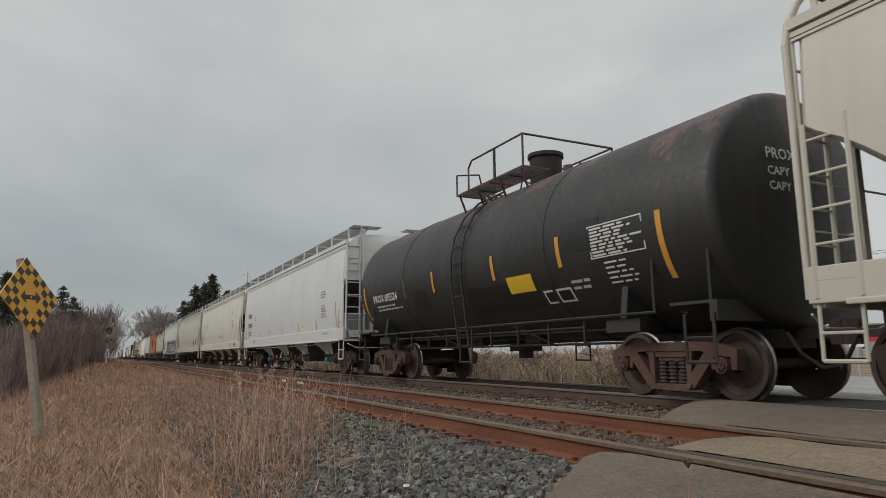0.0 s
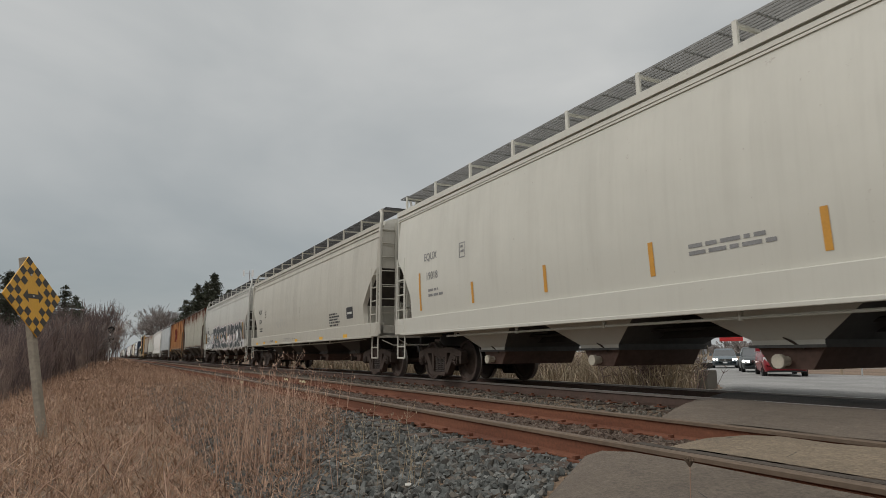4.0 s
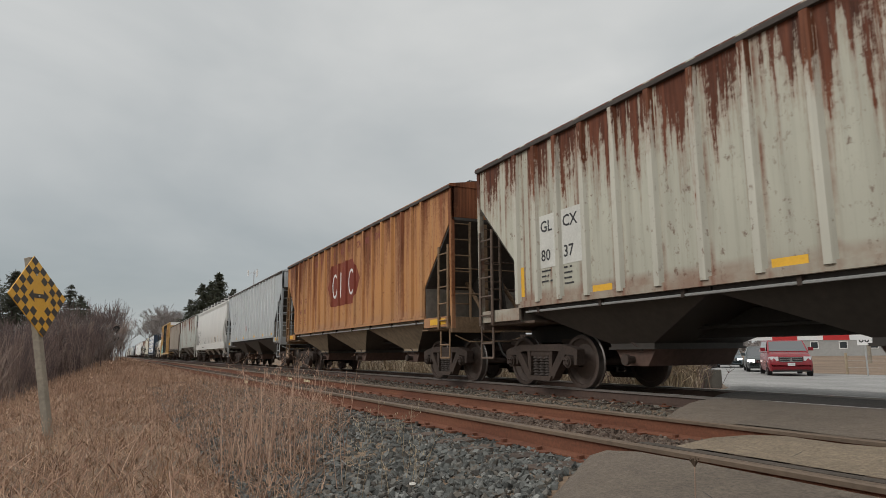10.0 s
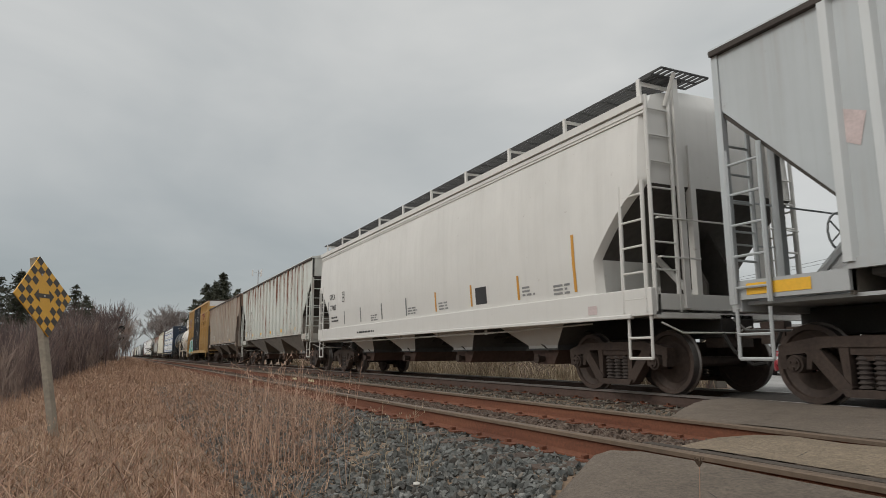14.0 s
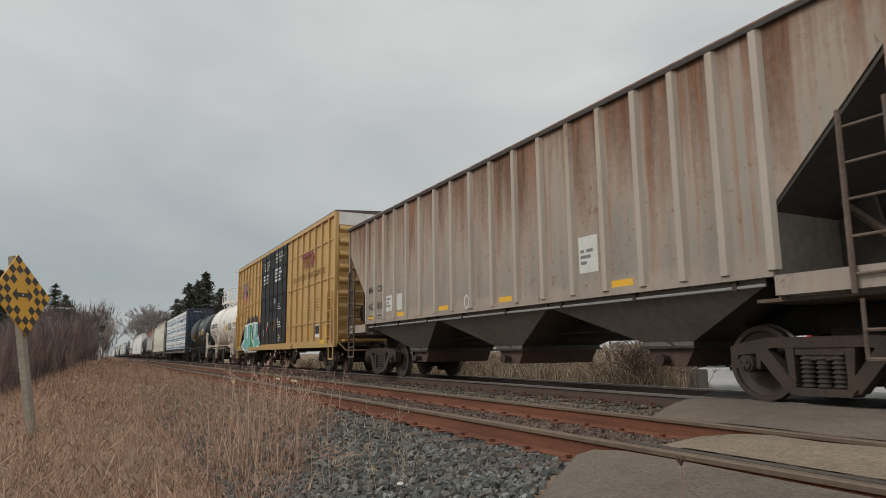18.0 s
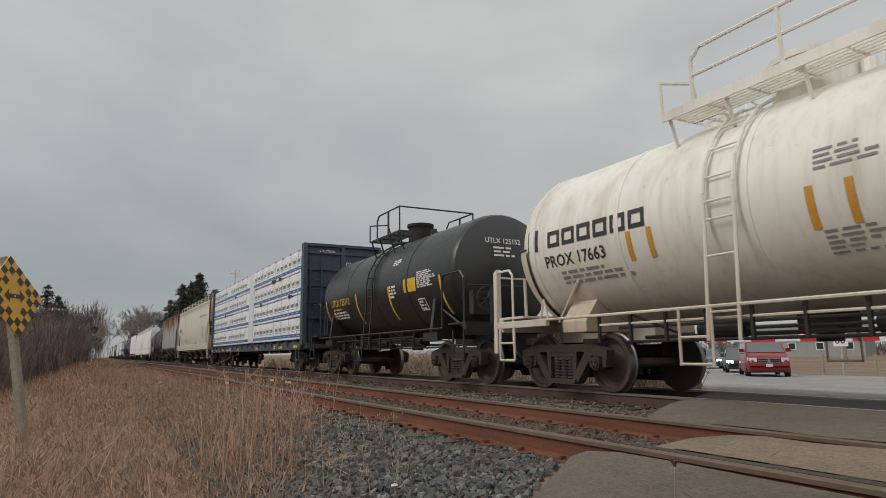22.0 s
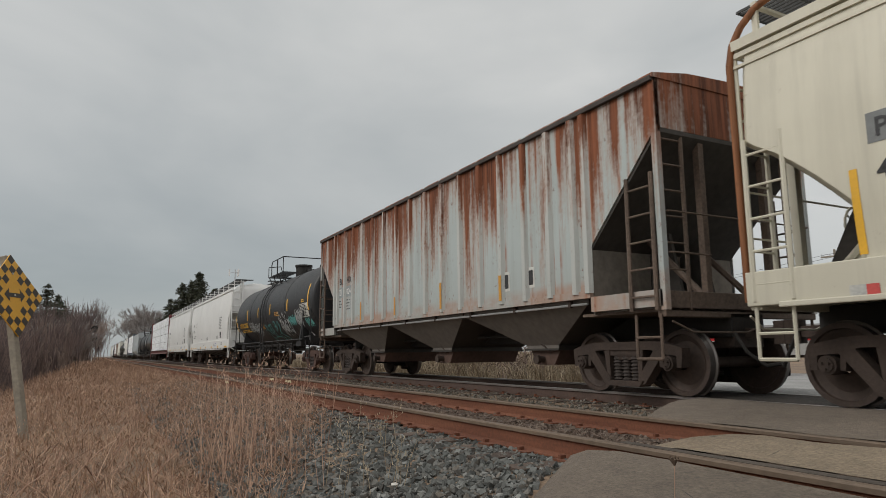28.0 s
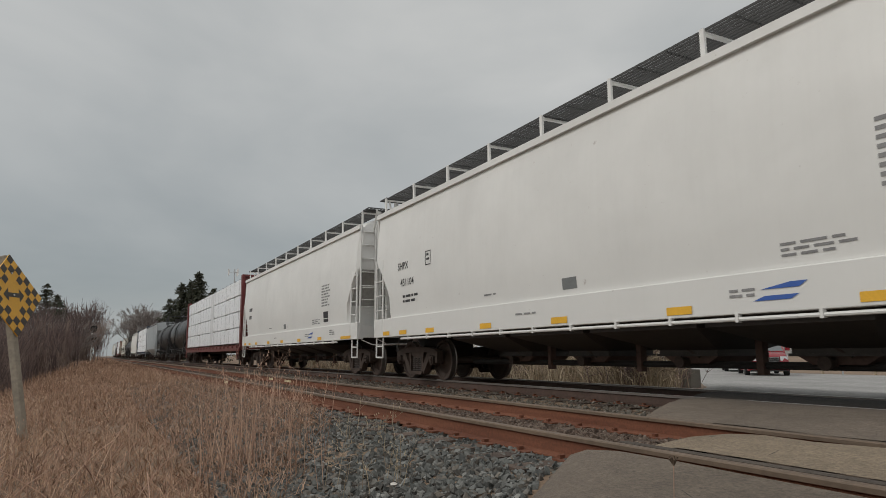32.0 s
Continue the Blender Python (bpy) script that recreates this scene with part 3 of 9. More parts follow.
def road_left(y):
    """The left edge of the crossing road at y."""
    pts = ((-40, -2.6), (1.0, -2.7), (1.9, -2.95), (2.4, -3.55), (2.75, -3.85), (3.2, -3.95), (3.5, -3.85), (4.7, -4.0), (4.9, -5.2), (5.6, -5.75), (6.8, -6.5), (7.2, -6.75), (9.0, -8.0), (16.5, -14.2), (24, -21.3), (33, -30.5), (42, -40.0), (60, -59.0), (200, -200))
    for (a, xa), (b, xb) in zip(pts, pts[1:]):
        if y <= b:
            return xa + (xb - xa) * (y - a) / (b - a)
    return -200


rng = np.random.default_rng(5)
off_road = lambda x, y: x < road_left(y) + 0.1 and abs(y - SIDING_Y) - 0.7525 not in (0,)
stones("ballast_shoulder", rng, 21000, -24, -2.9, 0.85, 3.2, 0.037, STONES, "grey crushed stone ballast beside the siding", off_road)
stones("ballast_shoulder", rng, 22000, -32, -3, 3.3, 4.72, 0.027, STONES_BROWN, "brown stained crushed stone between the siding rails", off_road, 0.016)
stones("ballast_shoulder", rng, 13000, -40, -3, 4.75, 7.3, 0.034, STONES_MIX, "dusty grey-brown crushed stone ballast between the tracks", off_road)
stones("ballast_shoulder", rng, 7000, -40, -5, 7.3, 10.8, 0.034, STONES_BROWN, "brown stained crushed stone under the main track", off_road)


def blades(name, rng, k, region, tall, mat, label, wide=0.006, lean=0.5, near_bias=2.0, keep=None, seedheads=False):
    """Dry grass: each blade a bent strip of two faces."""
    x0, x1, y0, y1 = region
    x = x1 - (x1 - x0) * rng.random(k) ** near_bias
    y = y0 + (y1 - y0) * rng.random(k)
    v, rows = [], []
    a = rng.random(k) * 6.283
    h = tall * rng.uniform(0.45, 1.25, k)
    le = rng.normal(0, lean, (k, 2))
    for i in range(k):
        if keep and not keep(x[i], y[i]):
            continue
        far = 1 + max(0.0, (-x[i] - 8) / 14)
        w = wide * far
        z = height(x[i], y[i]) - 0.02
        dx, dy = math.cos(a[i]) * w, math.sin(a[i]) * w
        hx, hy = le[i] * h[i]
        rows.append(((x[i] - dx, y[i] - dy, z), (x[i] + dx, y[i] + dy, z), (x[i] + dx * 0.8 + hx * 0.35, y[i] + dy * 0.8 + hy * 0.35, z + h[i] * 0.6), (x[i] - dx * 0.8 + hx * 0.35, y[i] - dy * 0.8 + hy * 0.35, z + h[i] * 0.6), (x[i] + hx, y[i] + hy, z + h[i])))
    pts = np.array(rows, dtype=np.float32)
    k = len(pts)
    idx = (np.array([0, 1, 2, 3, 3, 2, 4])[None, :] + (np.arange(k) * 5)[:, None]).ravel()
    tot = np.tile([4, 3], k)
    start = np.concatenate([[0], np.cumsum(tot)[:-1]])
    me = bpy.data.meshes.new(name)
    me.vertices.add(k * 5)
    me.vertices.foreach_set("co", pts.ravel())
    me.loops.add(len(idx))
    me.loops.foreach_set("vertex_index", idx.astype(np.int32))
    me.polygons.add(len(tot))
    me.polygons.foreach_set("loop_start", start.astype(np.int32))
    me.polygons.foreach_set("loop_total", tot.astype(np.int32))
    me.update(calc_edges=True)
    me.materials.append(mat)
    return tagged(new(name, me), label, "grass", kind="stuff")


def tufts(x, y):
    return bank(x, y) and noise.noise((x * 0.9, y * 0.9, 5)) > -0.05


def bank(x, y):
    edge = 1.15 + 0.35 * noise.noise((x * 0.7, 0, 3)) + max(-0.3, min(2.05, (-x - 4) * 0.36))
    if y > edge - 0.5 * (0.5 + 0.5 * noise.noise((x * 9.1, y * 9.3, 1.7))) + 0.15:
        return False
    return math.hypot(x, y) > 2.6 and x < road_left(y) - 0.3 and noise.noise((x * 1.3, y * 1.3, 7)) > -0.55


blades("dry_grass", rng, 190000, (-60, -1.5, -7.5, 3.1), 0.115, DRY_GRASS, "matted brown dry grass on the railway bank", 0.005, 1.3, 2.1, bank)
blades("dry_grass", rng, 16000, (-210, -50, -7, 2.6), 0.4, DRY_GRASS, "matted brown dry grass far along the bank", 0.006, 1.0, 1.4, lambda x, y: True)
blades("dry_grass", rng, 26000, (-50, -2.0, -7, 3.0), 0.30, DRY_GRASS, "tall brown dry grass stalks on the railway bank", 0.0032, 0.45, 1.8, tufts)


def stalks(name, seed, k, spots, tall, mat, label):
    """Tall dry stems, each with thin side shoots and small seed heads."""
    rnd = random.Random(seed)
    g = Geo()
    for i in range(k):
        x0, x1, y0, y1 = spots[i % len(spots)]
        x, y = rnd.uniform(x0, x1), rnd.uniform(y0, y1)
        p = Vector((x, y, height(x, y) - 0.02))
        h = tall * rnd.uniform(0.5, 1.15)
        q = p + Vector((rnd.gauss(0, 0.16) * h, rnd.gauss(0, 0.16) * h, h))
        m = p.lerp(q, 0.55) + Vector((rnd.gauss(0, 0.03), rnd.gauss(0, 0.03), 0)) * h
        g.tube(p, m, 0.003, 3, 0.0024).tube(m, q, 0.0024, 3, 0.0014)
        for j in range(rnd.randint(2, 6)):
            a = m.lerp(q, rnd.random())
            b = a + Vector((rnd.gauss(0, 0.07), rnd.gauss(0, 0.07), rnd.uniform(0.03, 0.11))) * (h / 0.5)
            g.tube(a, b, 0.0012, 3, 0.0008)
            g.tube(b - Vector((0, 0, 0.008)), b + Vector((0, 0, 0.012)), 0.0045, 4, 0.002)
    return tagged(new(name, mesh_of(name, g, mat)), label, "weeds", kind="stuff")


STEM = island_material("reddish_stems", [(0.306, 0.181, 0.129), (0.425, 0.274, 0.194), (0.561, 0.392, 0.286), (0.230, 0.130, 0.092)], 0.85, 3)
stalks("dry_stalks", 3, 125, ((-6.6, -4.4, 0.75, 1.55), (-8.5, -6.0, 1.2, 2.1), (-7.2, -5.2, 0.9, 1.7)), 0.80, STEM, "tall reddish dry stems with small seed heads")
stalks("dry_stalks", 4, 420, ((-12, -3.6, -2.0, 1.2), (-22, -9, -2.5, 2.4)), 0.42, STEM, "scattered dry stems standing above the matted grass")
def canes(name, rnd, k, mat, label):
    """Long bent stems lying over the grass."""
    g = Geo()
    for i in range(k):
        x, y = rnd.uniform(-6.5, -3.2), rnd.uniform(-1.8, 0.3)
        p = Vector((x, y, height(x, y)))
        a = rnd.uniform(0, 6.283)
        pts = [p]
        for j in range(4):
            pts.append(pts[-1] + Vector((math.cos(a) * 0.13, math.sin(a) * 0.13, 0.17 - 0.035 * j)) * rnd.uniform(0.8, 1.2))
        g.path(pts, 0.0032, 4)
    return tagged(new(name, mesh_of(name, g, mat)), label, "weeds", kind="stuff")


canes("dry_canes", random.Random(12), 34, STEM, "long bent brown stems over the grass")
stalks("dry_stalks", 5, 26, ((-4.9, -4.0, 1.5, 2.1), (-6.8, -5.4, 2.0, 2.7)), 0.36, PALE_GRASS, "a few thin pale stems in the ballast")
blades("dry_weeds", rng, 17000, (-50, -6, 11.3, 15.5), 0.85, PALE_GRASS, "tall pale dry weeds beyond the main track", 0.006, 0.5, 1.0, lambda x, y: x < road_left(y) - 0.8 and noise.noise((x * 0.5, y * 0.5, 9)) > -0.12)
solid("pale_stone", Geo().add([(a * 0.032, b * 0.03, c * 0.026) for a, b, c in ROCK_V], ROCK_F), plain("quartz", (0.46, 0.44, 0.40), 0.8, vary=0.2), "pale quartz stone lying on the ballast", "stone", at=pose(-4.25, 1.86, height(-4.25, 1.86) + 0.06))


# ---- crossing road ----
def road_surface(name, label, y0, y1, z_of, left=None, step=0.25, rough=0.012, mat=None, width=None):
    """A strip of asphalt between two lines across it, running off to +x."""
    g = Geo()
    ys = list(np.arange(y0, y1 + 1e-6, step if y1 - y0 < 4 else 1.0))
    cols = [0, 0.12, 0.3, 0.6, 1.0, 1.5, 2.2, 3, 4, 5.5, 7.5, 10, 14, 20, 30]
    for y in ys:
        e = (left or road_left)(y) + 0.10 * noise.noise((y * 3.0, 1.0, 2.0))
        for c in cols:
            if width and c > 1:
                c *= width(y) / 30
            z = z_of(y) + rough * noise.noise(((e + c) * 1.5, y * 1.5, 0))
            if c == 0:
                z = height(e, y) - 0.05
            elif c == 0.12:
                z = (height(e, y) + z) / 2 + 0.02
            elif c == 0.3:
                z -= 0.025
            g.v.append((e + c, y, z))
    n = len(cols)
    for j in range(len(ys) - 1):
        for i in range(n - 1):
            g.f.append((j * n + i, j * n + i + 1, (j + 1) * n + i + 1, (j + 1) * n + i))
            g.m.append(0)
    return solid(name, g, mat or ASPHALT, label, "road", kind="structure", smooth=60)


def near_road(y):
    return max(-0.008 - 0.10 * max(0.0, (2.9 - y)) ** 1.2, height(-1.0, y) + 0.07) if y < 2.9 else -0.008


def far_road(y):
    """Falls from the crossing to the lower ground beyond."""
    k = max(0.0, min(1.0, (y - 9.8) / 5.0))
    return -0.01 * (1 - k) + (height(-10, y) + 0.05) * k


def far_width(y):
    """Wide at the junction, then one road between the fields."""
    pts = ((8, 30), (31.6, 30), (32.6, 7.6), (60, 7.0), (200, 7.0))
    for (a, wa), (b, wb) in zip(pts, pts[1:]):
        if y <= b:
            return wa + (wb - wa) * (y - a) / (b - a)
    return 7.0


road_surface("road_1", "worn grey asphalt ramp up to the siding", -14, 3.185, near_road)
road_surface("road_2", "worn tan asphalt between the siding rails", 3.50, 4.69, lambda y: -0.012 + 0.03 * max(0.0, 1 - abs(y - 4.1) / 0.5), mat=ASPHALT_TAN)
road_surface("road_3", "worn grey asphalt between the two tracks", 4.80, 7.22, lambda y: 0.004 + 0.04 * min(1, (y - 4.8) / 1.2) - 0.06 * max(0.0, (y - 6.75) / 0.47))
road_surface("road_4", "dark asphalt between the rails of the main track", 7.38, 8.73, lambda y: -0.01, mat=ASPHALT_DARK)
road_surface("road_5", "pale grey asphalt road beyond the main track", 8.84, 190, far_road, mat=ASPHALT_PALE, width=far_width)
TIMBER_DARK = plain("crossing_timber_wood", (0.062, 0.050, 0.040), 0.95, vary=0.5, scale=5, bumps=0.5)
solid("crossing_timber", Geo().box(-3.7, 12, 3.30, 3.40, -0.19, -0.055).box(-3.75, 12, 3.405, 3.495, -0.19, -0.022), TIMBER_DARK, "dark sunken timbers along the siding rail in the crossing", "timber", kind="structure")


# ---- trees and shrubs ----
TWIG_DARK = island_material("dark_twigs", [(0.085, 0.060, 0.055), (0.12, 0.085, 0.078), (0.07, 0.052, 0.05)], 0.9, 3)
TWIG_PALE = island_material("pale_twigs", [(0.26, 0.195, 0.16), (0.20, 0.15, 0.125), (0.32, 0.25, 0.21)], 0.9, 3)
TWIG_GREY = island_material("grey_twigs", [(0.20, 0.178, 0.168), (0.26, 0.235, 0.22), (0.16, 0.14, 0.132)], 0.9, 3)

def bare_branch(g, rnd, p, d, reach, r, depth, spreadness=0.55, thin=0.006):
    r = max(r, thin)
    q = p + d * reach
    g.tube(p, q, r, 5 if r > 0.06 else 3, max(thin * 0.7, r * 0.65))
    if depth == 0:
        return
    for i in range(rnd.choice((2, 3, 3))):
        nd = (d + Vector((rnd.gauss(0, spreadness), rnd.gauss(0, spreadness), rnd.gauss(0.12, spreadness * 0.6)))).normalized()
        bare_branch(g, rnd, p.lerp(q, rnd.uniform(0.55, 1.0)), nd, reach * rnd.uniform(0.6, 0.85), r * 0.62, depth - 1, spreadness, thin)


def bare_tree(x, y, z, tall, seed, thick=0.012, label="leafless deciduous tree with fine grey-brown branches"):
    rnd = random.Random(seed)
    t = thing("bare_tree", label, "tree", "trees along the line", at=pose(x, y, z))
    g = Geo()
    g.tube((0, 0, -0.3), (0, 0, tall * 0.28), tall * 0.016, 8, tall * 0.012)
    part("trunk", g, BARK, t)
    c = Geo()
    for i in range(6):
        d = Vector((rnd.gauss(0, 0.45), rnd.gauss(0, 0.45), 1)).normalized()
        bare_branch(c, rnd, Vector((0, 0, tall * rnd.uniform(0.16, 0.28))), d, tall * 0.25, tall * 0.008, 5 if thick > 0.03 else 4, 0.42, thick)
    part("crown", c, TWIG_GREY, t)


def shrub_mesh(seed, tall):
    rnd = random.Random(seed)
    g = Geo()
    for i in range(26):
        p = Vector((rnd.gauss(0, 0.85), rnd.gauss(0, 0.85), -0.1))
        d = Vector((rnd.gauss(0, 0.09), rnd.gauss(0, 0.09), 1)).normalized()
        bare_branch(g, rnd, p, d, tall * rnd.uniform(0.14, 0.42), 0.016, 3, 0.24, 0.009)
    return mesh_of("bush", g, (TWIG, TWIG_DARK, TWIG, TWIG_DARK, TWIG_PALE)[seed % 5])


def spruce(x, y, z, tall, seed, wide=0.24):
    """A spruce: tapered trunk, whorls of drooping limbs with clumps of needles."""
    rnd = random.Random(seed)
    t = thing("spruce_tree", "tall dark green spruce with ragged branches", "tree", "trees along the line", at=pose(x, y, z))
    part("trunk", Geo().tube((0, 0, -0.3), (0, 0, tall), tall * 0.014, 8, 0.02), BARK, t)
    limbs, leaf = Geo(), Geo()
    k = int(tall * 4.2)
    for i in range(k):
        f = (i + rnd.random()) / k
        zz = tall * (0.10 + 0.89 * f)
        reach = tall * wide * (1 - f) ** 0.7 * rnd.uniform(0.5, 1.2) + 0.15
        for j in range(5):
            a = rnd.random() * 6.283
            tip = Vector((math.cos(a) * reach, math.sin(a) * reach, zz - reach * rnd.uniform(0.05, 0.35)))
            base = Vector((0, 0, zz))
            limbs.tube(base, tip, 0.03, 3, 0.008)
            m = max(3, int(reach * 4.5))
            for q in range(m):
                c = base.lerp(tip, (q + 0.6) / m)
                for s in range(5):
                    n1 = Vector((rnd.gauss(0, 1), rnd.gauss(0, 1), rnd.gauss(-0.25, 0.5))).normalized() * rnd.uniform(0.3, 0.7) * (tall / 14)
                    n2 = Vector((rnd.gauss(0, 1), rnd.gauss(0, 1), rnd.gauss(0, 0.6))).normalized() * rnd.uniform(0.10, 0.2) * (tall / 14)
                    leaf.add([c - n2, c + n1 * 0.6 + n2 * 0.4, c + n1, c + n1 * 0.4 - n2], [(0, 1, 2, 3)])
    tagged(part("limb_whorl", limbs, BARK, t), kind="stuff")
    part("crown", leaf, NEEDLES, t)


spruce(-115, 15.0, -0.6, 15.0, 3, 0.30)
spruce(-116.5, 12.6, -0.6, 13.2, 4, 0.32)
spruce(-118, 10.9, -0.6, 10.6, 5, 0.36)
spruce(-112, 16.9, -0.6, 12.0, 6, 0.32)
spruce(-117, 14.0, -0.6, 13.6, 8, 0.32)
bare_tree(-158, 9.4, -0.6, 14.0, 11, thick=0.042)
bare_tree(-162, 7.4, -0.6, 11.5, 12, thick=0.042)
bare_tree(-150, 10.8, -0.6, 12.5, 14, thick=0.042)
spruce(-170, 8.2, -0.6, 8.0, 7, 0.4)
for i, (x, y, h) in enumerate(((-57, -3.3, 7.4), (-59, -7.2, 8.7), (-60, -8.7, 8.3), (-62, -6.2, 7.8), (-54, -4.4, 6.4), (-66, -3.0, 7.4), (-58, -9.6, 8.6), (-64, -7.6, 8.8), (-60, -2.5, 6.6), (-50, -7.6, 7.2))):
    spruce(x, y, -1.4, h, 20 + i, 0.30)
for i, (x, y, h) in enumerate(((-62, -1.9, 6.2), (-75, -1.4, 6.8), (-48, -2.6, 5.2), (-36, -3.4, 4.4), (-88, -1.0, 7.2), (-56, -1.9, 5.6), (-68, -1.6, 6.5))):
    bare_tree(x, y, -1.2, h, 40 + i, thick=0.014)
BUSHES = [shrub_mesh(70 + i, 4.0) for i in range(5)]
rnd = random.Random(9)
for i in range(120):
    x = -16 - 72 * (i / 120) ** 0.85 + rnd.uniform(-1.2, 1.2)
    y = -3.2 - rnd.random() ** 1.3 * 5.5 + (-x - 16) * 0.032
    b = new("bush", BUSHES[i % 5])
    s = (1.3 + (0.072 if y > -3.4 else 0.058) * math.hypot(x, y)) / 4.0 * rnd.uniform(0.7, 1.15)
    b.matrix_basis = pose(x, y, height(x, y), 0, 0, rnd.random() * 360) @ Matrix.Diagonal((s * 0.9, s * 0.9, s, 1))
    tagged(b, "leafless brown bush of fine upright twigs", "bush", "bushes along the bank")


# ---- checkerboard sign ----
SIGN_YELLOW = plain("sign_yellow", (0.62, 0.33, 0.03), 0.45, vary=0.12)
SIGN_BLACK = plain("sign_black", (0.035, 0.028, 0.022), 0.5, vary=0.2)
POST_WOOD = plain("post_wood", (0.25, 0.22, 0.175), 0.9, vary=0.3, scale=4, bumps=0.4)


def checker_sign():
    s = thing("road_sign", "yellow and black checkerboard sign with double arrow on wooden post", "road sign", at=pose(-10.283, -0.668, -0.43) @ Matrix.Rotation(radians(11.43), 4, Vector((math.cos(radians(31.08)), -math.sin(radians(31.08)), 0))) @ pose(0, 0, 0, 0, 0, 58.9))
    part("post", Geo().box(-0.115, -0.02, -0.047, 0.047, -0.4, 2.48), POST_WOOD, s, bevel=0.012)
    a = 0.40
    c = 1.919
    rot = lambda u, v: ((u - v) * 0.7071, (u + v) * 0.7071)
    face = lambda u, v, lift: (0.012 + lift, rot(u, v)[0], c + rot(u, v)[1])
    p = Geo()
    ring0 = [(-0.006, *[rot(u, v)[0], c + rot(u, v)[1]]) for u, v in ((-a, -a), (a, -a), (a, a), (-a, a))]
    ring1 = [(0.010, y, z) for _, y, z in ring0]
    p.rings([ring0, ring1])
    part("sign_plate", p, SIGN_YELLOW, s)
    n = 8
    w = 2 * a / n
    for i in range(n):
        for j in range(n):
            rim = min(i, j, n - 1 - i, n - 1 - j)
            if (i + j) % 2 == 0 and rim < 2:
                part("checker", Decal(face, 0.001).quad(-a + i * w, -a + (i + 1) * w, -a + j * w, -a + (j + 1) * w).g, SIGN_BLACK, s)
    q = lambda y, z: (0.0145, y, c + z)
    ar = Geo().add([q(*k) for k in ((-0.20, 0), (-0.10, 0.095), (-0.105, 0.03), (0.105, 0.03), (0.10, 0.095), (0.20, 0), (0.10, -0.095), (0.105, -0.03), (-0.105, -0.03), (-0.10, -0.095))], [tuple(range(10))])
    part("double_arrow", ar, SIGN_BLACK, s)
    part("bolt", Geo().tube((0.01, 0, c + 0.0), (0.022, 0, c), 0.014, 8), GALV, s)
    part("bolt", Geo().tube((0.01, 0, c + 0.3), (0.022, 0, c + 0.3), 0.014, 8), GALV, s)


checker_sign()


SEED_HEAD = plain("dry_seed_head", (0.085, 0.058, 0.038), 0.9, vary=0.3)


def seed_stalk(x, y):
    """A single dry stem with a drooping seed head close to the camera."""
    s = thing("dry_stalk", "thin brown dry stem with a cupped seed head", "weed", at=pose(x, y, height(x, y)))
    top = 0.25 - height(x, y)
    part("stem", Geo().tube((-0.03, 0, -0.05), (-0.012, 0, top * 0.7), 0.0018, 5).tube((-0.012, 0, top * 0.7), (0, 0, top), 0.0016, 5), STEM, s)
    g = Geo()
    for i in range(9):
        a = i * 0.7
        g.tube((0, 0, top - 0.004), (0.013 * math.cos(a), 0.013 * math.sin(a), top + 0.018 + 0.006 * (i % 2)), 0.003, 4, 0.004)
    part("seed_head", g, SEED_HEAD, s)


seed_stalk(-1.67, 1.76)


# ---- beyond the main track ----
CAR_RED = plain("car_paint_red", (0.20, 0.009, 0.016), 0.25, vary=0.05)
CAR_DARK = plain("car_paint_dark", (0.05, 0.058, 0.06), 0.3, vary=0.1)
CAR_BLUE = plain("car_paint_blue_grey", (0.10, 0.13, 0.15), 0.3, vary=0.1)
GLASS = plain("tinted_glass", (0.035, 0.042, 0.046), 0.08, vary=0.1)
CHROME = plain("chrome", (0.6, 0.6, 0.6), 0.2, 1.0, vary=0.05)
RUBBER = plain("rubber", (0.018, 0.018, 0.018), 0.85, vary=0.2)
LAMP_GLASS = plain("lamp_glass", (0.62, 0.63, 0.65), 0.2, vary=0.08)
ALUMINIUM = plain("aluminium_mast", (0.45, 0.46, 0.47), 0.5, 0.5, vary=0.12)
SIGN_WHITE = plain("sign_white", (0.75, 0.75, 0.74), 0.5, vary=0.06)
GATE_RED = plain("gate_red", (0.50, 0.03, 0.03), 0.5, vary=0.1)
PALE_SIDING = plain("pale_siding", (0.30, 0.30, 0.29), 0.8, vary=0.12)
BRICK = plain("brick_red", (0.22, 0.10, 0.075), 0.9, vary=0.25, scale=3)
SHINGLE = plain("shingle_grey", (0.16, 0.155, 0.15), 0.9, vary=0.25, scale=3)


def glow(name, color, strength):
    m, n, l, s = material(name)
    s.inputs["Base Color"].default_value = (*color, 1)
    s.inputs["Emission Color"].default_value = (*color, 1)
    s.inputs["Emission Strength"].default_value = strength
    return m


LIT_LAMP, RED_LAMP = glow("headlamp_lit", (1.0, 0.97, 0.9), 4.0), glow("signal_lamp_lit", (1.0, 0.06, 0.05), 5.0)


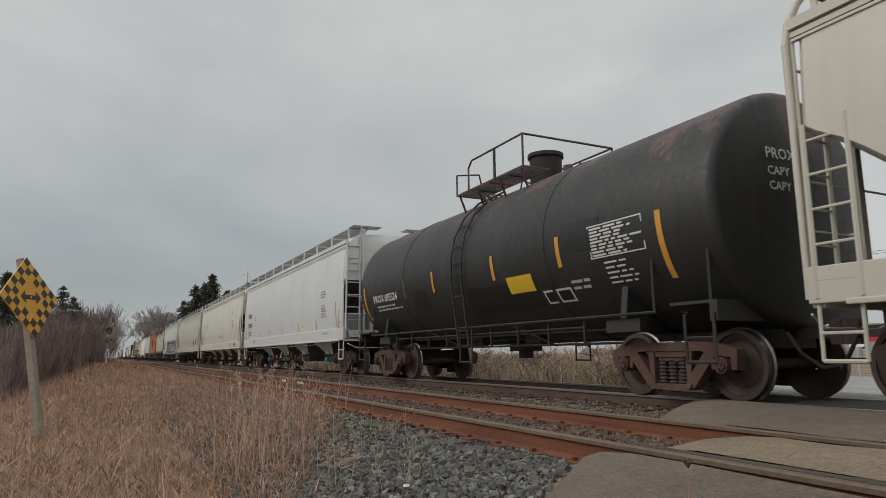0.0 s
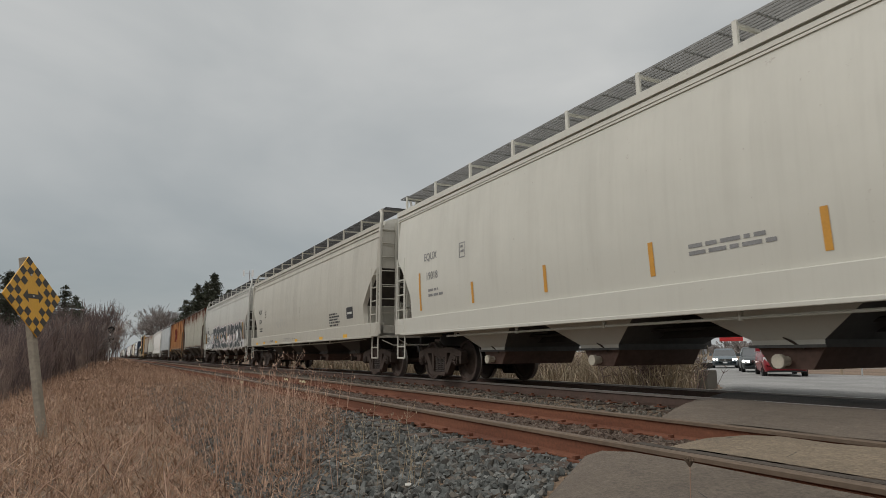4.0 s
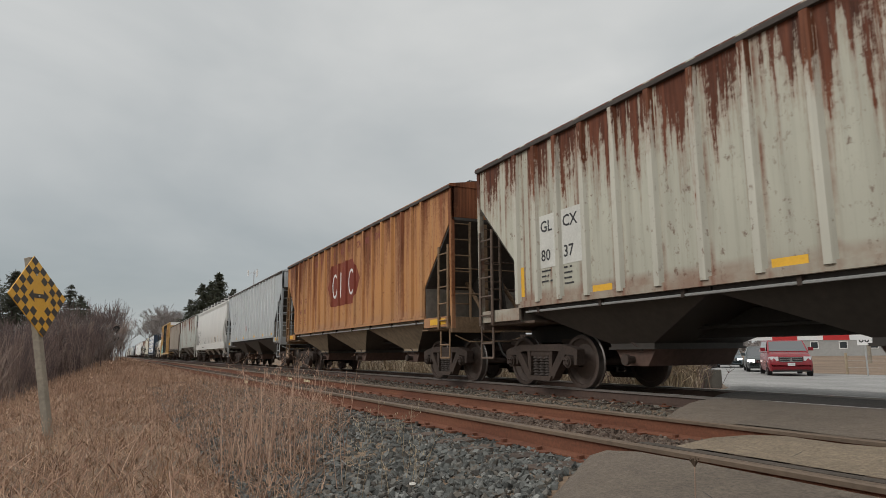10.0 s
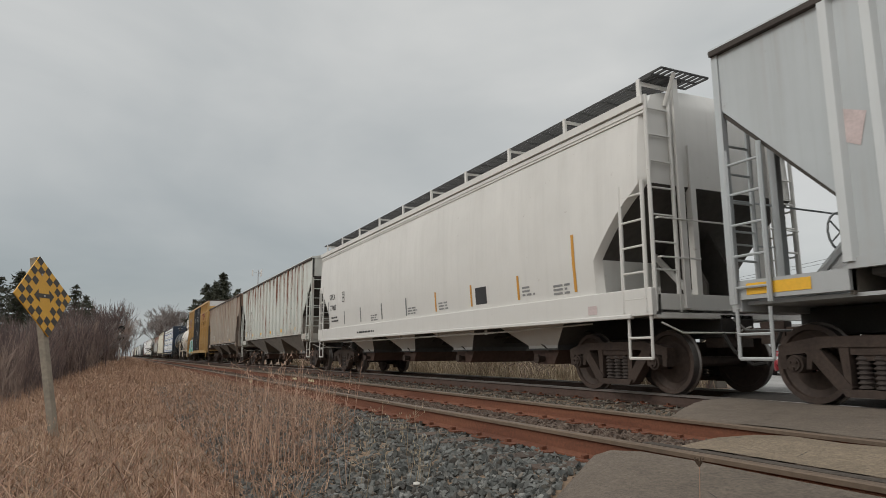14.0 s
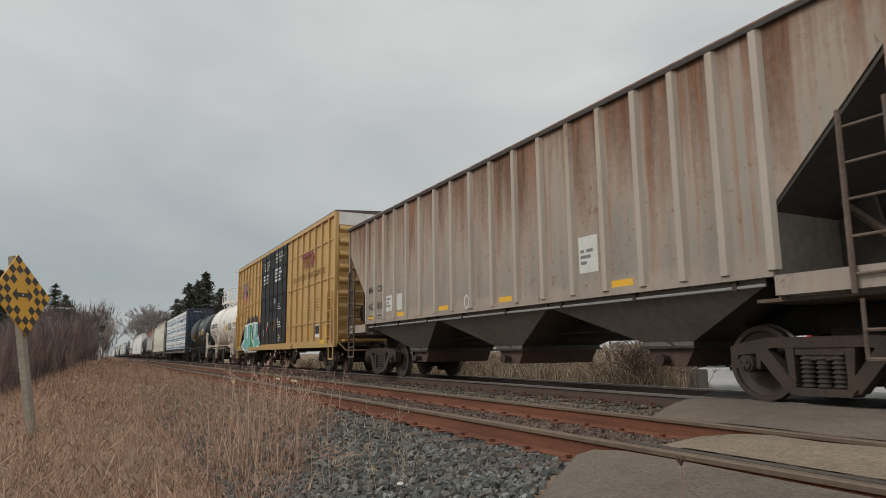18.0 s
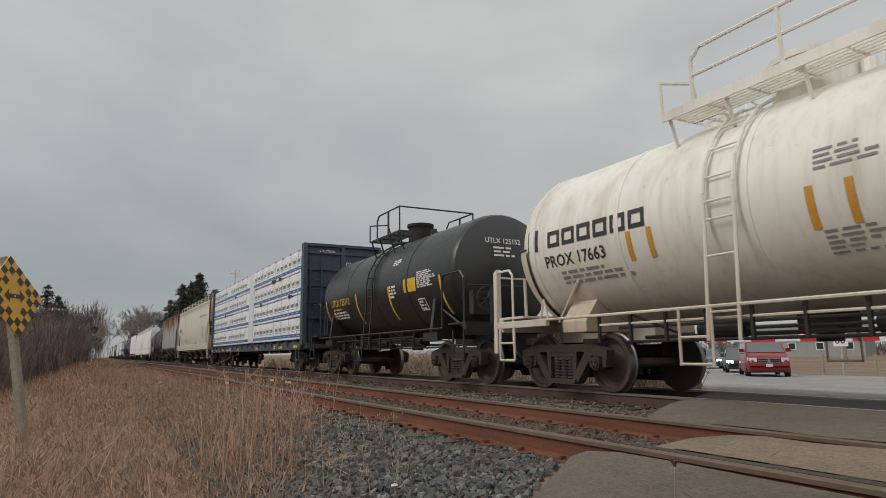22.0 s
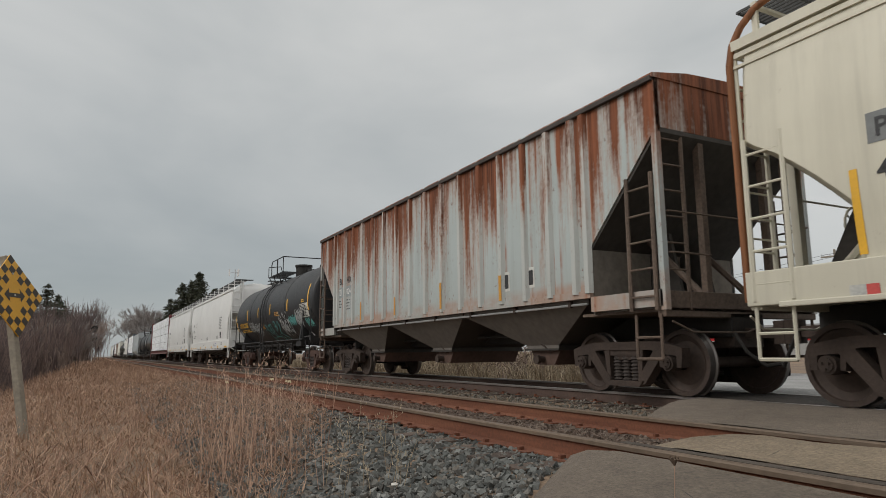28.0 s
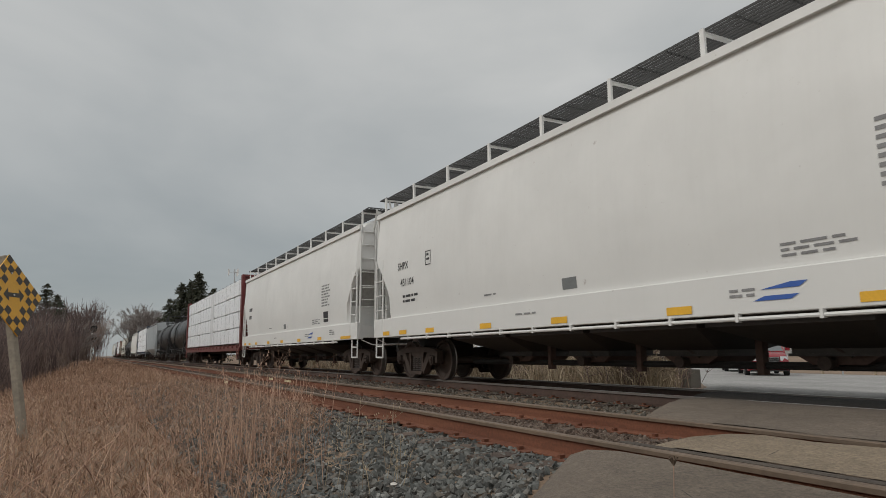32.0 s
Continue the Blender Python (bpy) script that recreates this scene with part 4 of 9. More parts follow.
def vehicle(name, label, category, at, paint, L, W, H, van, lit):
    """A car seen from the front: lower body, glasshouse, lamps, grille, wheels. Front at +x."""
    v = thing(name, label, category, "cars waiting at the crossing", at=at)
    hood = H * (0.66 if van else 0.62)
    low = 0.22
    rings = []
    for x, w, z0, z1 in ((-L / 2, 0.80, 0.45, hood * 0.85), (-L / 2 + 0.15, 0.92, low + 0.1, hood * 0.98), (-L / 4, 1.0, low, hood), (L / 4, 1.0, low, hood), (L / 2 - 0.95, 0.99, low, hood * 0.99), (L / 2 - 0.4, 0.97, low, hood * 0.91), (L / 2 - 0.14, 0.93, low + 0.02, hood * 0.82), (L / 2 - 0.03, 0.88, low + 0.05, hood * 0.72), (L / 2 + 0.02, 0.80, low + 0.10, hood * 0.50)):
        y = w * W / 2
        rings.append([(x, -y * 0.93, z0), (x, -y, z0 + 0.2), (x, -y, (z0 + z1) / 2), (x, -y * 0.96, z1 - 0.12), (x, -y * 0.84, z1), (x, y * 0.84, z1), (x, y * 0.96, z1 - 0.12), (x, y, (z0 + z1) / 2), (x, y, z0 + 0.2), (x, y * 0.93, z0)])
    part("body", Geo().rings(rings), paint, v, smooth=50)
    a, b, c, d = (-L / 2 + 0.25, -L / 2 + 0.5, L / 2 - 1.75, L / 2 - 0.85) if van else (-L / 2 + 0.55, -L / 2 + 1.25, L / 2 - 2.2, L / 2 - 1.3)
    yb, yt = W / 2 * 0.94, W / 2 * (0.80 if van else 0.74)
    cab = Geo().rings([[(a, -yb, hood - 0.03), (d, -yb * 0.97, hood - 0.05), (d, yb * 0.97, hood - 0.05), (a, yb, hood - 0.03)], [(b, -yt, H - 0.06), (c, -yt, H - 0.06), (c, yt, H - 0.06), (b, yt, H - 0.06)], [(b + 0.15, -yt * 0.85, H), (c - 0.2, -yt * 0.85, H), (c - 0.2, yt * 0.85, H), (b + 0.15, yt * 0.85, H)]])
    part("cabin", cab, paint, v, smooth=45)
    ws = Geo()
    k0, k1 = 0.08, 0.88
    pt = lambda k, s: Vector((d, s * yb * 0.97 * 0.92, hood - 0.05)).lerp(Vector((c, s * yt * 0.92, H - 0.06)), k) + Vector((0.012, 0, 0.008))
    ws.add([pt(k0, -1), pt(k0, 1), pt(k1, 1), pt(k1, -1)], [(0, 1, 2, 3)])
    part("windscreen", ws, WINDSCREEN, v)
    for s in (-1, 1):
        sw = Geo()
        q = lambda k, x0, x1, f: Vector((x0, s * yb, hood - 0.03)).lerp(Vector((x1, s * yt, H - 0.06)), k) + Vector((0, s * 0.012, 0))
        sw.add([q(0.12, a + 0.3, b + 0.2, 0), q(0.12, d - 0.35, c - 0.15, 0), q(0.86, d - 0.35, c - 0.15, 0), q(0.86, a + 0.3, b + 0.2, 0)], [(0, 1, 2, 3)])
        part("side_window", sw, GLASS, v)
        part("headlight", Geo().prism_z([(L / 2 - 0.30, s * W * 0.468), (L / 2 - 0.06, s * W * 0.43), (L / 2 + 0.015, s * W * 0.27), (L / 2 - 0.30, s * W * 0.27)], hood * 0.62, hood * 0.785), LIT_LAMP if lit else LAMP_GLASS, v)
        part("mirror", Geo().box(d - 0.55, d - 0.40, *sorted((s * (W / 2 * 0.96), s * (W / 2 + 0.17))), hood + 0.02, hood + 0.18), paint, v)
        for x in (-L / 2 + 0.85, L / 2 - 0.9):
            w = part("wheel", Geo().disc((x, 0.33), 0.20, 0.33, *sorted((s * (W / 2 - 0.21), s * (W / 2 - 0.005))), 18), RUBBER, v)
            part("rim", Geo().disc((x, 0.33), 0.03, 0.205, *sorted((s * (W / 2 - 0.15), s * (W / 2 - 0.02))), 14), CHROME, w)
    part("grille", Geo().box(L / 2 - 0.12, L / 2 + 0.022, -W * 0.25, W * 0.25, hood * 0.58, hood * 0.765), RUBBER, v)
    for z in (0.60, 0.68, 0.75):
        part("grille_bar", Geo().box(L / 2 - 0.1, L / 2 + 0.034, -W * 0.24, W * 0.24, hood * z - 0.012, hood * z + 0.012), CHROME, v)
    part("grille_post", Geo().box(L / 2 - 0.1, L / 2 + 0.030, -0.05, 0.05, hood * 0.575, hood * 0.77), CHROME, v)
    part("lower_intake", Geo().box(L / 2 - 0.12, L / 2 - 0.012 + 0.03, -W * 0.36, W * 0.36, 0.30, 0.40), RUBBER, v)
    part("number_plate", Geo().box(L / 2 - 0.02, L / 2 + 0.04, -0.15, 0.15, hood * 0.42, hood * 0.54), PANEL_PLATE, v, "plain pale plate")
    part("bumper_lip", Geo().box(L / 2 - 0.25, L / 2 + 0.01, -W * 0.40, W * 0.40, 0.22, 0.28), RUBBER, v)


WINDSCREEN = plain("windscreen_glass", (0.055, 0.062, 0.066), 0.06, vary=0.06)
WINDSCREEN.node_tree.nodes["Principled BSDF"].inputs["IOR"].default_value = 1.8
PANEL_PLATE = plain("plate_pale", (0.55, 0.55, 0.56), 0.5, vary=0.08)
ROAD_TURN = -44.0
vehicle("minivan", "red minivan waiting at the crossing", "minivan", pose(-22.0, 29.7, -0.615, 0, 0, ROAD_TURN - 3), CAR_RED, 5.0, 1.92, 1.74, True, False)
vehicle("car", "dark grey car waiting behind the red minivan", "car", pose(-27.4, 34.9, -0.67, 0, 0, ROAD_TURN - 4), CAR_DARK, 4.5, 1.82, 1.48, False, True)
vehicle("car", "blue-grey car with lit headlamps on the road", "car", pose(-36.9, 43.4, -0.735, 0, 0, ROAD_TURN - 5), CAR_BLUE, 4.7, 1.85, 1.5, False, True)


STAINED = plain("stained_concrete", (0.105, 0.094, 0.078), 0.9, vary=0.3, bumps=0.3)


def crossing_signal(x, y, z):
    s = thing("crossing_signal", "level crossing mast with red lamps and lowered striped gate", "crossing signal", at=pose(x, y, z))
    part("foundation", Geo().box(-0.22, 0.22, -0.22, 0.22, -0.3, 0.50), STAINED, s, bevel=0.02)
    part("mast", Geo().tube((0, 0, 0.5), (0, 0, 3.9), 0.065, 12), ALUMINIUM, s)
    part("mast_base", Geo().box(-0.15, 0.15, -0.15, 0.15, 0.55, 0.72), DARK, s, bevel=0.02)
    part("gate_drive", Geo().box(-0.2, 0.2, -0.36, 0.12, 1.2, 1.75), DARK, s, bevel=0.03)
    part("counterweight", Geo().box(-0.62, -0.4, -0.5, -0.42, 1.3, 1.75).box(-0.5, 0.3, -0.5, -0.44, 1.5, 1.6), DARK, s)
    across = Vector((0.78, 0.63, 0)).normalized()
    step = 0.65
    for i in range(12):
        a, b = across * (0.45 + i * step), across * (0.45 + (i + 1) * step)
        up = 1.43 - 0.006 * i
        o = Vector((-0.63, 0.78, 0)) * 0.02
        g = Geo().rings([[p - o + Vector((0, 0, up - 0.075)), p + o + Vector((0, 0, up - 0.075)), p + o + Vector((0, 0, up + 0.075)), p - o + Vector((0, 0, up + 0.075))] for p in (a, b)])
        part("gate_stripe", g, SIGN_WHITE if i % 2 else GATE_RED, s)
    for d in (3.1, 5.4, 8.1):
        c = across * d + Vector((0, 0, 1.55))
        part("gate_lamp", Geo().tube(c + Vector((-0.05, 0, 0)), c + Vector((0.05, -0.04, 0)), 0.045, 10), RED_LAMP, s)
    face = Vector((0.63, -0.78, 0))
    for k in (-1, 1):
        c = across * (0.42 * k) + Vector((0, 0, 2.95))
        h = part("flasher", Geo().tube(c, c + face * 0.03, 0.25, 20), DARK, s, "black round target of a flashing lamp")
        part("hood", Geo().tube(c + face * 0.03, c + face * 0.22, 0.13, 14, 0.12), DARK, h)
        part("lens", Geo().tube(c + face * 0.2, c + face * 0.225, 0.11, 14), RED_LAMP if k == -1 else GATE_RED, h)
    part("lamp_arm", Geo().tube(across * -0.42 + Vector((0, 0, 2.95)), across * 0.42 + Vector((0, 0, 2.95)), 0.03, 8), ALUMINIUM, s)


crossing_signal(-14.5, 16.2, -0.46)


def speed_sign(x, y, z, turn_z):
    s = thing("speed_sign", "white speed sign with black figures on a thin post", "road sign", at=pose(x, y, z, 0, 0, turn_z))
    part("post", Geo().tube((0, 0, -0.3), (0, 0, 2.0), 0.035, 8), GALV, s)
    part("sign_plate", Geo().box(-0.30, 0.30, -0.05, -0.035, 1.45, 2.05), SIGN_WHITE, s, bevel=0.01)
    d = Decal(lambda u, v, lift: (u, -0.05 - lift, v), 0.004).text("60", -0.24, 1.58, 0.30)
    part("figures", d.g, BLACK_INK, s)


speed_sign(-18.7, 30.9, -0.68, 31)


def fence(x0, y0, x1, y1, n, z):
    f = thing("wire_fence", "wooden posts with wires along the field", "fence", at=pose(0, 0, 0))
    for i in range(n):
        k = i / (n - 1)
        x, y = x0 + (x1 - x0) * k, y0 + (y1 - y0) * k
        h = height(x, y)
        part("post", Geo().tube((x, y, h - 0.3), (x, y, h + 1.1), 0.07, 7), POST_PALE, f)
    for q in (0.35, 0.7, 1.0):
        part("wire", Geo().tube((x0, y0, height(x0, y0) + q), (x1, y1, height(x1, y1) + q), 0.008, 4), GALV, f)


POST_PALE = plain("fence_post_wood", (0.33, 0.27, 0.19), 0.9, vary=0.3)
fence(-22.0, 34.6, 6, 33.0, 11, 0)


def utility_pole(x, y, tall, turn_z=0):
    p = thing("utility_pole", "wooden utility pole with crossarm and insulators", "utility pole", at=pose(x, y, height(x, y), 0, 0, turn_z))
    part("pole", Geo().tube((0, 0, -0.5), (0, 0, tall), 0.16, 10, 0.10), POST_WOOD, p)
    part("crossarm", Geo().box(-1.2, 1.2, -0.06, 0.06, tall - 0.7, tall - 0.56), POST_WOOD, p)
    for u in (-1.1, -0.4, 0.4, 1.1):
        part("insulator", Geo().tube((u, 0, tall - 0.56), (u, 0, tall - 0.36), 0.045, 8), GALV, p)
    part("transformer", Geo().tube((0.32, -0.1, tall - 2.2), (0.32, -0.1, tall - 1.2), 0.24, 12), ALUMINIUM, p)
    return p


for x, y in ((-36, 60), (3, 52), (-78, 69)):
    utility_pole(x, y, 10.2 if x != -36 else 10.4, 12)
for u in (-1.0, 1.0):
    w = Geo()
    pts = []
    for (xa, ya), (xb, yb) in (((-78, 69), (-36, 60)), ((-36, 60), (3, 52))):
        for i in range(9):
            k = i / 8
            za, zb = height(xa, ya) + 9.9, height(xb, yb) + 9.9
            pts.append((xa + (xb - xa) * k, ya + (yb - ya) * k + u * 0.9, za + (zb - za) * k - 1.2 * 4 * k * (1 - k) * 0.5))
    w.path(pts, 0.018, 4)
    solid("power_line", w, DARK, "thin black power line hanging between poles", "power line", "power lines")


def radio_tower(x, y, z, tall):
    t = thing("radio_tower", "thin steel mast with panel antennas far away", "radio tower", at=pose(x, y, z))
    part("mast", Geo().tube((0, 0, 0), (0, 0, tall), 0.22, 8, 0.14), ALUMINIUM, t)
    for k in range(3):
        a = k * 2.094 + 0.4
        c = Vector((math.cos(a) * 1.7, math.sin(a) * 1.7, tall - 1.0))
        part("antenna_panel", Geo().box(c.x - 0.18, c.x + 0.18, c.y - 0.18, c.y + 0.18, c.z - 0.9, c.z + 1.0), SIGN_WHITE, t)
        part("antenna_arm", Geo().tube((0, 0, tall - 0.8), c, 0.07, 6), ALUMINIUM, t)


radio_tower(-204.6, 36.7, 0, 26.3)


def line_signal(x, y, z):
    s = thing("railway_signal", "railway signal mast with two dark round heads", "railway signal", at=pose(x, y, z))
    part("mast", Geo().tube((0, 0, -0.5), (0, 0, 3.3), 0.07, 8), SIGN_WHITE, s)
    for q in (2.35, 3.2):
        h = part("signal_head", Geo().tube((0.1, 0.1, q), (0.18, 0.1, q), 0.30, 16), DARK, s)
        part("visor", Geo().tube((0.18, 0.1, q), (0.4, 0.1, q), 0.11, 10), DARK, h)


line_signal(-66, -0.12, -0.2)


def house(x, y, z, w, d, h, turn_z, wall, label):
    b = thing("house", label, "house", "houses beyond the field", at=pose(x, y, z, 0, 0, turn_z))
    part("wall", Geo().box(-w / 2, w / 2, -d / 2, d / 2, -0.5, h), wall, b)
    part("roof", Geo().prism_x([(-d / 2 - 0.4, h), (0, h + d * 0.28), (d / 2 + 0.4, h)], -w / 2 - 0.4, w / 2 + 0.4), SHINGLE, b)
    for i in range(4):
        u = -w / 2 + w * (i + 0.5) / 4
        win = part("window", Geo().box(u - 0.55, u + 0.55, -d / 2 - 0.06, -d / 2 + 0.02, 1.0, 2.1), SIGN_WHITE, b)
        part("pane", Geo().box(u - 0.45, u + 0.45, -d / 2 - 0.075, -d / 2 - 0.055, 1.1, 2.0), GLASS, win)


house(-40, 150, 0.3, 22, 10, 3.4, 10, BRICK, "low red brick farmhouse with a grey roof")
house(-8, 135, 0.3, 18, 9, 3.2, -5, BRICK, "long low brick house with pale windows")
house(-75, 165, 0.3, 16, 9, 3.6, 15, SHINGLE, "grey low farm building beyond the field")
house(-63, 97, -0.4, 15, 8, 2.6, 20, PALE_SIDING, "long low pale grey house beyond the field")
house(-44, 104, -0.3, 12, 8, 2.4, 8, BRICK, "low brick house with a grey roof beyond the field")
for i, (x, y, h) in enumerate(((-55, 140, 6), (-25, 160, 7), (-90, 150, 8), (-110, 140, 7), (10, 150, 7), (-135, 150, 9), (-60, 95, 5))):
    bare_tree(x, y, height(x, y), h, 60 + i)
def far_shrub(seed, tall):
    """A dense far shrub of thick twigs."""
    rnd = random.Random(seed)
    g = Geo()
    for i in range(34):
        p = Vector((rnd.gauss(0, 1.5), rnd.gauss(0, 1.5), -0.2))
        d = Vector((rnd.gauss(0, 0.2), rnd.gauss(0, 0.2), 1)).normalized()
        bare_branch(g, rnd, p, d, tall * rnd.uniform(0.2, 0.45), 0.07, 3, 0.4, 0.05)
    return mesh_of("bush", g, TWIG_GREY)


FAR_SHRUBS = [far_shrub(300 + i, 3.2) for i in range(3)]
rr = random.Random(31)
for i in range(70):
    x = -125 + i * 2.4 + rr.uniform(-1.5, 1.5)
    y = 112 + rr.uniform(-9, 9)
    o = new("bush", FAR_SHRUBS[i % 3])
    q = rr.uniform(0.6, 1.05)
    o.matrix_basis = pose(x, y, height(x, y), 0, 0, rr.random() * 360) @ Matrix.Diagonal((q * 1.3, q * 1.3, q, 1))
    tagged(o, "leafless grey-brown bush in a far hedgerow", "bush", "bushes of the hedgerow")
WEED_BUSH = []
for i in range(3):
    rr = random.Random(200 + i)
    g = Geo()
    for k in range(60):
        p = Vector((rr.gauss(0, 0.35), rr.gauss(0, 0.35), -0.05))
        q = p + Vector((rr.gauss(0, 0.3), rr.gauss(0, 0.3), rr.uniform(0.7, 1.3)))
        g.tube(p, q, 0.012, 3, 0.005)
        for s in range(4):
            c = p.lerp(q, rr.uniform(0.5, 1.0))
            g.tube(c, c + Vector((rr.gauss(0, 0.13), rr.gauss(0, 0.13), rr.uniform(0.05, 0.2))), 0.014, 3, 0.006)
    WEED_BUSH.append(mesh_of("weed_clump", g, PALE_GRASS if i else TWIG))
rr = random.Random(77)
for i in range(44):
    y = rr.uniform(12.2, 16.5)
    x = road_left(y) - 1.0 - 26 * rr.random() ** 1.3
    o = new("weed_clump", WEED_BUSH[i % 3])
    s = rr.uniform(0.7, 1.15)
    o.matrix_basis = pose(x, y, height(x, y), 0, 0, rr.random() * 360) @ Matrix.Diagonal((s, s, s, 1))
    tagged(o, "clump of tall dry weeds with seed heads", "weeds", "weeds beyond the track")


ROOF_EDGE = plain("roof_edge_grime", (0.055, 0.045, 0.04), 0.85, vary=0.3)
FIT_DARK = plain("fittings_dark_rust", (0.115, 0.082, 0.062), 0.8, vary=0.5, scale=4)
FIT_BROWN = plain("fittings_rust_brown", (0.20, 0.13, 0.075), 0.8, vary=0.45, scale=4)


# ---- rolling stock: parts common to all cars (x along the car, front at +x; the side towards the siding at -y) ----
def side_frame_geo(out):
    """Cast side frame of a freight truck; out: -1 or 1, the side of the car."""
    g = Geo()
    y0, y1 = sorted((out * 0.93, out * 1.09))
    g.prism([(-1.12, 0.52), (-1.12, 0.66), (-0.98, 0.70), (-0.62, 0.76), (0.62, 0.76), (0.98, 0.70), (1.12, 0.66), (1.12, 0.52), (1.0, 0.56), (0.78, 0.58), (0.55, 0.64), (-0.55, 0.64), (-0.78, 0.58), (-1.0, 0.56)], y0, y1)
    for s in (-1, 1):
        g.prism([(s * 0.78, 0.58), (s * 0.62, 0.64), (s * 0.28, 0.22), (s * 0.34, 0.14), (s * 0.42, 0.16)], y0, y1)
        g.prism([(s * 0.40, 0.66), (s * 0.29, 0.66), (s * 0.29, 0.24), (s * 0.36, 0.24)], y0 + 0.01, y1 - 0.01)
        g.prism([(s * 1.12, 0.56), (s * 1.02, 0.58), (s * 1.02, 0.40), (s * 1.10, 0.40)], y0, y1)
        g.prism([(s * 0.76, 0.60), (s * 0.70, 0.60), (s * 0.72, 0.40), (s * 0.78, 0.40)], y0, y1)
    g.prism([(-0.40, 0.20), (0.40, 0.20), (0.34, 0.12), (-0.34, 0.12)], y0 - 0.03, y1 + 0.03)
    g.box(-0.28, 0.28, y0 + 0.02, y1 - 0.02, 0.56, 0.64)
    return g


def spring_geo():
    """One coil spring, seen as a stack of rounded turns."""
    n, rings = 12, []
    for k in range(29):
        r = 0.080 if k % 4 in (1, 2) else 0.058
        rings.append([(r * math.cos(2 * math.pi * i / n), r * math.sin(2 * math.pi * i / n), 0.20 + k * 0.0125) for i in range(n)])
    return Geo().rings(rings)


def wheel_set_geo():
    """Axle with two wheels, round its own centre."""
    g = Geo()
    n = 28
    for s in (-1, 1):
        prof = [(0.10, 0.83), (0.13, 0.80), (0.30, 0.745), (0.385, 0.79), (0.395, 0.825), (0.455, 0.82), (0.458, 0.72), (0.485, 0.705), (0.485, 0.685), (0.40, 0.68), (0.385, 0.70), (0.30, 0.71), (0.13, 0.70), (0.10, 0.68)]
        rings = [[(r * math.cos(2 * math.pi * i / n), s * y, r * math.sin(2 * math.pi * i / n)) for i in range(n)] for r, y in prof]
        a = len(g.f)
        g.rings(rings, cap=False)
        for k in range(len(prof) - 1):
            if k in (5, 6):
                g.m[a + k * n:a + (k + 1) * n] = [1] * n
    g.tube((0, -0.98, 0), (0, 0.98, 0), 0.075, 10)
    for s in (-1, 1):
        for i in range(3):
            a = i * 2.1
            g.tube((0.05 * math.cos(a), s * 0.83, 0.05 * math.sin(a)), (0.05 * math.cos(a), s * 0.86, 0.05 * math.sin(a)), 0.012, 5)
    return g


def bearing_geo(out):
    g = Geo()
    g.tube((0, out * 0.93, 0), (0, out * 1.13, 0), 0.105, 14)
    g.tube((0, out * 1.13, 0), (0, out * 1.155, 0), 0.075, 12)
    for i in range(3):
        a = i * 2.094 + 0.5
        g.tube((0.045 * math.cos(a), out * 1.15, 0.045 * math.sin(a)), (0.045 * math.cos(a), out * 1.18, 0.045 * math.sin(a)), 0.014, 6)
    return g


MESH = {}


def shared(key, build, mats, smooth=None):
    if key not in MESH:
        MESH[key] = mesh_of(key, build(), mats, smooth)
    return MESH[key]


WHEEL_SETS = []


def truck(car, x, cast=CAST, near=True):
    """A two-axle truck under a car; its wheel sets turn."""
    tag = cast.name
    g = Geo()
    g.box(-0.22, 0.22, -1.05, 1.05, 0.50, 0.72).box(-0.3, 0.3, -0.35, 0.35, 0.70, 0.86)
    if ("bolster", tag) not in MESH:
        MESH["bolster", tag] = mesh_of("truck", g, cast)
    t = part("truck", MESH["bolster", tag], None, car, at=pose(x, 0, 0))
    for s in (-1, 1):
        part("side_frame", shared("side_frame%d%s" % (s, tag), lambda: side_frame_geo(s), cast), None, t)
        if near:
            for dx in (-0.18, 0.0, 0.18):
                part("spring", shared("spring", spring_geo, SPRING, 50), None, t, at=pose(dx, s * 1.0, 0))
        for k in (-1, 1):
            part("bearing", shared("bearing%d%s" % (s, tag), lambda: bearing_geo(s), cast, 35), None, t, at=pose(k * 0.89, 0, 0.457))
    for k in (-1, 1):
        w = part("wheel_set", shared("wheel_set", wheel_set_geo, [WHEEL, TREAD], 40), None, t, "dark steel wheels with bright worn treads", at=pose(k * 0.89, 0, 0.457))
        if near:
            WHEEL_SETS.append((w, k * 0.89))
    for k in (-1, 1):
        part("brake_beam", shared("brake_beam", lambda: Geo().tube((0, -0.85, 0), (0, 0.85, 0), 0.05, 8).box(-0.1, 0.1, -0.86, -0.72, -0.15, 0.12).box(-0.1, 0.1, 0.72, 0.86, -0.15, 0.12), DARK), None, t, at=pose(k * 0.38, 0, 0.38))


def coupler_geo():
    g = Geo()
    g.box(-0.75, -0.1, -0.07, 0.07, 0.78, 0.92)
    g.prism_z([(-0.15, -0.12), (0.02, -0.16), (0.1, -0.05), (0.02, 0.0), (0.06, 0.14), (-0.1, 0.16), (-0.2, 0.1)], 0.70, 1.0)
    g.box(-0.95, -0.62, -0.3, 0.3, 0.66, 1.06)
    return g


def couplers(car, L, mat=None):
    for s in (-1, 1):
        part("coupler", shared("coupler", coupler_geo, CAST), None, car, at=pose(s * L / 2, 0, 0, 0, 0, 0 if s > 0 else 180))
        hose = Geo().path([(s * (L / 2 - 0.45), -0.5, 0.85), (s * (L / 2 - 0.3), -0.48, 0.6), (s * (L / 2 - 0.12), -0.35, 0.42), (s * L / 2, -0.2, 0.45)], 0.025)
        part("air_hose", hose, DARK, car)


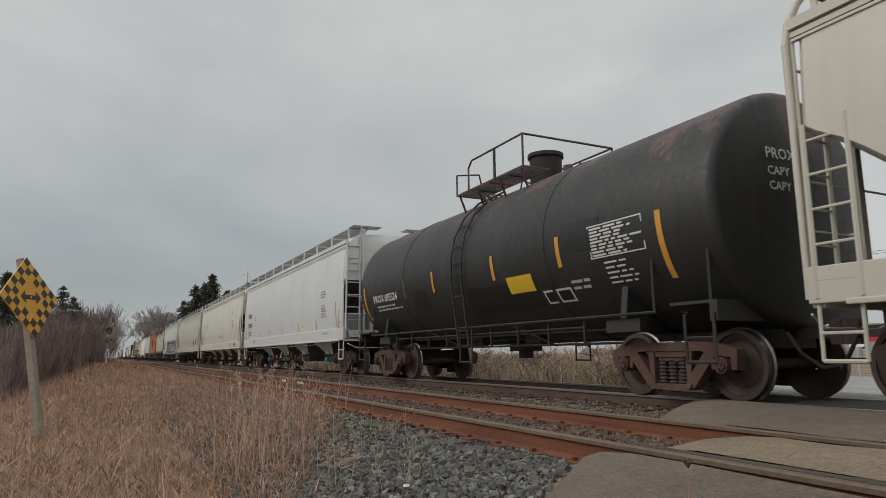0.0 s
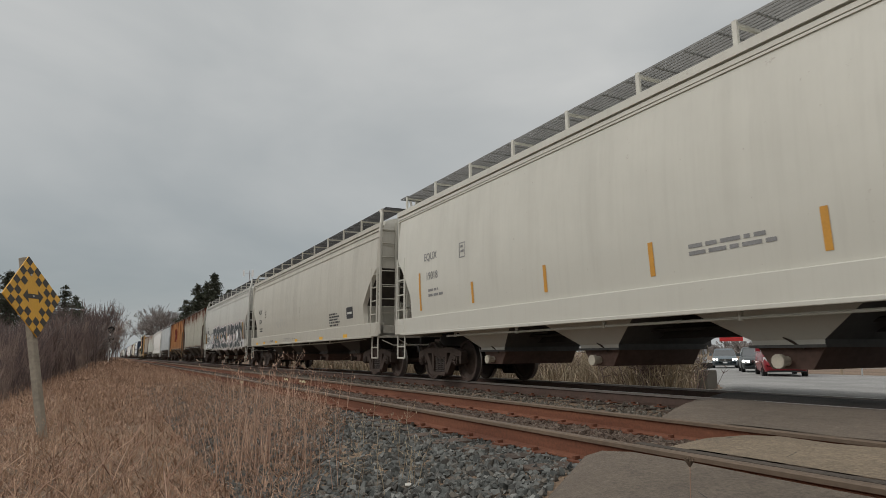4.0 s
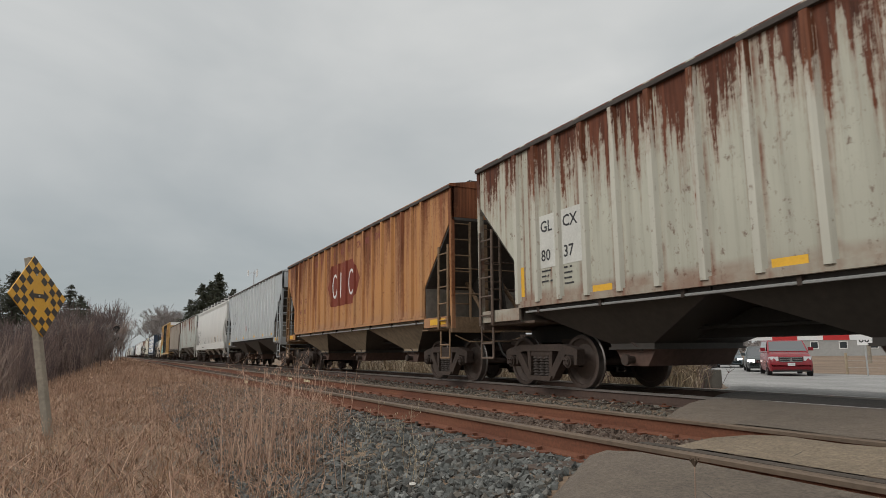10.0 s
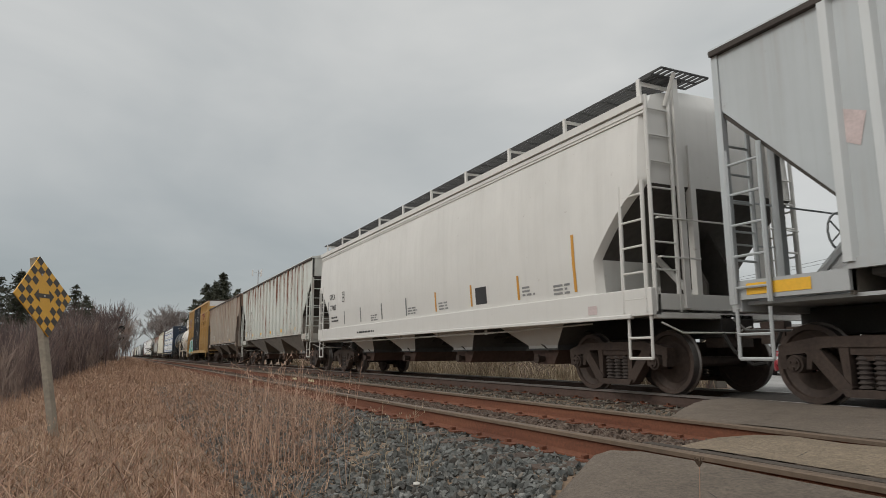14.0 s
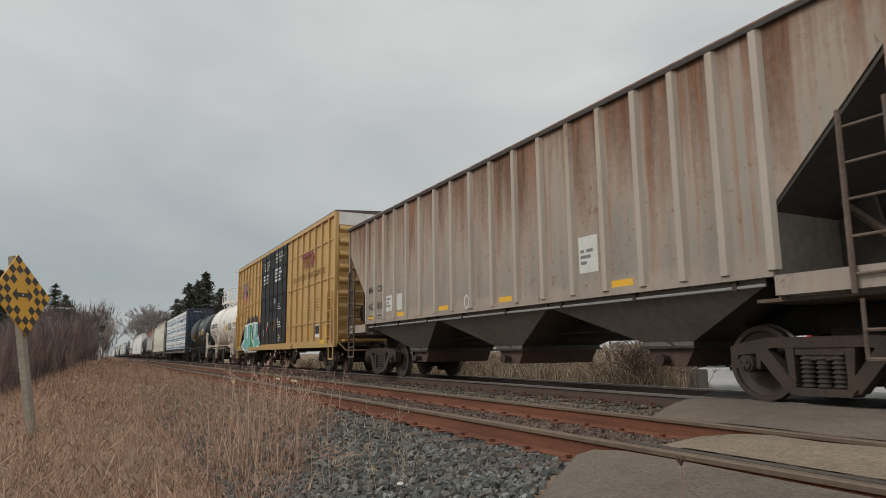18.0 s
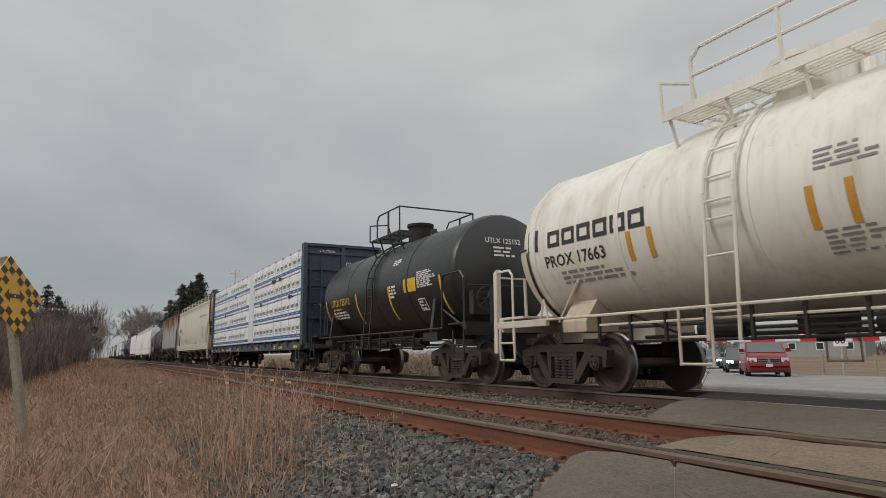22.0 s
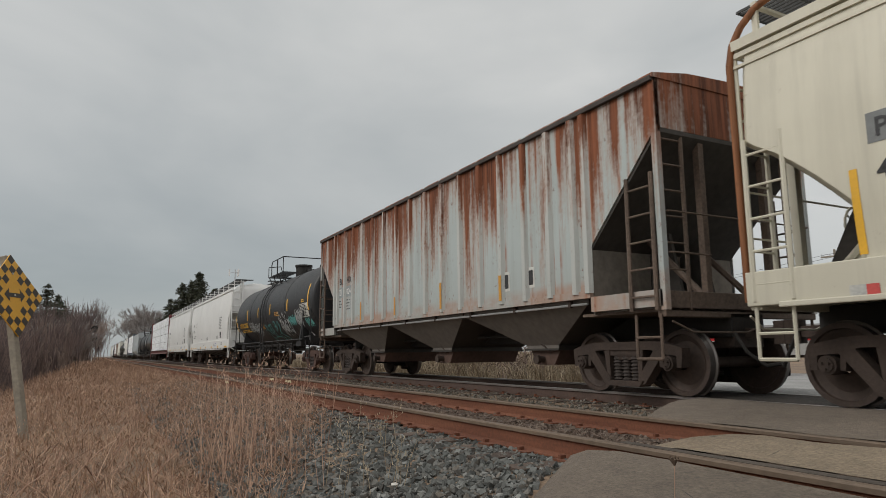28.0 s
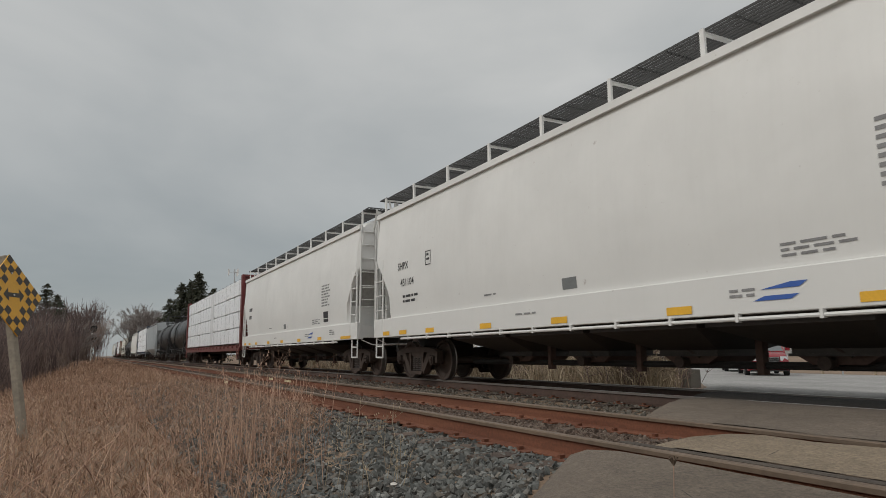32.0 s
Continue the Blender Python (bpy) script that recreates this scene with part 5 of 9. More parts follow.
def ladder(car, p, q, out, width, rungs, mat, name="ladder", r=0.02):
    """Stiles from p to q; out: the direction from stile to stile."""
    p, q, o = Vector(p), Vector(q), Vector(out).normalized() * width
    g = Geo()
    g.tube(p, q, r * 1.5, 6).tube(p + o, q + o, r * 1.5, 6)
    for i in range(rungs):
        a = p.lerp(q, (i + 0.5) / rungs)
        g.tube(a, a + o, r * 0.8, 6)
    return part(name, g, mat, car)


def grab(car, pts, mat, r=0.014, name="grab_iron"):
    return part(name, Geo().path(pts, r), mat, car)


def grating(x0, x1, y0, y1, z, across=9, t=0.03, step=0.55):
    """Open steel walkway: long bars, cross bars and a rim."""
    g = Geo()
    for i in range(across):
        y = y0 + (y1 - y0) * i / (across - 1)
        g.box(x0, x1, y - 0.010, y + 0.010, z, z + t)
    n = max(2, int((x1 - x0) / step))
    for i in range(n + 1):
        x = x0 + (x1 - x0) * i / n
        g.box(x - 0.012, x + 0.012, y0, y1, z + 0.004, z + t - 0.004)
    return g


def brake_wheel(car, x, y, z, mat, s):
    g = Geo()
    n = 16
    for i in range(n):
        a, b = 2 * math.pi * i / n, 2 * math.pi * (i + 1) / n
        g.tube((x, y + 0.26 * math.cos(a), z + 0.26 * math.sin(a)), (x, y + 0.26 * math.cos(b), z + 0.26 * math.sin(b)), 0.016, 6)
    for i in range(5):
        a = 2 * math.pi * i / 5
        g.tube((x, y, z), (x, y + 0.26 * math.cos(a), z + 0.26 * math.sin(a)), 0.012, 5)
    g.tube((x, y, z), (x - s * 0.25, y, z), 0.03, 8)
    g.box(min(x - s * 0.25, x - s * 0.42), max(x - s * 0.25, x - s * 0.42), y - 0.2, y + 0.2, z - 0.3, z + 0.2)
    return part("brake_wheel", g, mat, car)


def side_flat(y):
    return lambda u, v, lift: (u, y - lift, v)


SMOOTH = [(1.45, 1.545), (1.7, 1.565), (2.1, 1.59), (2.6, 1.60), (3.1, 1.59), (3.6, 1.555), (4.0, 1.51), (4.18, 1.49), (4.30, 1.40), (4.42, 1.10), (4.50, 0.70), (4.52, 0.3)]


def smooth_half(z):
    for (a, wa), (b, wb) in zip(SMOOTH, SMOOTH[1:]):
        if z <= b:
            k = max(0.0, (z - a) / (b - a))
            return wa + (wb - wa) * k
    return 1.0


def side_smooth(u, v, lift):
    return (u, -smooth_half(v) - lift if v > 1.5 else -1.615 - lift, v)


def outlets(car, L, bays, mat, inset, z_top, w_top=1.42, deep=0.40, reach=None, side=None, cap=None, centres=None, foot=0.47, trough=0.25, foot_y=0.94):
    """Funnel-shaped outlets below the body, one a bay, each with a discharge trough across the car."""
    run = L - 2 * inset
    step = run / bays
    half = (reach or step * 0.47)
    for i in range(bays):
        c = centres[i] if centres else -run / 2 + step * (i + 0.5)
        g = Geo()
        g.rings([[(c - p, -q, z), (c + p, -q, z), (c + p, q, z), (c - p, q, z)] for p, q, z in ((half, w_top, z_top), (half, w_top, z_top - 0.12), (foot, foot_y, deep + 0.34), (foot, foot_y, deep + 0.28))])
        # Faces across the car get mat, coloured darker for their shade; flanks get side.
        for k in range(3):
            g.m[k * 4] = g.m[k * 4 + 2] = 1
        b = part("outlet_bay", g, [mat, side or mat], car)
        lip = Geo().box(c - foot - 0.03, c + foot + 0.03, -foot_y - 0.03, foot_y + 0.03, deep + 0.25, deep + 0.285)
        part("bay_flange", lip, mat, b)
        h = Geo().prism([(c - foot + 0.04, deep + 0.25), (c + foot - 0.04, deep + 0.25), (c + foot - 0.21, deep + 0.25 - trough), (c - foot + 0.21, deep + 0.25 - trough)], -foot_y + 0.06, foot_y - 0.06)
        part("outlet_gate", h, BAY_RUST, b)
        zc = deep + 0.22 - trough * 0.5
        e = Geo().tube((c - 0.06, -foot_y - 0.09, zc), (c - 0.06, -foot_y + 0.08, zc), 0.06, 12)
        e.tube((c - 0.06, -foot_y - 0.11, zc), (c - 0.06, -foot_y - 0.05, zc), 0.085, 12)
        part("outlet_cap", e, cap or CAST, b, smooth=40)
        part("gate_lever", Geo().tube((c + 0.2, -foot_y + 0.02, deep + 0.24), (c - 0.26, -foot_y - 0.04, deep + 0.52), 0.018, 6), CAST, b)


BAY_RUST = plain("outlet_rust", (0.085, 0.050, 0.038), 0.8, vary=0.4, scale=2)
CAP_BLUE = plain("cap_blue", (0.06, 0.33, 0.52), 0.5, vary=0.15)
CAP_PALE = plain("cap_pale", (0.50, 0.46, 0.38), 0.6, vary=0.2)


def end_fittings(car, L, mat, hopper_face, pipe=False):
    """Platform, ladders, steps and hand brake at both ends of a covered hopper."""
    for s in (-1, 1):
        e = s * (L / 2 - 0.62)
        x0, x1 = sorted((e, e - s * 1.75))
        part("end_sill", Geo().box(min(e, e - s * 0.14), max(e, e - s * 0.14), -1.55, 1.55, 1.06, 1.40), mat, car, bevel=0.01)
        part("draft_sill", Geo().box(x0, x1, -0.34, 0.34, 0.80, 1.13), DARK, car, bevel=0.01)
        part("end_platform", Geo().box(x0, x1, -1.45, 1.45, 1.14, 1.18), mat, car)
        for y in (-1, 1):
            ladder(car, (e - s * 0.02, y * 1.52, 1.15), (e - s * 0.02, y * 1.50, hopper_face), (0, -y, 0), 0.44, 8, mat, "end_ladder")
            ladder(car, (e - s * 0.10, y * 1.60, 1.15), (e - s * 0.10, y * 1.58, 3.0), (-s, 0, 0), 0.46, 5, mat, "side_ladder")
            st = Geo().path([(e - s * 0.08, y * 1.56, 1.1), (e - s * 0.08, y * 1.57, 0.52), (e - s * 0.52, y * 1.57, 0.52), (e - s * 0.52, y * 1.56, 1.1)], 0.022)
            st.tube((e - s * 0.08, y * 1.57, 0.80), (e - s * 0.52, y * 1.57, 0.80), 0.018)
            part("sill_step", st, mat, car)
            part("end_post", Geo().box(min(e - s * 0.02, e - s * 0.12), max(e - s * 0.02, e - s * 0.12), min(y * 0.72, y * 0.62), max(y * 0.72, y * 0.62), 1.18, 3.6), mat, car)
        grab(car, [(e, -1.45, 2.45), (e + s * 0.06, -1.45, 2.45), (e + s * 0.06, 1.45, 2.45), (e, 1.45, 2.45)], mat)
        grab(car, [(e, -1.45, 1.9), (e + s * 0.06, -1.45, 1.9), (e + s * 0.06, -0.7, 1.9), (e, -0.7, 1.9)], mat)
        cut = Geo().path([(e + s * 0.05, -1.5, 1.0), (e + s * 0.12, -1.2, 0.86), (e + s * 0.14, -0.2, 0.86), (e + s * 0.14, 0.1, 0.95)], 0.014)
        part("uncoupling_lever", cut, mat, car)
        for y in (-0.5, 0.5):
            part("slope_brace", Geo().tube((s * (L / 2 - 0.82), y, 1.3), (s * (L / 2 - 1.87), y, 2.3), 0.05, 6), mat, car)
    e = L / 2 - 0.62
    brake_wheel(car, -(e - 0.12), 0.45, 2.15, GALV if mat.name.startswith("white") else mat, -1)
    part("brake_pipe", Geo().tube((-L / 2 + 3.2, -0.55, 0.95), (L / 2 - 3.2, -0.55, 0.95), 0.03, 6), DARK, car)
    if pipe:
        part("conduit", Geo().tube((-L / 2 + 2.2, -1.50, 1.33), (L / 2 - 2.2, -1.50, 1.33), 0.02, 6), GALV, car)
        for i in range(8):
            x = -L / 2 + 2.6 + i * (L - 5.2) / 7
            part("conduit_clip", Geo().box(x - 0.03, x + 0.03, -1.525, -1.475, 1.30, 1.42), CAST, car)
    tank = Geo().tube((-e + 0.75, 0.5, 1.55), (-e + 0.75, -0.5, 1.55), 0.2, 12)
    part("air_reservoir", tank, mat, car, smooth=40)


# Cross faces of the white cars' bays, shade put into the grey.
BAY_SHADED = plain("bay_side_grime", (0.075, 0.075, 0.074), 0.7, vary=0.3, scale=1.5)


def smooth_hopper(name, L, paint, label, bays=4, bay_mat=None, walk_mat=GRATE, sill=(1.10, 1.48), roof_gap=1.62, cast=CAST, near=True, walkway=True, fascia=None, cut=1.5, walk_z=4.66, end_mat=None, bay_side=None, cap=None, hoop=False, seam=4.0, modern=False, hoop_mat=None):
    """Covered hopper with bowed smooth sides, a walkway on brackets along each roof edge and sloped ends."""
    car = thing(name, label, "hopper car", "cars of the freight train")
    e = L / 2 - 0.62
    g = Geo()
    rings, levels = [], sorted(SMOOTH + [(z, smooth_half(z)) for z in (2.0, 2.2, 2.4, 2.75, 2.9, 2.97)])
    deep = cut if cut > 0.6 else 1.0

    def inset(z, c):
        f = max(0.0, min(1.0, (2.95 - z) / 0.95))
        return max(0.06, c * f ** 0.72) if z < 4.2 else 0.06 + (z - 4.2) * 0.5

    for z, w in levels:
        x, r = e - inset(z, deep), 0.10
        ring = []
        for sx, sy in ((1, 1), (-1, 1), (-1, -1), (1, -1)):
            c = [(sx * x, sy * (w - r)), (sx * (x - r), sy * w)]
            ring += c if sx * sy > 0 else c[::-1]
        rings.append([(p, q, z) for p, q in ring])
    g.rings(rings)
    # The end slopes' undersides get end_mat, darkened for grime and shade.
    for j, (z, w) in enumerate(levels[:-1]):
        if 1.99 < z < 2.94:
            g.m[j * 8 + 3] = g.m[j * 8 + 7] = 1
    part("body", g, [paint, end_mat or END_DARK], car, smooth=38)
    if cut <= 0.6:
        # the side sheets reach on to the ends past the sloped sheets
        zs = [z for z, w in levels if z < 3.0]
        for s in (-1, 1):
            for y in (-1, 1):
                h = Geo()
                back = e - deep - 0.15
                outer = [[(s * back, y * (smooth_half(z) + 0.004), z), (s * (e - max(0.06, inset(z, cut))), y * (smooth_half(z) + 0.004), z)] for z in zs]
                inner = [[(p[0], p[1] - y * 0.024, p[2]) for p in row] for row in outer]
                h.rings([o + i[::-1] for o, i in zip(outer, inner)])
                part("side_wing", h, paint, car)
    for y in (-1, 1):
        h = Geo()
        y0, y1 = sorted((y * 1.43, y * 1.61))
        h.box(-e, e, y0, y1, 1.02 if modern else sill[0], sill[1])
        if not modern:
            h.box(-e + 0.4, e - 0.4, min(y * 1.57, y * 1.64), max(y * 1.57, y * 1.64), sill[0] - 0.03, sill[0] + 0.03)
        part("side_sill", h, paint, car, bevel=0.012)
        f = Geo().box(-e + 0.02, e - 0.02, min(y * 1.46, y * 1.56), max(y * 1.46, y * 1.56), 4.12, 4.24)
        if not modern:
            f.box(-e + 0.02, e - 0.02, min(y * 1.46, y * 1.535), max(y * 1.46, y * 1.535), 4.03, 4.09)
        part("roof_rail", f, fascia or paint, car)
        w = smooth_half(seam)
        if not modern:
            part("roof_seam", Geo().box(-e + 0.02, e - 0.02, *sorted((y * (w - 0.03), y * (w + 0.022))), seam - 0.016, seam + 0.016), fascia or paint, car)
        if hoop:
            for s in (-1, 1):
                q = s * (e + 0.02)
                bend = [(q, y * 1.55, 1.15), (q, y * 1.55, 3.95), (q - s * 0.03, y * 1.52, 4.2), (q - s * 0.12, y * 1.46, 4.42), (q - s * 0.28, y * 1.40, 4.60), (q - s * 0.5, y * 1.36, walk_z + 0.02)]
                part("corner_handrail", Geo().path(bend, 0.042, 10), hoop_mat or paint, car, smooth=50)
        if walkway:
            part("running_board", grating(-e, e, *sorted((y * 0.78, y * 1.36)), walk_z), walk_mat, car, "dark open steel grating")
            n = int((L - 2) / roof_gap)
            for i in range(n + 1):
                x = -e + 0.25 + (2 * e - 0.5) * i / n
                b = Geo().box(x - 0.035, x + 0.035, min(y * 1.40, y * 1.36), max(y * 1.40, y * 1.36), 4.28, walk_z + 0.03).box(x - 0.03, x + 0.03, min(y * 0.78, y * 1.38), max(y * 0.78, y * 1.38), walk_z - 0.04, walk_z - 0.005)
                part("walkway_bracket", b, paint, car)
    if walkway:
        for s in (-1, 1):
            if hoop:
                part("end_walkway", grating(*sorted((s * (e - 0.3), s * (e + 0.04))), -0.76, 0.76, walk_z + 0.005, 4), walk_mat, car)
                continue
            for y in (-1, 1):
                part("end_walkway", grating(*sorted((s * (e - 0.25), s * (e + 0.20))), *sorted((y * 0.45, y * 1.36)), walk_z + 0.033, 10), walk_mat, car)
                part("walkway_bracket", Geo().tube((s * (e - 0.05), y * 1.1, 4.15), (s * (e + 0.17), y * 1.1, walk_z + 0.03), 0.03), paint, car)
                part("end_stile", Geo().box(*sorted((s * (e + 0.0), s * (e + 0.05))), *sorted((y * 0.92, y * 1.02)), 1.2, walk_z), paint, car)
    hatch = Geo()
    hatch.box(-e + 0.8, e - 0.8, -0.28, 0.28, 4.5, 4.62)
    part("hatch_cover", hatch, paint, car, bevel=0.03)
    white = bay_mat is not None and bay_mat.name == "bay_white"
    if modern:
        outlets(car, L, 4, bay_mat, 2.6, 1.02, deep=0.29, reach=1.0, centres=(-3.1, -0.95, 1.2, 3.33), foot=0.52, trough=0.1, foot_y=0.5)
        part("train_line", Geo().tube((-e + 2.9, -0.3, 0.42), (e - 2.2, -0.3, 0.42), 0.05, 8), DARK, car, smooth=40)
        for x in (-2.2, 0.12, 2.27, 4.5):
            part("pipe_hanger", Geo().box(x - 0.05, x + 0.05, -0.38, -0.26, 0.30, 0.95), BAY_RUST, car)
        rod_y, rod_z, ends = -1.60, 0.965, (-e + 1.7, e - 1.7)
        part("conduit", Geo().tube((ends[0], rod_y, rod_z), (ends[1], rod_y, rod_z), 0.024, 8), paint, car, smooth=40)
        for i in range(13):
            x = ends[0] + 0.4 + i * (ends[1] - ends[0] - 0.8) / 12
            part("rod_hanger", Geo().box(x - 0.02, x + 0.02, rod_y - 0.03, rod_y + 0.03, rod_z - 0.035, 1.03), paint, car)
    else:
        outlets(car, L, bays, BAY_SHADED if white else bay_mat or paint, 2.6, 1.5, side=paint if white else bay_side, cap=cap)
        part("brake_rod", Geo().tube((-e + 2.6, -1.46, 1.0), (e - 4.5, -1.46, 1.0), 0.02, 6).tube((e - 4.5, -1.46, 1.0), (e - 1.6, -1.35, 1.05), 0.014, 6), paint, car)
        for i in range(5):
            x = -e + 3.0 + i * (2 * e - 7.8) / 4
            part("rod_hanger", Geo().box(x - 0.02, x + 0.02, -1.48, -1.44, 0.97, 1.14), paint, car)
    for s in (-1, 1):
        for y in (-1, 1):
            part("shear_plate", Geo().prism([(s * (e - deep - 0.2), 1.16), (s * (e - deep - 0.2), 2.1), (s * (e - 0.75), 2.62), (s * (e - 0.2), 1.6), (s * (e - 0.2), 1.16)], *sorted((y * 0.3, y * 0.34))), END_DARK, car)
    part("centre_sill", Geo().box(-L / 2 + 0.7, L / 2 - 0.7, -0.22, 0.22, 0.94 if modern else 0.82, 1.18), DARK, car)
    end_fittings(car, L, paint, 4.25)
    couplers(car, L)
    for s in (-1, 1):
        truck(car, s * (L / 2 - 2.05), cast, near)
    return car


def post_places(L, shift=0.0):
    """Side posts of a ribbed hopper: wider apart in the middle than towards the ends."""
    lim = L / 2 - 0.60 - 1.45 - 0.03
    out = [p + shift for q in (0.40, 1.21, 2.0, 2.78, 3.53, 4.27, 4.97, 5.60, 6.22) for p in (-q, q) if abs(p + shift) < lim + 0.04]
    out += [p for p in (-lim, lim) if min(abs(p - q) for q in out) > 0.25]
    return sorted(out)


RIB_SHIFT = {6: -0.03, 7: -0.05, 8: -0.14, 10: -0.38, 11: 0.06, 17: 0.0}


def ribbed_hopper(name, L, paint, label, bay_mat=None, rib_mat=None, top=4.30, low=1.50, cast=CAST, near=True, end_mat=None, fit_mat=None, bay_side=None, web_mat=None, rib_shift=0.0, bay_centres=None):
    """Covered hopper with flat sides, vertical side posts and steep end slopes."""
    car = thing(name, label, "hopper car", "cars of the freight train")
    e = L / 2 - 0.60
    h, cut = 1.54, 1.45
    for y in (-1, 1):
        g = Geo()
        y0, y1 = sorted((y * (h - 0.02), y * h))
        g.prism([(-e + cut, low), (e - cut, low), (e - cut, 2.15), (e, 3.62), (e, top), (-e, top), (-e, 3.62), (-e + cut, 2.15)], y0, y1)
        part("side_sheet", g, paint, car)
        for x in post_places(L, rib_shift):
            r = Geo()
            y0, y1 = sorted((y * h, y * (h + 0.065)))
            r.prism_z([(x - 0.085, y * h), (x - 0.048, y * (h + 0.06)), (x + 0.048, y * (h + 0.06)), (x + 0.085, y * h)], low - 0.02, top - 0.045)
            part("side_post", r, rib_mat or paint, car)
        s = Geo().box(-e, e, *sorted((y * (h - 0.04), y * (h + 0.065))), top - 0.045, top + 0.03)
        part("top_chord", s, ROOF_EDGE, car, bevel=0.008)
        b = Geo().box(-e + cut, e - cut, *sorted((y * (h - 0.05), y * (h + 0.03))), low - 0.09, low + 0.02)
        b.box(-e + 0.05, -e + cut, *sorted((y * (h - 0.1), y * (h + 0.02))), 1.20, 1.42).box(e - cut, e - 0.05, *sorted((y * (h - 0.1), y * (h + 0.02))), 1.20, 1.42)
        part("side_sill", b, paint, car)
    for s in (-1, 1):
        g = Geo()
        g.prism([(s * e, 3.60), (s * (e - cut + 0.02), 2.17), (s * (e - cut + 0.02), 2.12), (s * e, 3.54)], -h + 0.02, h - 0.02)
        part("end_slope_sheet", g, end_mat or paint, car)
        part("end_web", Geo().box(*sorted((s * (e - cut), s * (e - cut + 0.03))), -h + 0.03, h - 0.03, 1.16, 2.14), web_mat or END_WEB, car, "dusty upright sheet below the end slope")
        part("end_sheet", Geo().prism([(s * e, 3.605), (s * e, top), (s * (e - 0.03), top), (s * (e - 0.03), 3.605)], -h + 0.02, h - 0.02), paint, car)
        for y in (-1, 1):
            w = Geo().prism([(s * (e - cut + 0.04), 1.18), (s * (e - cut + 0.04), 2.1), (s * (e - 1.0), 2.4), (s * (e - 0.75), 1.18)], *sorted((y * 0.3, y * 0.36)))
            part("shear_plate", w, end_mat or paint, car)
            c = Geo().box(*sorted((s * e, s * (e - 0.09))), *sorted((y * 1.47, y * 1.56)), 1.15, top)
            part("corner_post", c, paint, car)
    roof = Geo()
    sec = [(-1.6, top), (-1.58, top + 0.06), (-0.9, top + 0.17), (0, top + 0.21), (0.9, top + 0.17), (1.58, top + 0.06), (1.6, top)]
    roof.prism_x(sec, -e - 0.02, e + 0.02)
    part("roof", roof, DARK if bay_mat is DARK else paint, car)
    for y in (-1, 1):
        part("running_board", grating(-e + 0.2, e - 0.2, *sorted((y * 0.55, y * 0.95)), top + 0.215, 5), GRATE, car)
    for i in range(3):
        c = (i - 1) * L / 4
        part("hatch_cover", Geo().box(c - 1.7, c + 1.7, -0.4, 0.4, top + 0.2, top + 0.32), paint, car, bevel=0.03)
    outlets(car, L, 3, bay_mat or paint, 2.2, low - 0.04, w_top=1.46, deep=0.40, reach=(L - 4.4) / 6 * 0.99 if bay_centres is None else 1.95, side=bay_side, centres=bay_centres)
    part("centre_sill", Geo().box(-L / 2 + 0.7, L / 2 - 0.7, -0.24, 0.24, 0.80, 1.2), DARK, car)
    end_fittings(car, L, fit_mat or paint, top - 0.3, fit_mat is not None)
    couplers(car, L)
    for s in (-1, 1):
        truck(car, s * (L / 2 - 1.95), cast, near)
    return car


def tank_surface(R, zc):
    def surf(u, v, lift):
        a = (v - zc) / R
        return (u, -(R + lift) * math.cos(a), zc + (R + lift) * math.sin(a))
    return surf


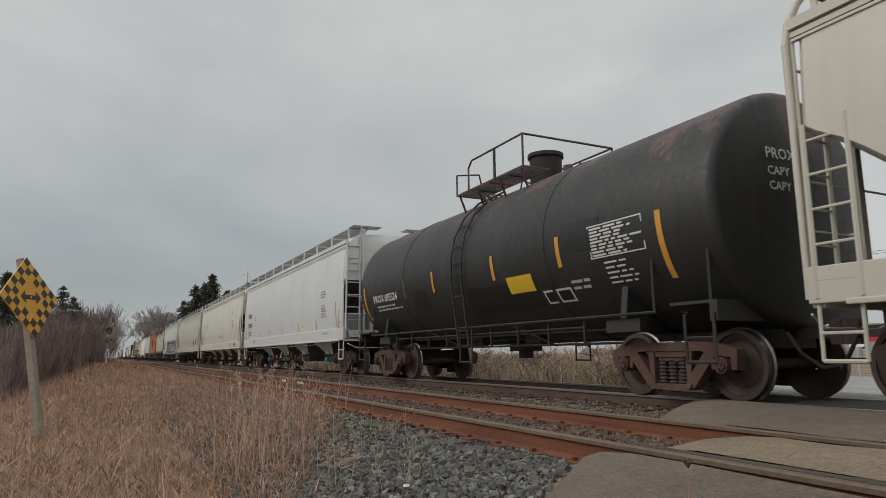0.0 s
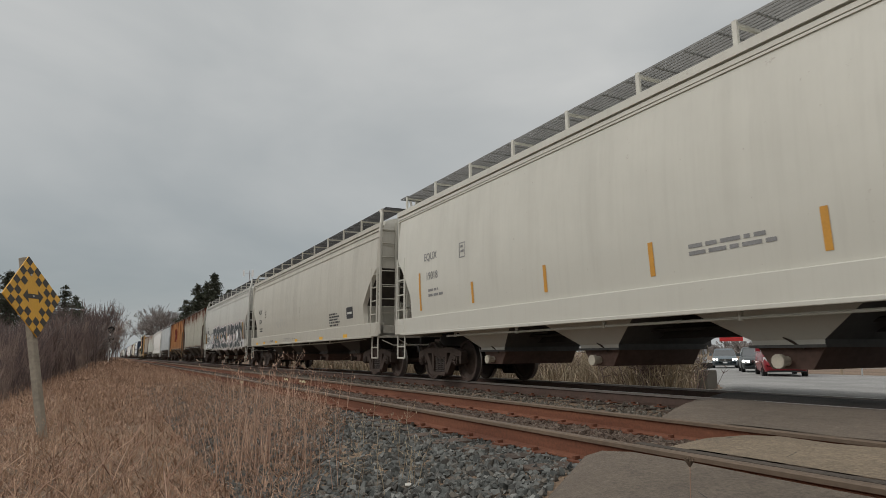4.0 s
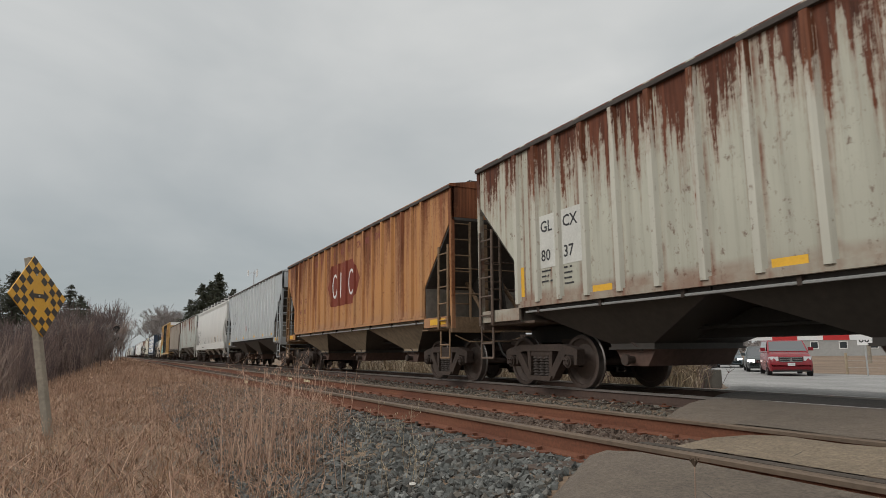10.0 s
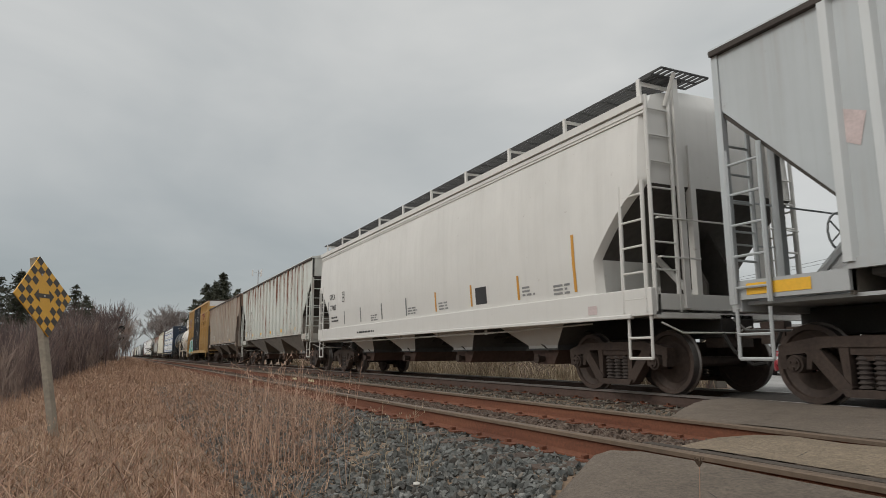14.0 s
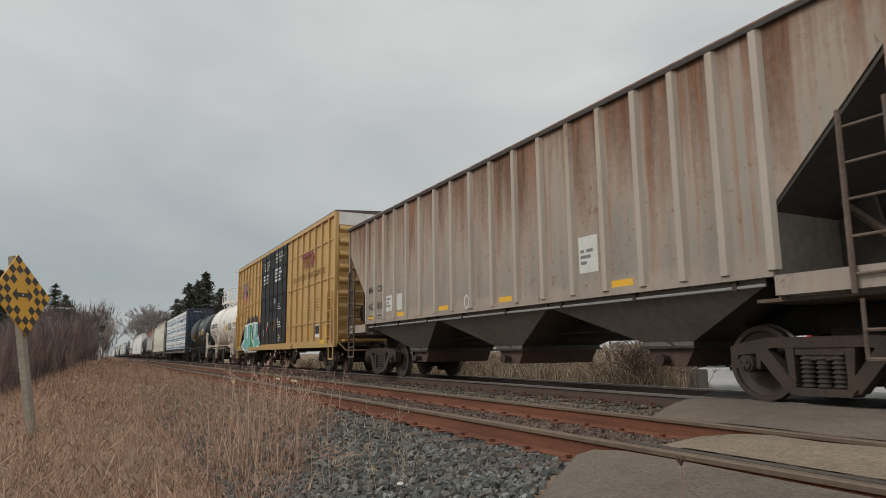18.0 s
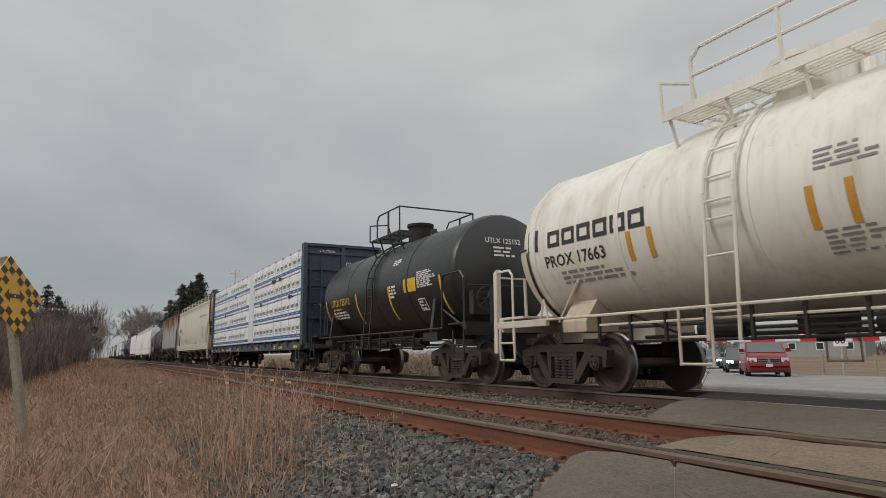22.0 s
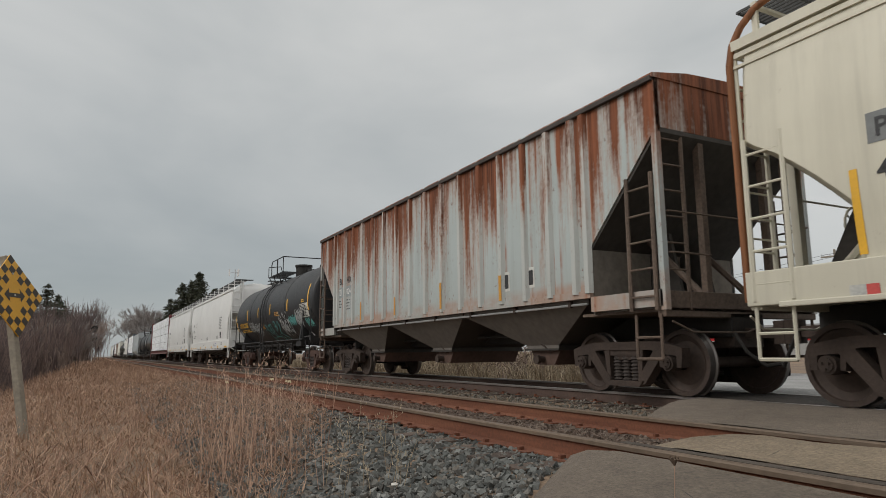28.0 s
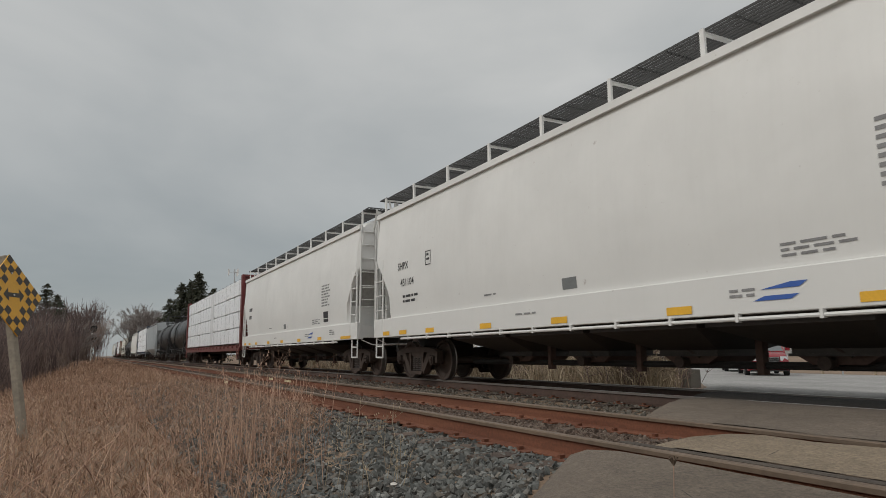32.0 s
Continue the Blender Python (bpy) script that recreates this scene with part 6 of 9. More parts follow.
def tank_car(name, L, paint, label, R=1.48, zc=2.5, frame_mat=None, dome_x=0.0, jacket=False, cast=CAST, near=True, deck=2.4, rails=None, head=0.5, inset=0.1, deck_at=0.0, ladder_dx=-0.95, front_add=0.0, shield=None, manway=0.42):
    """Tank car: shell with dished heads, manway platform with railings, ladders, stub sills and hand rails."""
    car = thing(name, label, "tank car", "cars of the freight train")
    fm = frame_mat or paint
    rm = rails or fm
    e = L / 2 - 0.62
    xs = e - inset
    n = 40
    prof = [(-xs + head * 0.6 * (k / 6) ** 2, max(0.02, R * 0.92 * k / 6)) for k in range(7)]
    prof += [(-xs + head * (0.6 + 0.4 * (1 - math.cos(a))), R * (0.92 + 0.08 * math.sin(a))) for a in (0.5, 1.0, 1.57)]
    if shield:
        prof = [(-xs + head * (1 - math.cos(k * math.pi / 22)), max(0.02, R * math.sin(k * math.pi / 22))) for k in range(1, 10)] + [(-xs + head * 0.97, R * 0.999)]
    if jacket:
        prof += [(-xs + head + 0.02, R + 0.025), (-xs + head + 0.14, R + 0.025), (-xs + head + 0.16, R)]
    seams = [-xs + head + (2 * xs - 2 * head) * k / 4 for k in range(1, 4)]
    for s in seams:
        prof += [(s - 0.05, R), (s - 0.045, R + 0.012), (s + 0.045, R + 0.012), (s + 0.05, R)]
    prof += [(-a, b) for a, b in prof[:13 if jacket else 10]][::-1]
    prof = [(x + (front_add if x > xs * 0.55 else 0.0), r) for x, r in prof]
    g = Geo().rings([[(x, r * math.cos(2 * math.pi * i / n), zc + r * math.sin(2 * math.pi * i / n)) for i in range(n)] for x, r in prof])
    part("shell", g, paint, car, smooth=32)
    if shield:
        for s in (-1, 1):
            rings, rim = [], []
            for k in range(0, 12):
                t = k * math.pi / 22
                x = s * (xs - head * (1 - math.cos(t)) + 0.05) if t else s * (xs + 0.05)
                r = max(0.02, (R + 0.05) * math.sin(t))
                rings.append([(x, r * math.cos(a), zc + r * math.sin(a)) for a in [math.pi + math.pi * i / 20 + (0.04 if i == 0 else 0) for i in range(21)]])
            h, wide = Geo(), 21
            h.add([p for ring in rings for p in ring], [(j * wide + i, j * wide + i + 1, (j + 1) * wide + i + 1, (j + 1) * wide + i) for j in range(11) for i in range(20)])
            sh = part("head_shield", h, shield, car, "grimy half shield over the tank head", smooth=40)
            rim = [ring[0] for ring in rings[::-1]] + [ring[-1] for ring in rings]
            part("shield_rim", Geo().path(rim, 0.022, 6), BAY_RUST, sh)
    for s in (-1, 1):
        g = Geo()
        g.box(*sorted((s * e, s * (e - 2.6))), -0.3, 0.3, 0.80, 1.14)
        g.box(*sorted((s * e, s * (e - 0.12))), -1.5, 1.5, 1.0, 1.22)
        g.box(*sorted((s * e, s * (e - 0.75))), -1.5, 1.5, 1.22, 1.26)
        part("end_platform", g, fm, car)
        for y in (-1, 1):
            if shield:
                part("saddle", Geo().prism_x([(y * 0.3, 0.95), (y * 1.2, 0.95), (y * 1.2, 1.12), (y * 0.95, zc - R * 0.72), (y * 0.3, zc - R * 0.97)], s * (e - 1.75) - 0.3, s * (e - 1.75) + 0.3), shield, car)
                part("platform_edge", Geo().box(*sorted((s * (e - 1.42), s * (e + 0.06))), *sorted((y * 1.44, y * 1.52)), 1.06, 1.18), fm, car, bevel=0.008)
                part("corner_post", Geo().prism([(s * (e + 0.05), 0.62), (s * (e + 0.17), 0.62), (s * (e + 0.15), 2.1), (s * (e + 0.04), 2.16)], *sorted((y * 1.42, y * 1.52))), fm, car, bevel=0.008)
                grab(car, [(s * (e + 0.1), y * 1.48, 2.1), (s * (e - 0.32), y * 1.48, 2.1), (s * (e - 0.42), y * 1.48, 2.0), (s * (e - 0.42), y * 1.48, 0.75)], rm, 0.022, "hand_rail")
                part("placard_stand", Geo().tube((s * (e - 1.42), y * 1.46, 1.15), (s * (e - 1.3), y * 1.46, 1.5), 0.02).tube((s * (e - 1.2), y * 1.46, 1.15), (s * (e - 1.3), y * 1.46, 1.5), 0.02), fm, car)
            else:
                sad = Geo().prism_x([(y * 0.3, 0.95), (y * 1.32, 0.95), (y * 1.40, 1.12), (y * 1.30, zc - R * 0.42), (y * 0.9, zc - R * 0.80), (y * 0.3, zc - R * 0.99)], s * (e - 1.75) - 0.06, s * (e - 1.75) + 0.06)
                sad.box(s * (e - 1.75) - 0.35, s * (e - 1.75) + 0.35, *sorted((y * 1.30, y * 1.42)), 0.92, 1.10)
                part("saddle", sad, fm, car)
                grab(car, [(s * (e - 0.1), y * 1.48, 1.2), (s * (e - 0.1), y * 1.48, 2.15), (s * (e - 0.25), y * 1.48, 2.3), (s * (e - 0.95), y * 1.48, 2.3), (s * (e - 1.05), y * 1.48, 2.2), (s * (e - 1.05), y * 1.48, 1.15)], rm, 0.022, "hand_rail")
            st = Geo().path([(s * (e - 0.05), y * 1.52, 1.1), (s * (e - 0.05), y * 1.52, 0.5), (s * (e - 0.5), y * 1.52, 0.5), (s * (e - 0.5), y * 1.52, 1.1)], 0.022)
            st.tube((s * (e - 0.05), y * 1.52, 0.8), (s * (e - 0.5), y * 1.52, 0.8), 0.018)
            part("sill_step", st, rm, car)
            part("shell_brace", Geo().tube((s * (e - 1.0), y * 0.9, 1.15), (s * (e - 1.9), y * 1.2, zc - R * 0.5), 0.03), fm, car)
        grab(car, [(s * (e + 0.02), -1.45, 2.0), (s * (e + 0.02), 1.45, 2.0)], rm, 0.018, "end_rail")
        part("end_rail_post", Geo().tube((s * (e + 0.0), -0.9, 1.2), (s * (e + 0.02), -0.9, 2.0), 0.03).tube((s * e, 0.9, 1.2), (s * (e + 0.02), 0.9, 2.0), 0.03), rm, car)
    for y in (-1, 1):
        rb = Geo().tube((-e + 1.0, y * 1.5, 1.16), (e - 1.0, y * 1.5, 1.16), 0.022)
        rb.tube((-e + 2.6, y * 1.42, 1.02), (e - 2.6, y * 1.42, 1.02), 0.018)
        part("side_rail", rb, rm, car)
        for k in (-1, 1):
            x = dome_x + k * 0.9
            br = Geo().tube((x - 0.25, y * 1.5, 0.45), (x - 0.25, y * 1.5, 1.15), 0.02).tube((x + 0.25, y * 1.5, 0.45), (x + 0.25, y * 1.5, 1.15), 0.02).tube((x - 0.25, y * 1.5, 0.47), (x + 0.25, y * 1.5, 0.47), 0.018).tube((x - 0.25, y * 1.5, 0.8), (x + 0.25, y * 1.5, 0.8), 0.018)
            if k == -1:
                part("step_stirrup", br, rm, car)
        lad = None
        stiles = []
        for dx in (-0.22, 0.22):
            x = dome_x + ladder_dx + dx
            pts = [(x, y * 1.52, 0.75), (x, y * (R + 0.07), zc - 0.35), (x, y * (R + 0.07), zc + 0.1)]
            pts += [(x, y * (R + 0.07) * math.cos(a), zc + (R + 0.07) * math.sin(a)) for a in (0.35, 0.65, 0.95, 1.2)]
            if lad is None:
                lad = part("shell_ladder", Geo().path(pts, 0.024), rm, car)
            else:
                part("ladder_stile", Geo().path(pts, 0.024), rm, lad)
            stiles.append(pts)
        for i in range(6):
            for k in (0.25, 0.75) if i < 2 else (0.5,):
                part("rung", Geo().tube(Vector(stiles[0][i]).lerp(Vector(stiles[0][i + 1]), k), Vector(stiles[1][i]).lerp(Vector(stiles[1][i + 1]), k), 0.015, 6), rm, lad)
    zt = zc + R
    zd = zt + 0.06
    d = deck / 2
    man_x, dome_x = dome_x, dome_x + deck_at
    rr, rise = (0.52, 0.42) if jacket else (0.34, manway)
    if jacket:
        for y in (-1, 1):
            part("deck_fascia", Geo().box(dome_x - d, dome_x + d, *sorted((y * 1.12, y * 1.15)), zd - 0.09, zd + 0.045), fm, car)
    part("manway", Geo().tube((man_x, 0, zt - 0.2), (man_x, 0, zt + rise), rr, 22).tube((man_x, 0, zt + rise), (man_x, 0, zt + rise + 0.08), rr + 0.04, 22), paint if jacket else DARK, car, smooth=35)
    part("valve_cap", Geo().tube((man_x + 0.62, 0.1, zt - 0.1), (man_x + 0.62, 0.1, zt + 0.28), 0.1, 10), paint, car)
    for y in (-1, 1):
        part("platform_deck", grating(dome_x - d, dome_x + d, *sorted((y * 0.5, y * 1.12)), zd, 8, 0.04), fm, car)
        pb = Geo()
        for x in (-d + 0.1, -d / 3, d / 3, d - 0.1):
            pb.tube((dome_x + x, y * 1.1, zd), (dome_x + x, y * 0.95, zc + math.sqrt(max(0.01, R * R - 0.95 ** 2))), 0.025)
        part("platform_bracket", pb, fm, car)
        a, b, yy = dome_x - d, dome_x + d, y * 1.12
        tall = 0.76 if jacket else 0.67
        thick = 0.028 if jacket else 0.022
        rl = part("platform_railing", Geo().path([(a + 0.55, yy, zd), (a + 0.55, yy, zd + tall - 0.14), (a + 0.7, yy, zd + tall), (b, yy, zd + tall), (b, yy, zd)], thick), rm, car)
        if jacket:
            part("mid_rail", Geo().tube((a + 0.55, yy, zd + 0.4), (b, yy, zd + 0.4), 0.024), rm, rl)
        part("railing_post", Geo().tube((dome_x + 0.3, yy, zd), (dome_x + 0.3, yy, zd + tall), 0.03), rm, rl)
        part("entry_hoop", Geo().path([(a, yy, zd), (a, yy, zd + 0.5), (a + 0.12, y * 0.6, zd + 0.55), (a + 0.12, y * 0.45, zd)], 0.024 if jacket else 0.02), rm, rl)
    part("platform_end", grating(dome_x - d, dome_x - d + 0.45, -0.5, 0.5, zd, 6, 0.04), fm, car)
    part("end_railing", Geo().path([(dome_x + d, -1.12, zd + tall), (dome_x + d, 1.12, zd + tall)], 0.024), rm, car)
    if jacket:
        part("end_railing", Geo().path([(dome_x + d, -1.12, zd + 0.4), (dome_x + d, 1.12, zd + 0.4)], 0.022), rm, car)
    part("bottom_outlet", Geo().tube((0, 0, zc - R - 0.35), (0, 0, zc - R + 0.1), 0.16, 12).box(-0.25, 0.25, -0.25, 0.25, zc - R - 0.2, zc - R + 0.05), DARK, car)
    for y, z in ((-0.75, 1.0), (-0.75, 0.78)):
        part("brake_rod", Geo().tube((-e + 2.3, y, z), (e - 2.3, y, z), 0.022, 6), DARK, car)
    for i in range(9):
        x = -e + 2.6 + i * (2 * e - 5.2) / 8
        part("pipe_hanger", Geo().box(x - 0.02, x + 0.02, -1.44, -1.40, 0.76, 1.16), DARK, car)
    for x in (-1.9, 1.6):
        part("pipe_brace", Geo().tube((x, -1.42, 1.14), (x + 0.55, -0.76, 0.76), 0.02, 6), DARK, car)
    under = Geo().tube((-e + 2.4, -0.3, 0.85), (e - 2.4, -0.3, 0.85), 0.03)
    part("brake_pipe", under, DARK, car)
    part("brake_gear", Geo().tube((-1.5, -0.5, 0.92), (-0.8, -0.5, 0.92), 0.12, 12).tube((-0.8, -0.5, 0.92), (0.9, -0.5, 0.92), 0.02, 6).tube((0.9, -0.5, 0.92), (1.4, -0.5, 0.92), 0.13, 12), DARK, car)
    if not shield:
        brake_wheel(car, e - 0.2, -0.85, 1.75, rm, 1)
    couplers(car, L)
    for s in (-1, 1):
        truck(car, s * (L / 2 - 1.85), cast, near)
    return car


def box_car(name, L, paint, door_mat, label, roof_mat):
    """High boxcar: posts outside the side sheets, two plug doors, ribbed ends and a white band above them."""
    car = thing(name, label, "boxcar", "cars of the freight train")
    e = L / 2 - 0.75
    h, low, top = 1.50, 0.95, 5.17
    part("body", Geo().box(-e, e, -h, h, low, top), paint, car, bevel=0.02)
    part("roof", Geo().prism_x([(-h - 0.06, top), (-h - 0.06, top + 0.05), (0, top + 0.14), (h + 0.06, top + 0.05), (h + 0.06, top)], -e - 0.03, e + 0.03), roof_mat, car)
    doors = (-2.35, 2.13)
    for y in (-1, 1):
        for x in (-7.83, -6.98, -6.22, -5.46, -4.66, -3.87, -3.09, 2.92, 3.73, 4.52, 5.33, 6.12, 6.9, 7.7):
            g = Geo().box(x - 0.05, x + 0.05, *sorted((y * h, y * (h + 0.065))), low + 0.1, top - 0.1)
            part("side_post", g, paint, car)
        for z in (1.70, 3.08, 4.33):
            for a, b in ((-e + 0.05, doors[0] - 0.1), (doors[1] + 0.1, e - 0.05)):
                part("side_stringer", Geo().box(a, b, *sorted((y * h, y * (h + 0.035))), z - 0.03, z + 0.03), paint, car)
        s = Geo().box(-e, e, *sorted((y * (h - 0.02), y * (h + 0.08))), top - 0.12, top + 0.01)
        s.box(-e, e, *sorted((y * (h - 0.05), y * (h + 0.07))), low - 0.12, low + 0.1)
        part("side_chord", s, paint, car)
        t = Geo().box(doors[0] - 2.5, doors[1] + 1.3, *sorted((y * (h + 0.05), y * (h + 0.14))), low - 0.14, low + 0.02)
        part("door_track", t, paint, car)
        for a, b in ((doors[0], -0.14), (-0.10, doors[1])):
            d = part("plug_door", Geo().box(a, b, *sorted((y * (h + 0.004), y * (h + 0.075))), low + 0.12, top - 0.12), door_mat, car, "black plug door with lock rods", bevel=0.015)
            for i in range(7):
                z = low + 0.4 + i * 0.58
                part("door_rib", Geo().box(a + 0.08, b - 0.08, *sorted((y * (h + 0.07), y * (h + 0.10))), z - 0.04, z + 0.04), door_mat, d)
            for x in (a + 0.3, (a + b) / 2, b - 0.3):
                part("lock_rod", Geo().tube((x, y * (h + 0.13), low + 0.1), (x, y * (h + 0.13), top - 0.15), 0.022), door_mat, d)
    for s in (-1, 1):
        band = Geo().box(*sorted((s * (e + 0.001), s * (e + 0.03))), -h, h, top - 0.42, top)
        part("warning_band", band, WHITE_INK, car)
        for i in range(9):
            z = low + 0.3 + i * 0.42
            g = Geo()
            sec = [(s * e, z - 0.13), (s * (e + 0.09), z - 0.03), (s * (e + 0.09), z + 0.03), (s * e, z + 0.13)]
            g.prism(sec, -h + 0.08, h - 0.08)
            part("end_corrugation", g, paint, car)
        for y in (-1, 1):
            part("corner_post", Geo().box(*sorted((s * (e - 0.12), s * (e + 0.05))), *sorted((y * (h - 0.05), y * (h + 0.07))), low - 0.1, top), paint, car)
            ladder(car, (s * (e - 0.12), y * (h + 0.11), low), (s * (e - 0.12), y * (h + 0.11), 2.6), (-s, 0, 0), 0.45, 4, paint, "side_ladder")
            ladder(car, (s * (e + 0.14), y * (h - 0.02), low), (s * (e + 0.14), y * (h - 0.02), 2.6), (0, -y, 0), 0.45, 4, paint, "end_ladder")
            st = Geo().path([(s * (e - 0.1), y * 1.55, 0.95), (s * (e - 0.1), y * 1.55, 0.45), (s * (e - 0.55), y * 1.55, 0.45), (s * (e - 0.55), y * 1.55, 0.95)], 0.025)
            part("sill_step", st, paint, car)
        g = Geo().box(*sorted((s * e, s * (e + 0.45))), -1.35, 1.35, 1.0, 1.06)
        part("end_platform", g, paint, car)
        part("uncoupling_lever", Geo().path([(s * (e + 0.35), -1.5, 0.95), (s * (e + 0.45), -1.3, 0.72), (s * (e + 0.5), 0, 0.72)], 0.018), paint, car)
    brake_wheel(car, e + 0.35, -0.5, 1.95, DARK, 1)
    part("centre_sill", Geo().box(-L / 2 + 0.7, L / 2 - 0.7, -0.25, 0.25, 0.72, 1.0), DARK, car)
    part("under_frame", Geo().box(-e + 0.1, e - 0.1, -1.3, 1.3, 0.86, 0.95).tube((-4, -1.2, 0.7), (4, -1.2, 0.7), 0.03).box(-1.6, -0.6, -1.2, -0.8, 0.55, 0.9), DARK, car)
    couplers(car, L)
    for s in (-1, 1):
        truck(car, s * (L / 2 - 2.7), CAST)
    return car


TORN = plain("torn_wrap_shadow", (0.06, 0.05, 0.042), 0.8, vary=0.5, scale=8)


def centre_beam(name, L, steel, wrap, label, marked=True, end_mat=None, near=True, tiers=4, z_top=4.5):
    """Bulkhead flatcar with a centre beam, loaded with wrapped lumber."""
    car = thing(name, label, "flatcar", "cars of the freight train")
    e = L / 2 - 0.62
    z0 = 1.17
    deck = Geo().box(-e, e, -1.25, 1.25, 0.95, 1.15)
    for i in range(int(2 * e / 1.2)):
        x = -e + 0.8 + i * 1.2
        deck.box(x - 0.12, x + 0.12, -1.45, 1.45, 0.98, 1.16)
    part("deck", deck, steel, car)
    for y in (-1, 1):
        part("side_sill", Geo().box(-e, e, *sorted((y * 1.42, y * 1.52)), 0.82, 1.08), steel, car, bevel=0.01)
        for i in range(int(2 * e / 1.25)):
            x = -e + 0.8 + i * 1.25
            part("strap_winch", Geo().box(x - 0.1, x + 0.1, *sorted((y * 1.52, y * 1.60)), 0.98, 1.12), steel, car)
    part("centre_girder", Geo().box(-e, e, -0.1, 0.1, 1.15, 4.5).box(-e, e, -0.3, 0.3, 4.45, 4.58), steel, car)
    part("centre_sill", Geo().box(-L / 2 + 0.7, L / 2 - 0.7, -0.25, 0.25, 0.72, 1.0), DARK, car)
    for s in (-1, 1):
        b = part("bulkhead", Geo().box(*sorted((s * (e + 0.06), s * e)), -1.5, 1.5, 1.0, 4.62), end_mat or steel, car)
        for y in (-1.46, 1.46, 0.0):
            part("bulkhead_post", Geo().prism([(s * (e - 0.03), 1.0), (s * (e + (0.30 if y else 0.16)), 1.0), (s * (e + (0.27 if y else 0.16)), 4.58), (s * (e - 0.03), 4.65)], y - 0.07, y + 0.07), end_mat or steel, b)
        for i in range(6):
            z = 1.35 + i * 0.6
            part("bulkhead_rib", Geo().box(*sorted((s * (e + 0.06), s * (e + 0.15))), -1.4, 1.4, z - 0.05, z + 0.05), end_mat or steel, b)
        part("bulkhead_cap", Geo().box(*sorted((s * (e - 0.06), s * (e + 0.18))), -1.5, 1.5, 4.58, 4.68), end_mat or steel, b)
        ladder(car, (s * (e + 0.2), -1.25, 1.1), (s * (e + 0.2), -1.25, 4.2), (0, 1, 0), 0.42, 9, end_mat or steel, "end_ladder")
        grab(car, [(s * (e + 0.12), -0.75, 1.0), (s * (e + 0.45), -0.75, 1.0), (s * (e + 0.45), -0.75, 2.1), (s * (e + 0.12), -0.75, 2.1)], end_mat or steel, 0.02)
        part("end_sill", Geo().box(*sorted((s * e, s * (e + 0.45))), -1.4, 1.4, 0.86, 1.05), steel, car)
        st = Geo().path([(s * (e - 0.1), -1.53, 0.9), (s * (e - 0.1), -1.53, 0.45), (s * (e - 0.5), -1.53, 0.45), (s * (e - 0.5), -1.53, 0.9)], 0.025)
        part("sill_step", st, steel, car)
    brake_wheel(car, e + 0.3, -0.4, 1.7, DARK, 1)
    couplers(car, L)
    for s in (-1, 1):
        truck(car, s * (L / 2 - 2.3), CAST, near)
    # the load: stacked packs of sawn lumber, each in printed white wrap
    ht = (z_top - z0) / tiers
    groups = [(-e + 0.06, 0.55, 9), (1.6, e - 0.06, 7)]
    rnd = random.Random(len(name) + tiers)
    for y in (-1, 1):
        for a, b, n in groups:
            for k in range(tiers):
                w = (b - a) / 2
                for j in range(2):
                    x0, x1 = a + j * w + 0.01, a + (j + 1) * w - 0.01
                    z = z0 + k * ht
                    wob = rnd.uniform(-0.015, 0.015)
                    yo = 1.445 + wob
                    g = Geo()
                    g.box(x0, x1, *sorted((y * 0.16, y * yo)), z + 0.035, z + ht - 0.012)
                    pk = part("lumber_pack", g, wrap, car, "white-wrapped pack of sawn lumber", bevel=0.02)
                    for q in (x0 + 0.2, x1 - 0.3):
                        part("bearer", Geo().box(q, q + 0.1, *sorted((y * 0.2, y * 1.42)), z, z + 0.035), TIMBER, pk)
                    if y < 0 and marked:
                        band = Decal(side_flat(-yo), 0.004)
                        band.quad(x0, x1, z + ht * 0.14, z + ht * 0.29)
                        band.put("printed_band", BLUE_PRINT, pk, "printed blue band")
                        tx = Decal(side_flat(-yo), 0.004)
                        ink = Decal(side_flat(-yo), 0.0045)
                        mk = Decal(side_flat(-yo), 0.004)
                        u = x0 + rnd.uniform(0.05, 0.2)
                        while u < x1 - 0.72:
                            for q in range(4):
                                tx.quad(u + q * 0.1, u + q * 0.1 + 0.075, z + ht * 0.49, z + ht * 0.64)
                            tx.quad(u, u + 0.4, z + ht * 0.40, z + ht * 0.425)
                            mk.poly([(u + 0.44, z + ht * 0.42), (u + 0.54, z + ht * 0.46), (u + 0.56, z + ht * 0.68), (u + 0.40, z + ht * 0.76), (u + 0.36, z + ht * 0.71), (u + 0.47, z + ht * 0.66)])
                            ink.quad(u + 0.08, u + 0.42, z + ht * 0.20, z + ht * 0.225)
                            u += 0.64
                        tx.put("printed_mark", GREY_PRINT, pk)
                        mk.put("printed_emblem", GOLD_PRINT, pk)
                        ink.put("printed_line", WHITE_INK, pk)
            for i in range(n):
                x = a + (b - a) * (i + 0.5) / n
                if y < 0:
                    s = Geo().box(x - 0.006, x + 0.006, -1.475, -1.47, 1.1, z_top).box(x - 0.006, x + 0.006, -1.475, -0.3, z_top, z_top + 0.01)
                    s.box(x - 0.02, x + 0.02, -1.485, -1.43, z_top - 0.03, z_top + 0.03)
                    part("tie_down", s, GREY_INK, car)
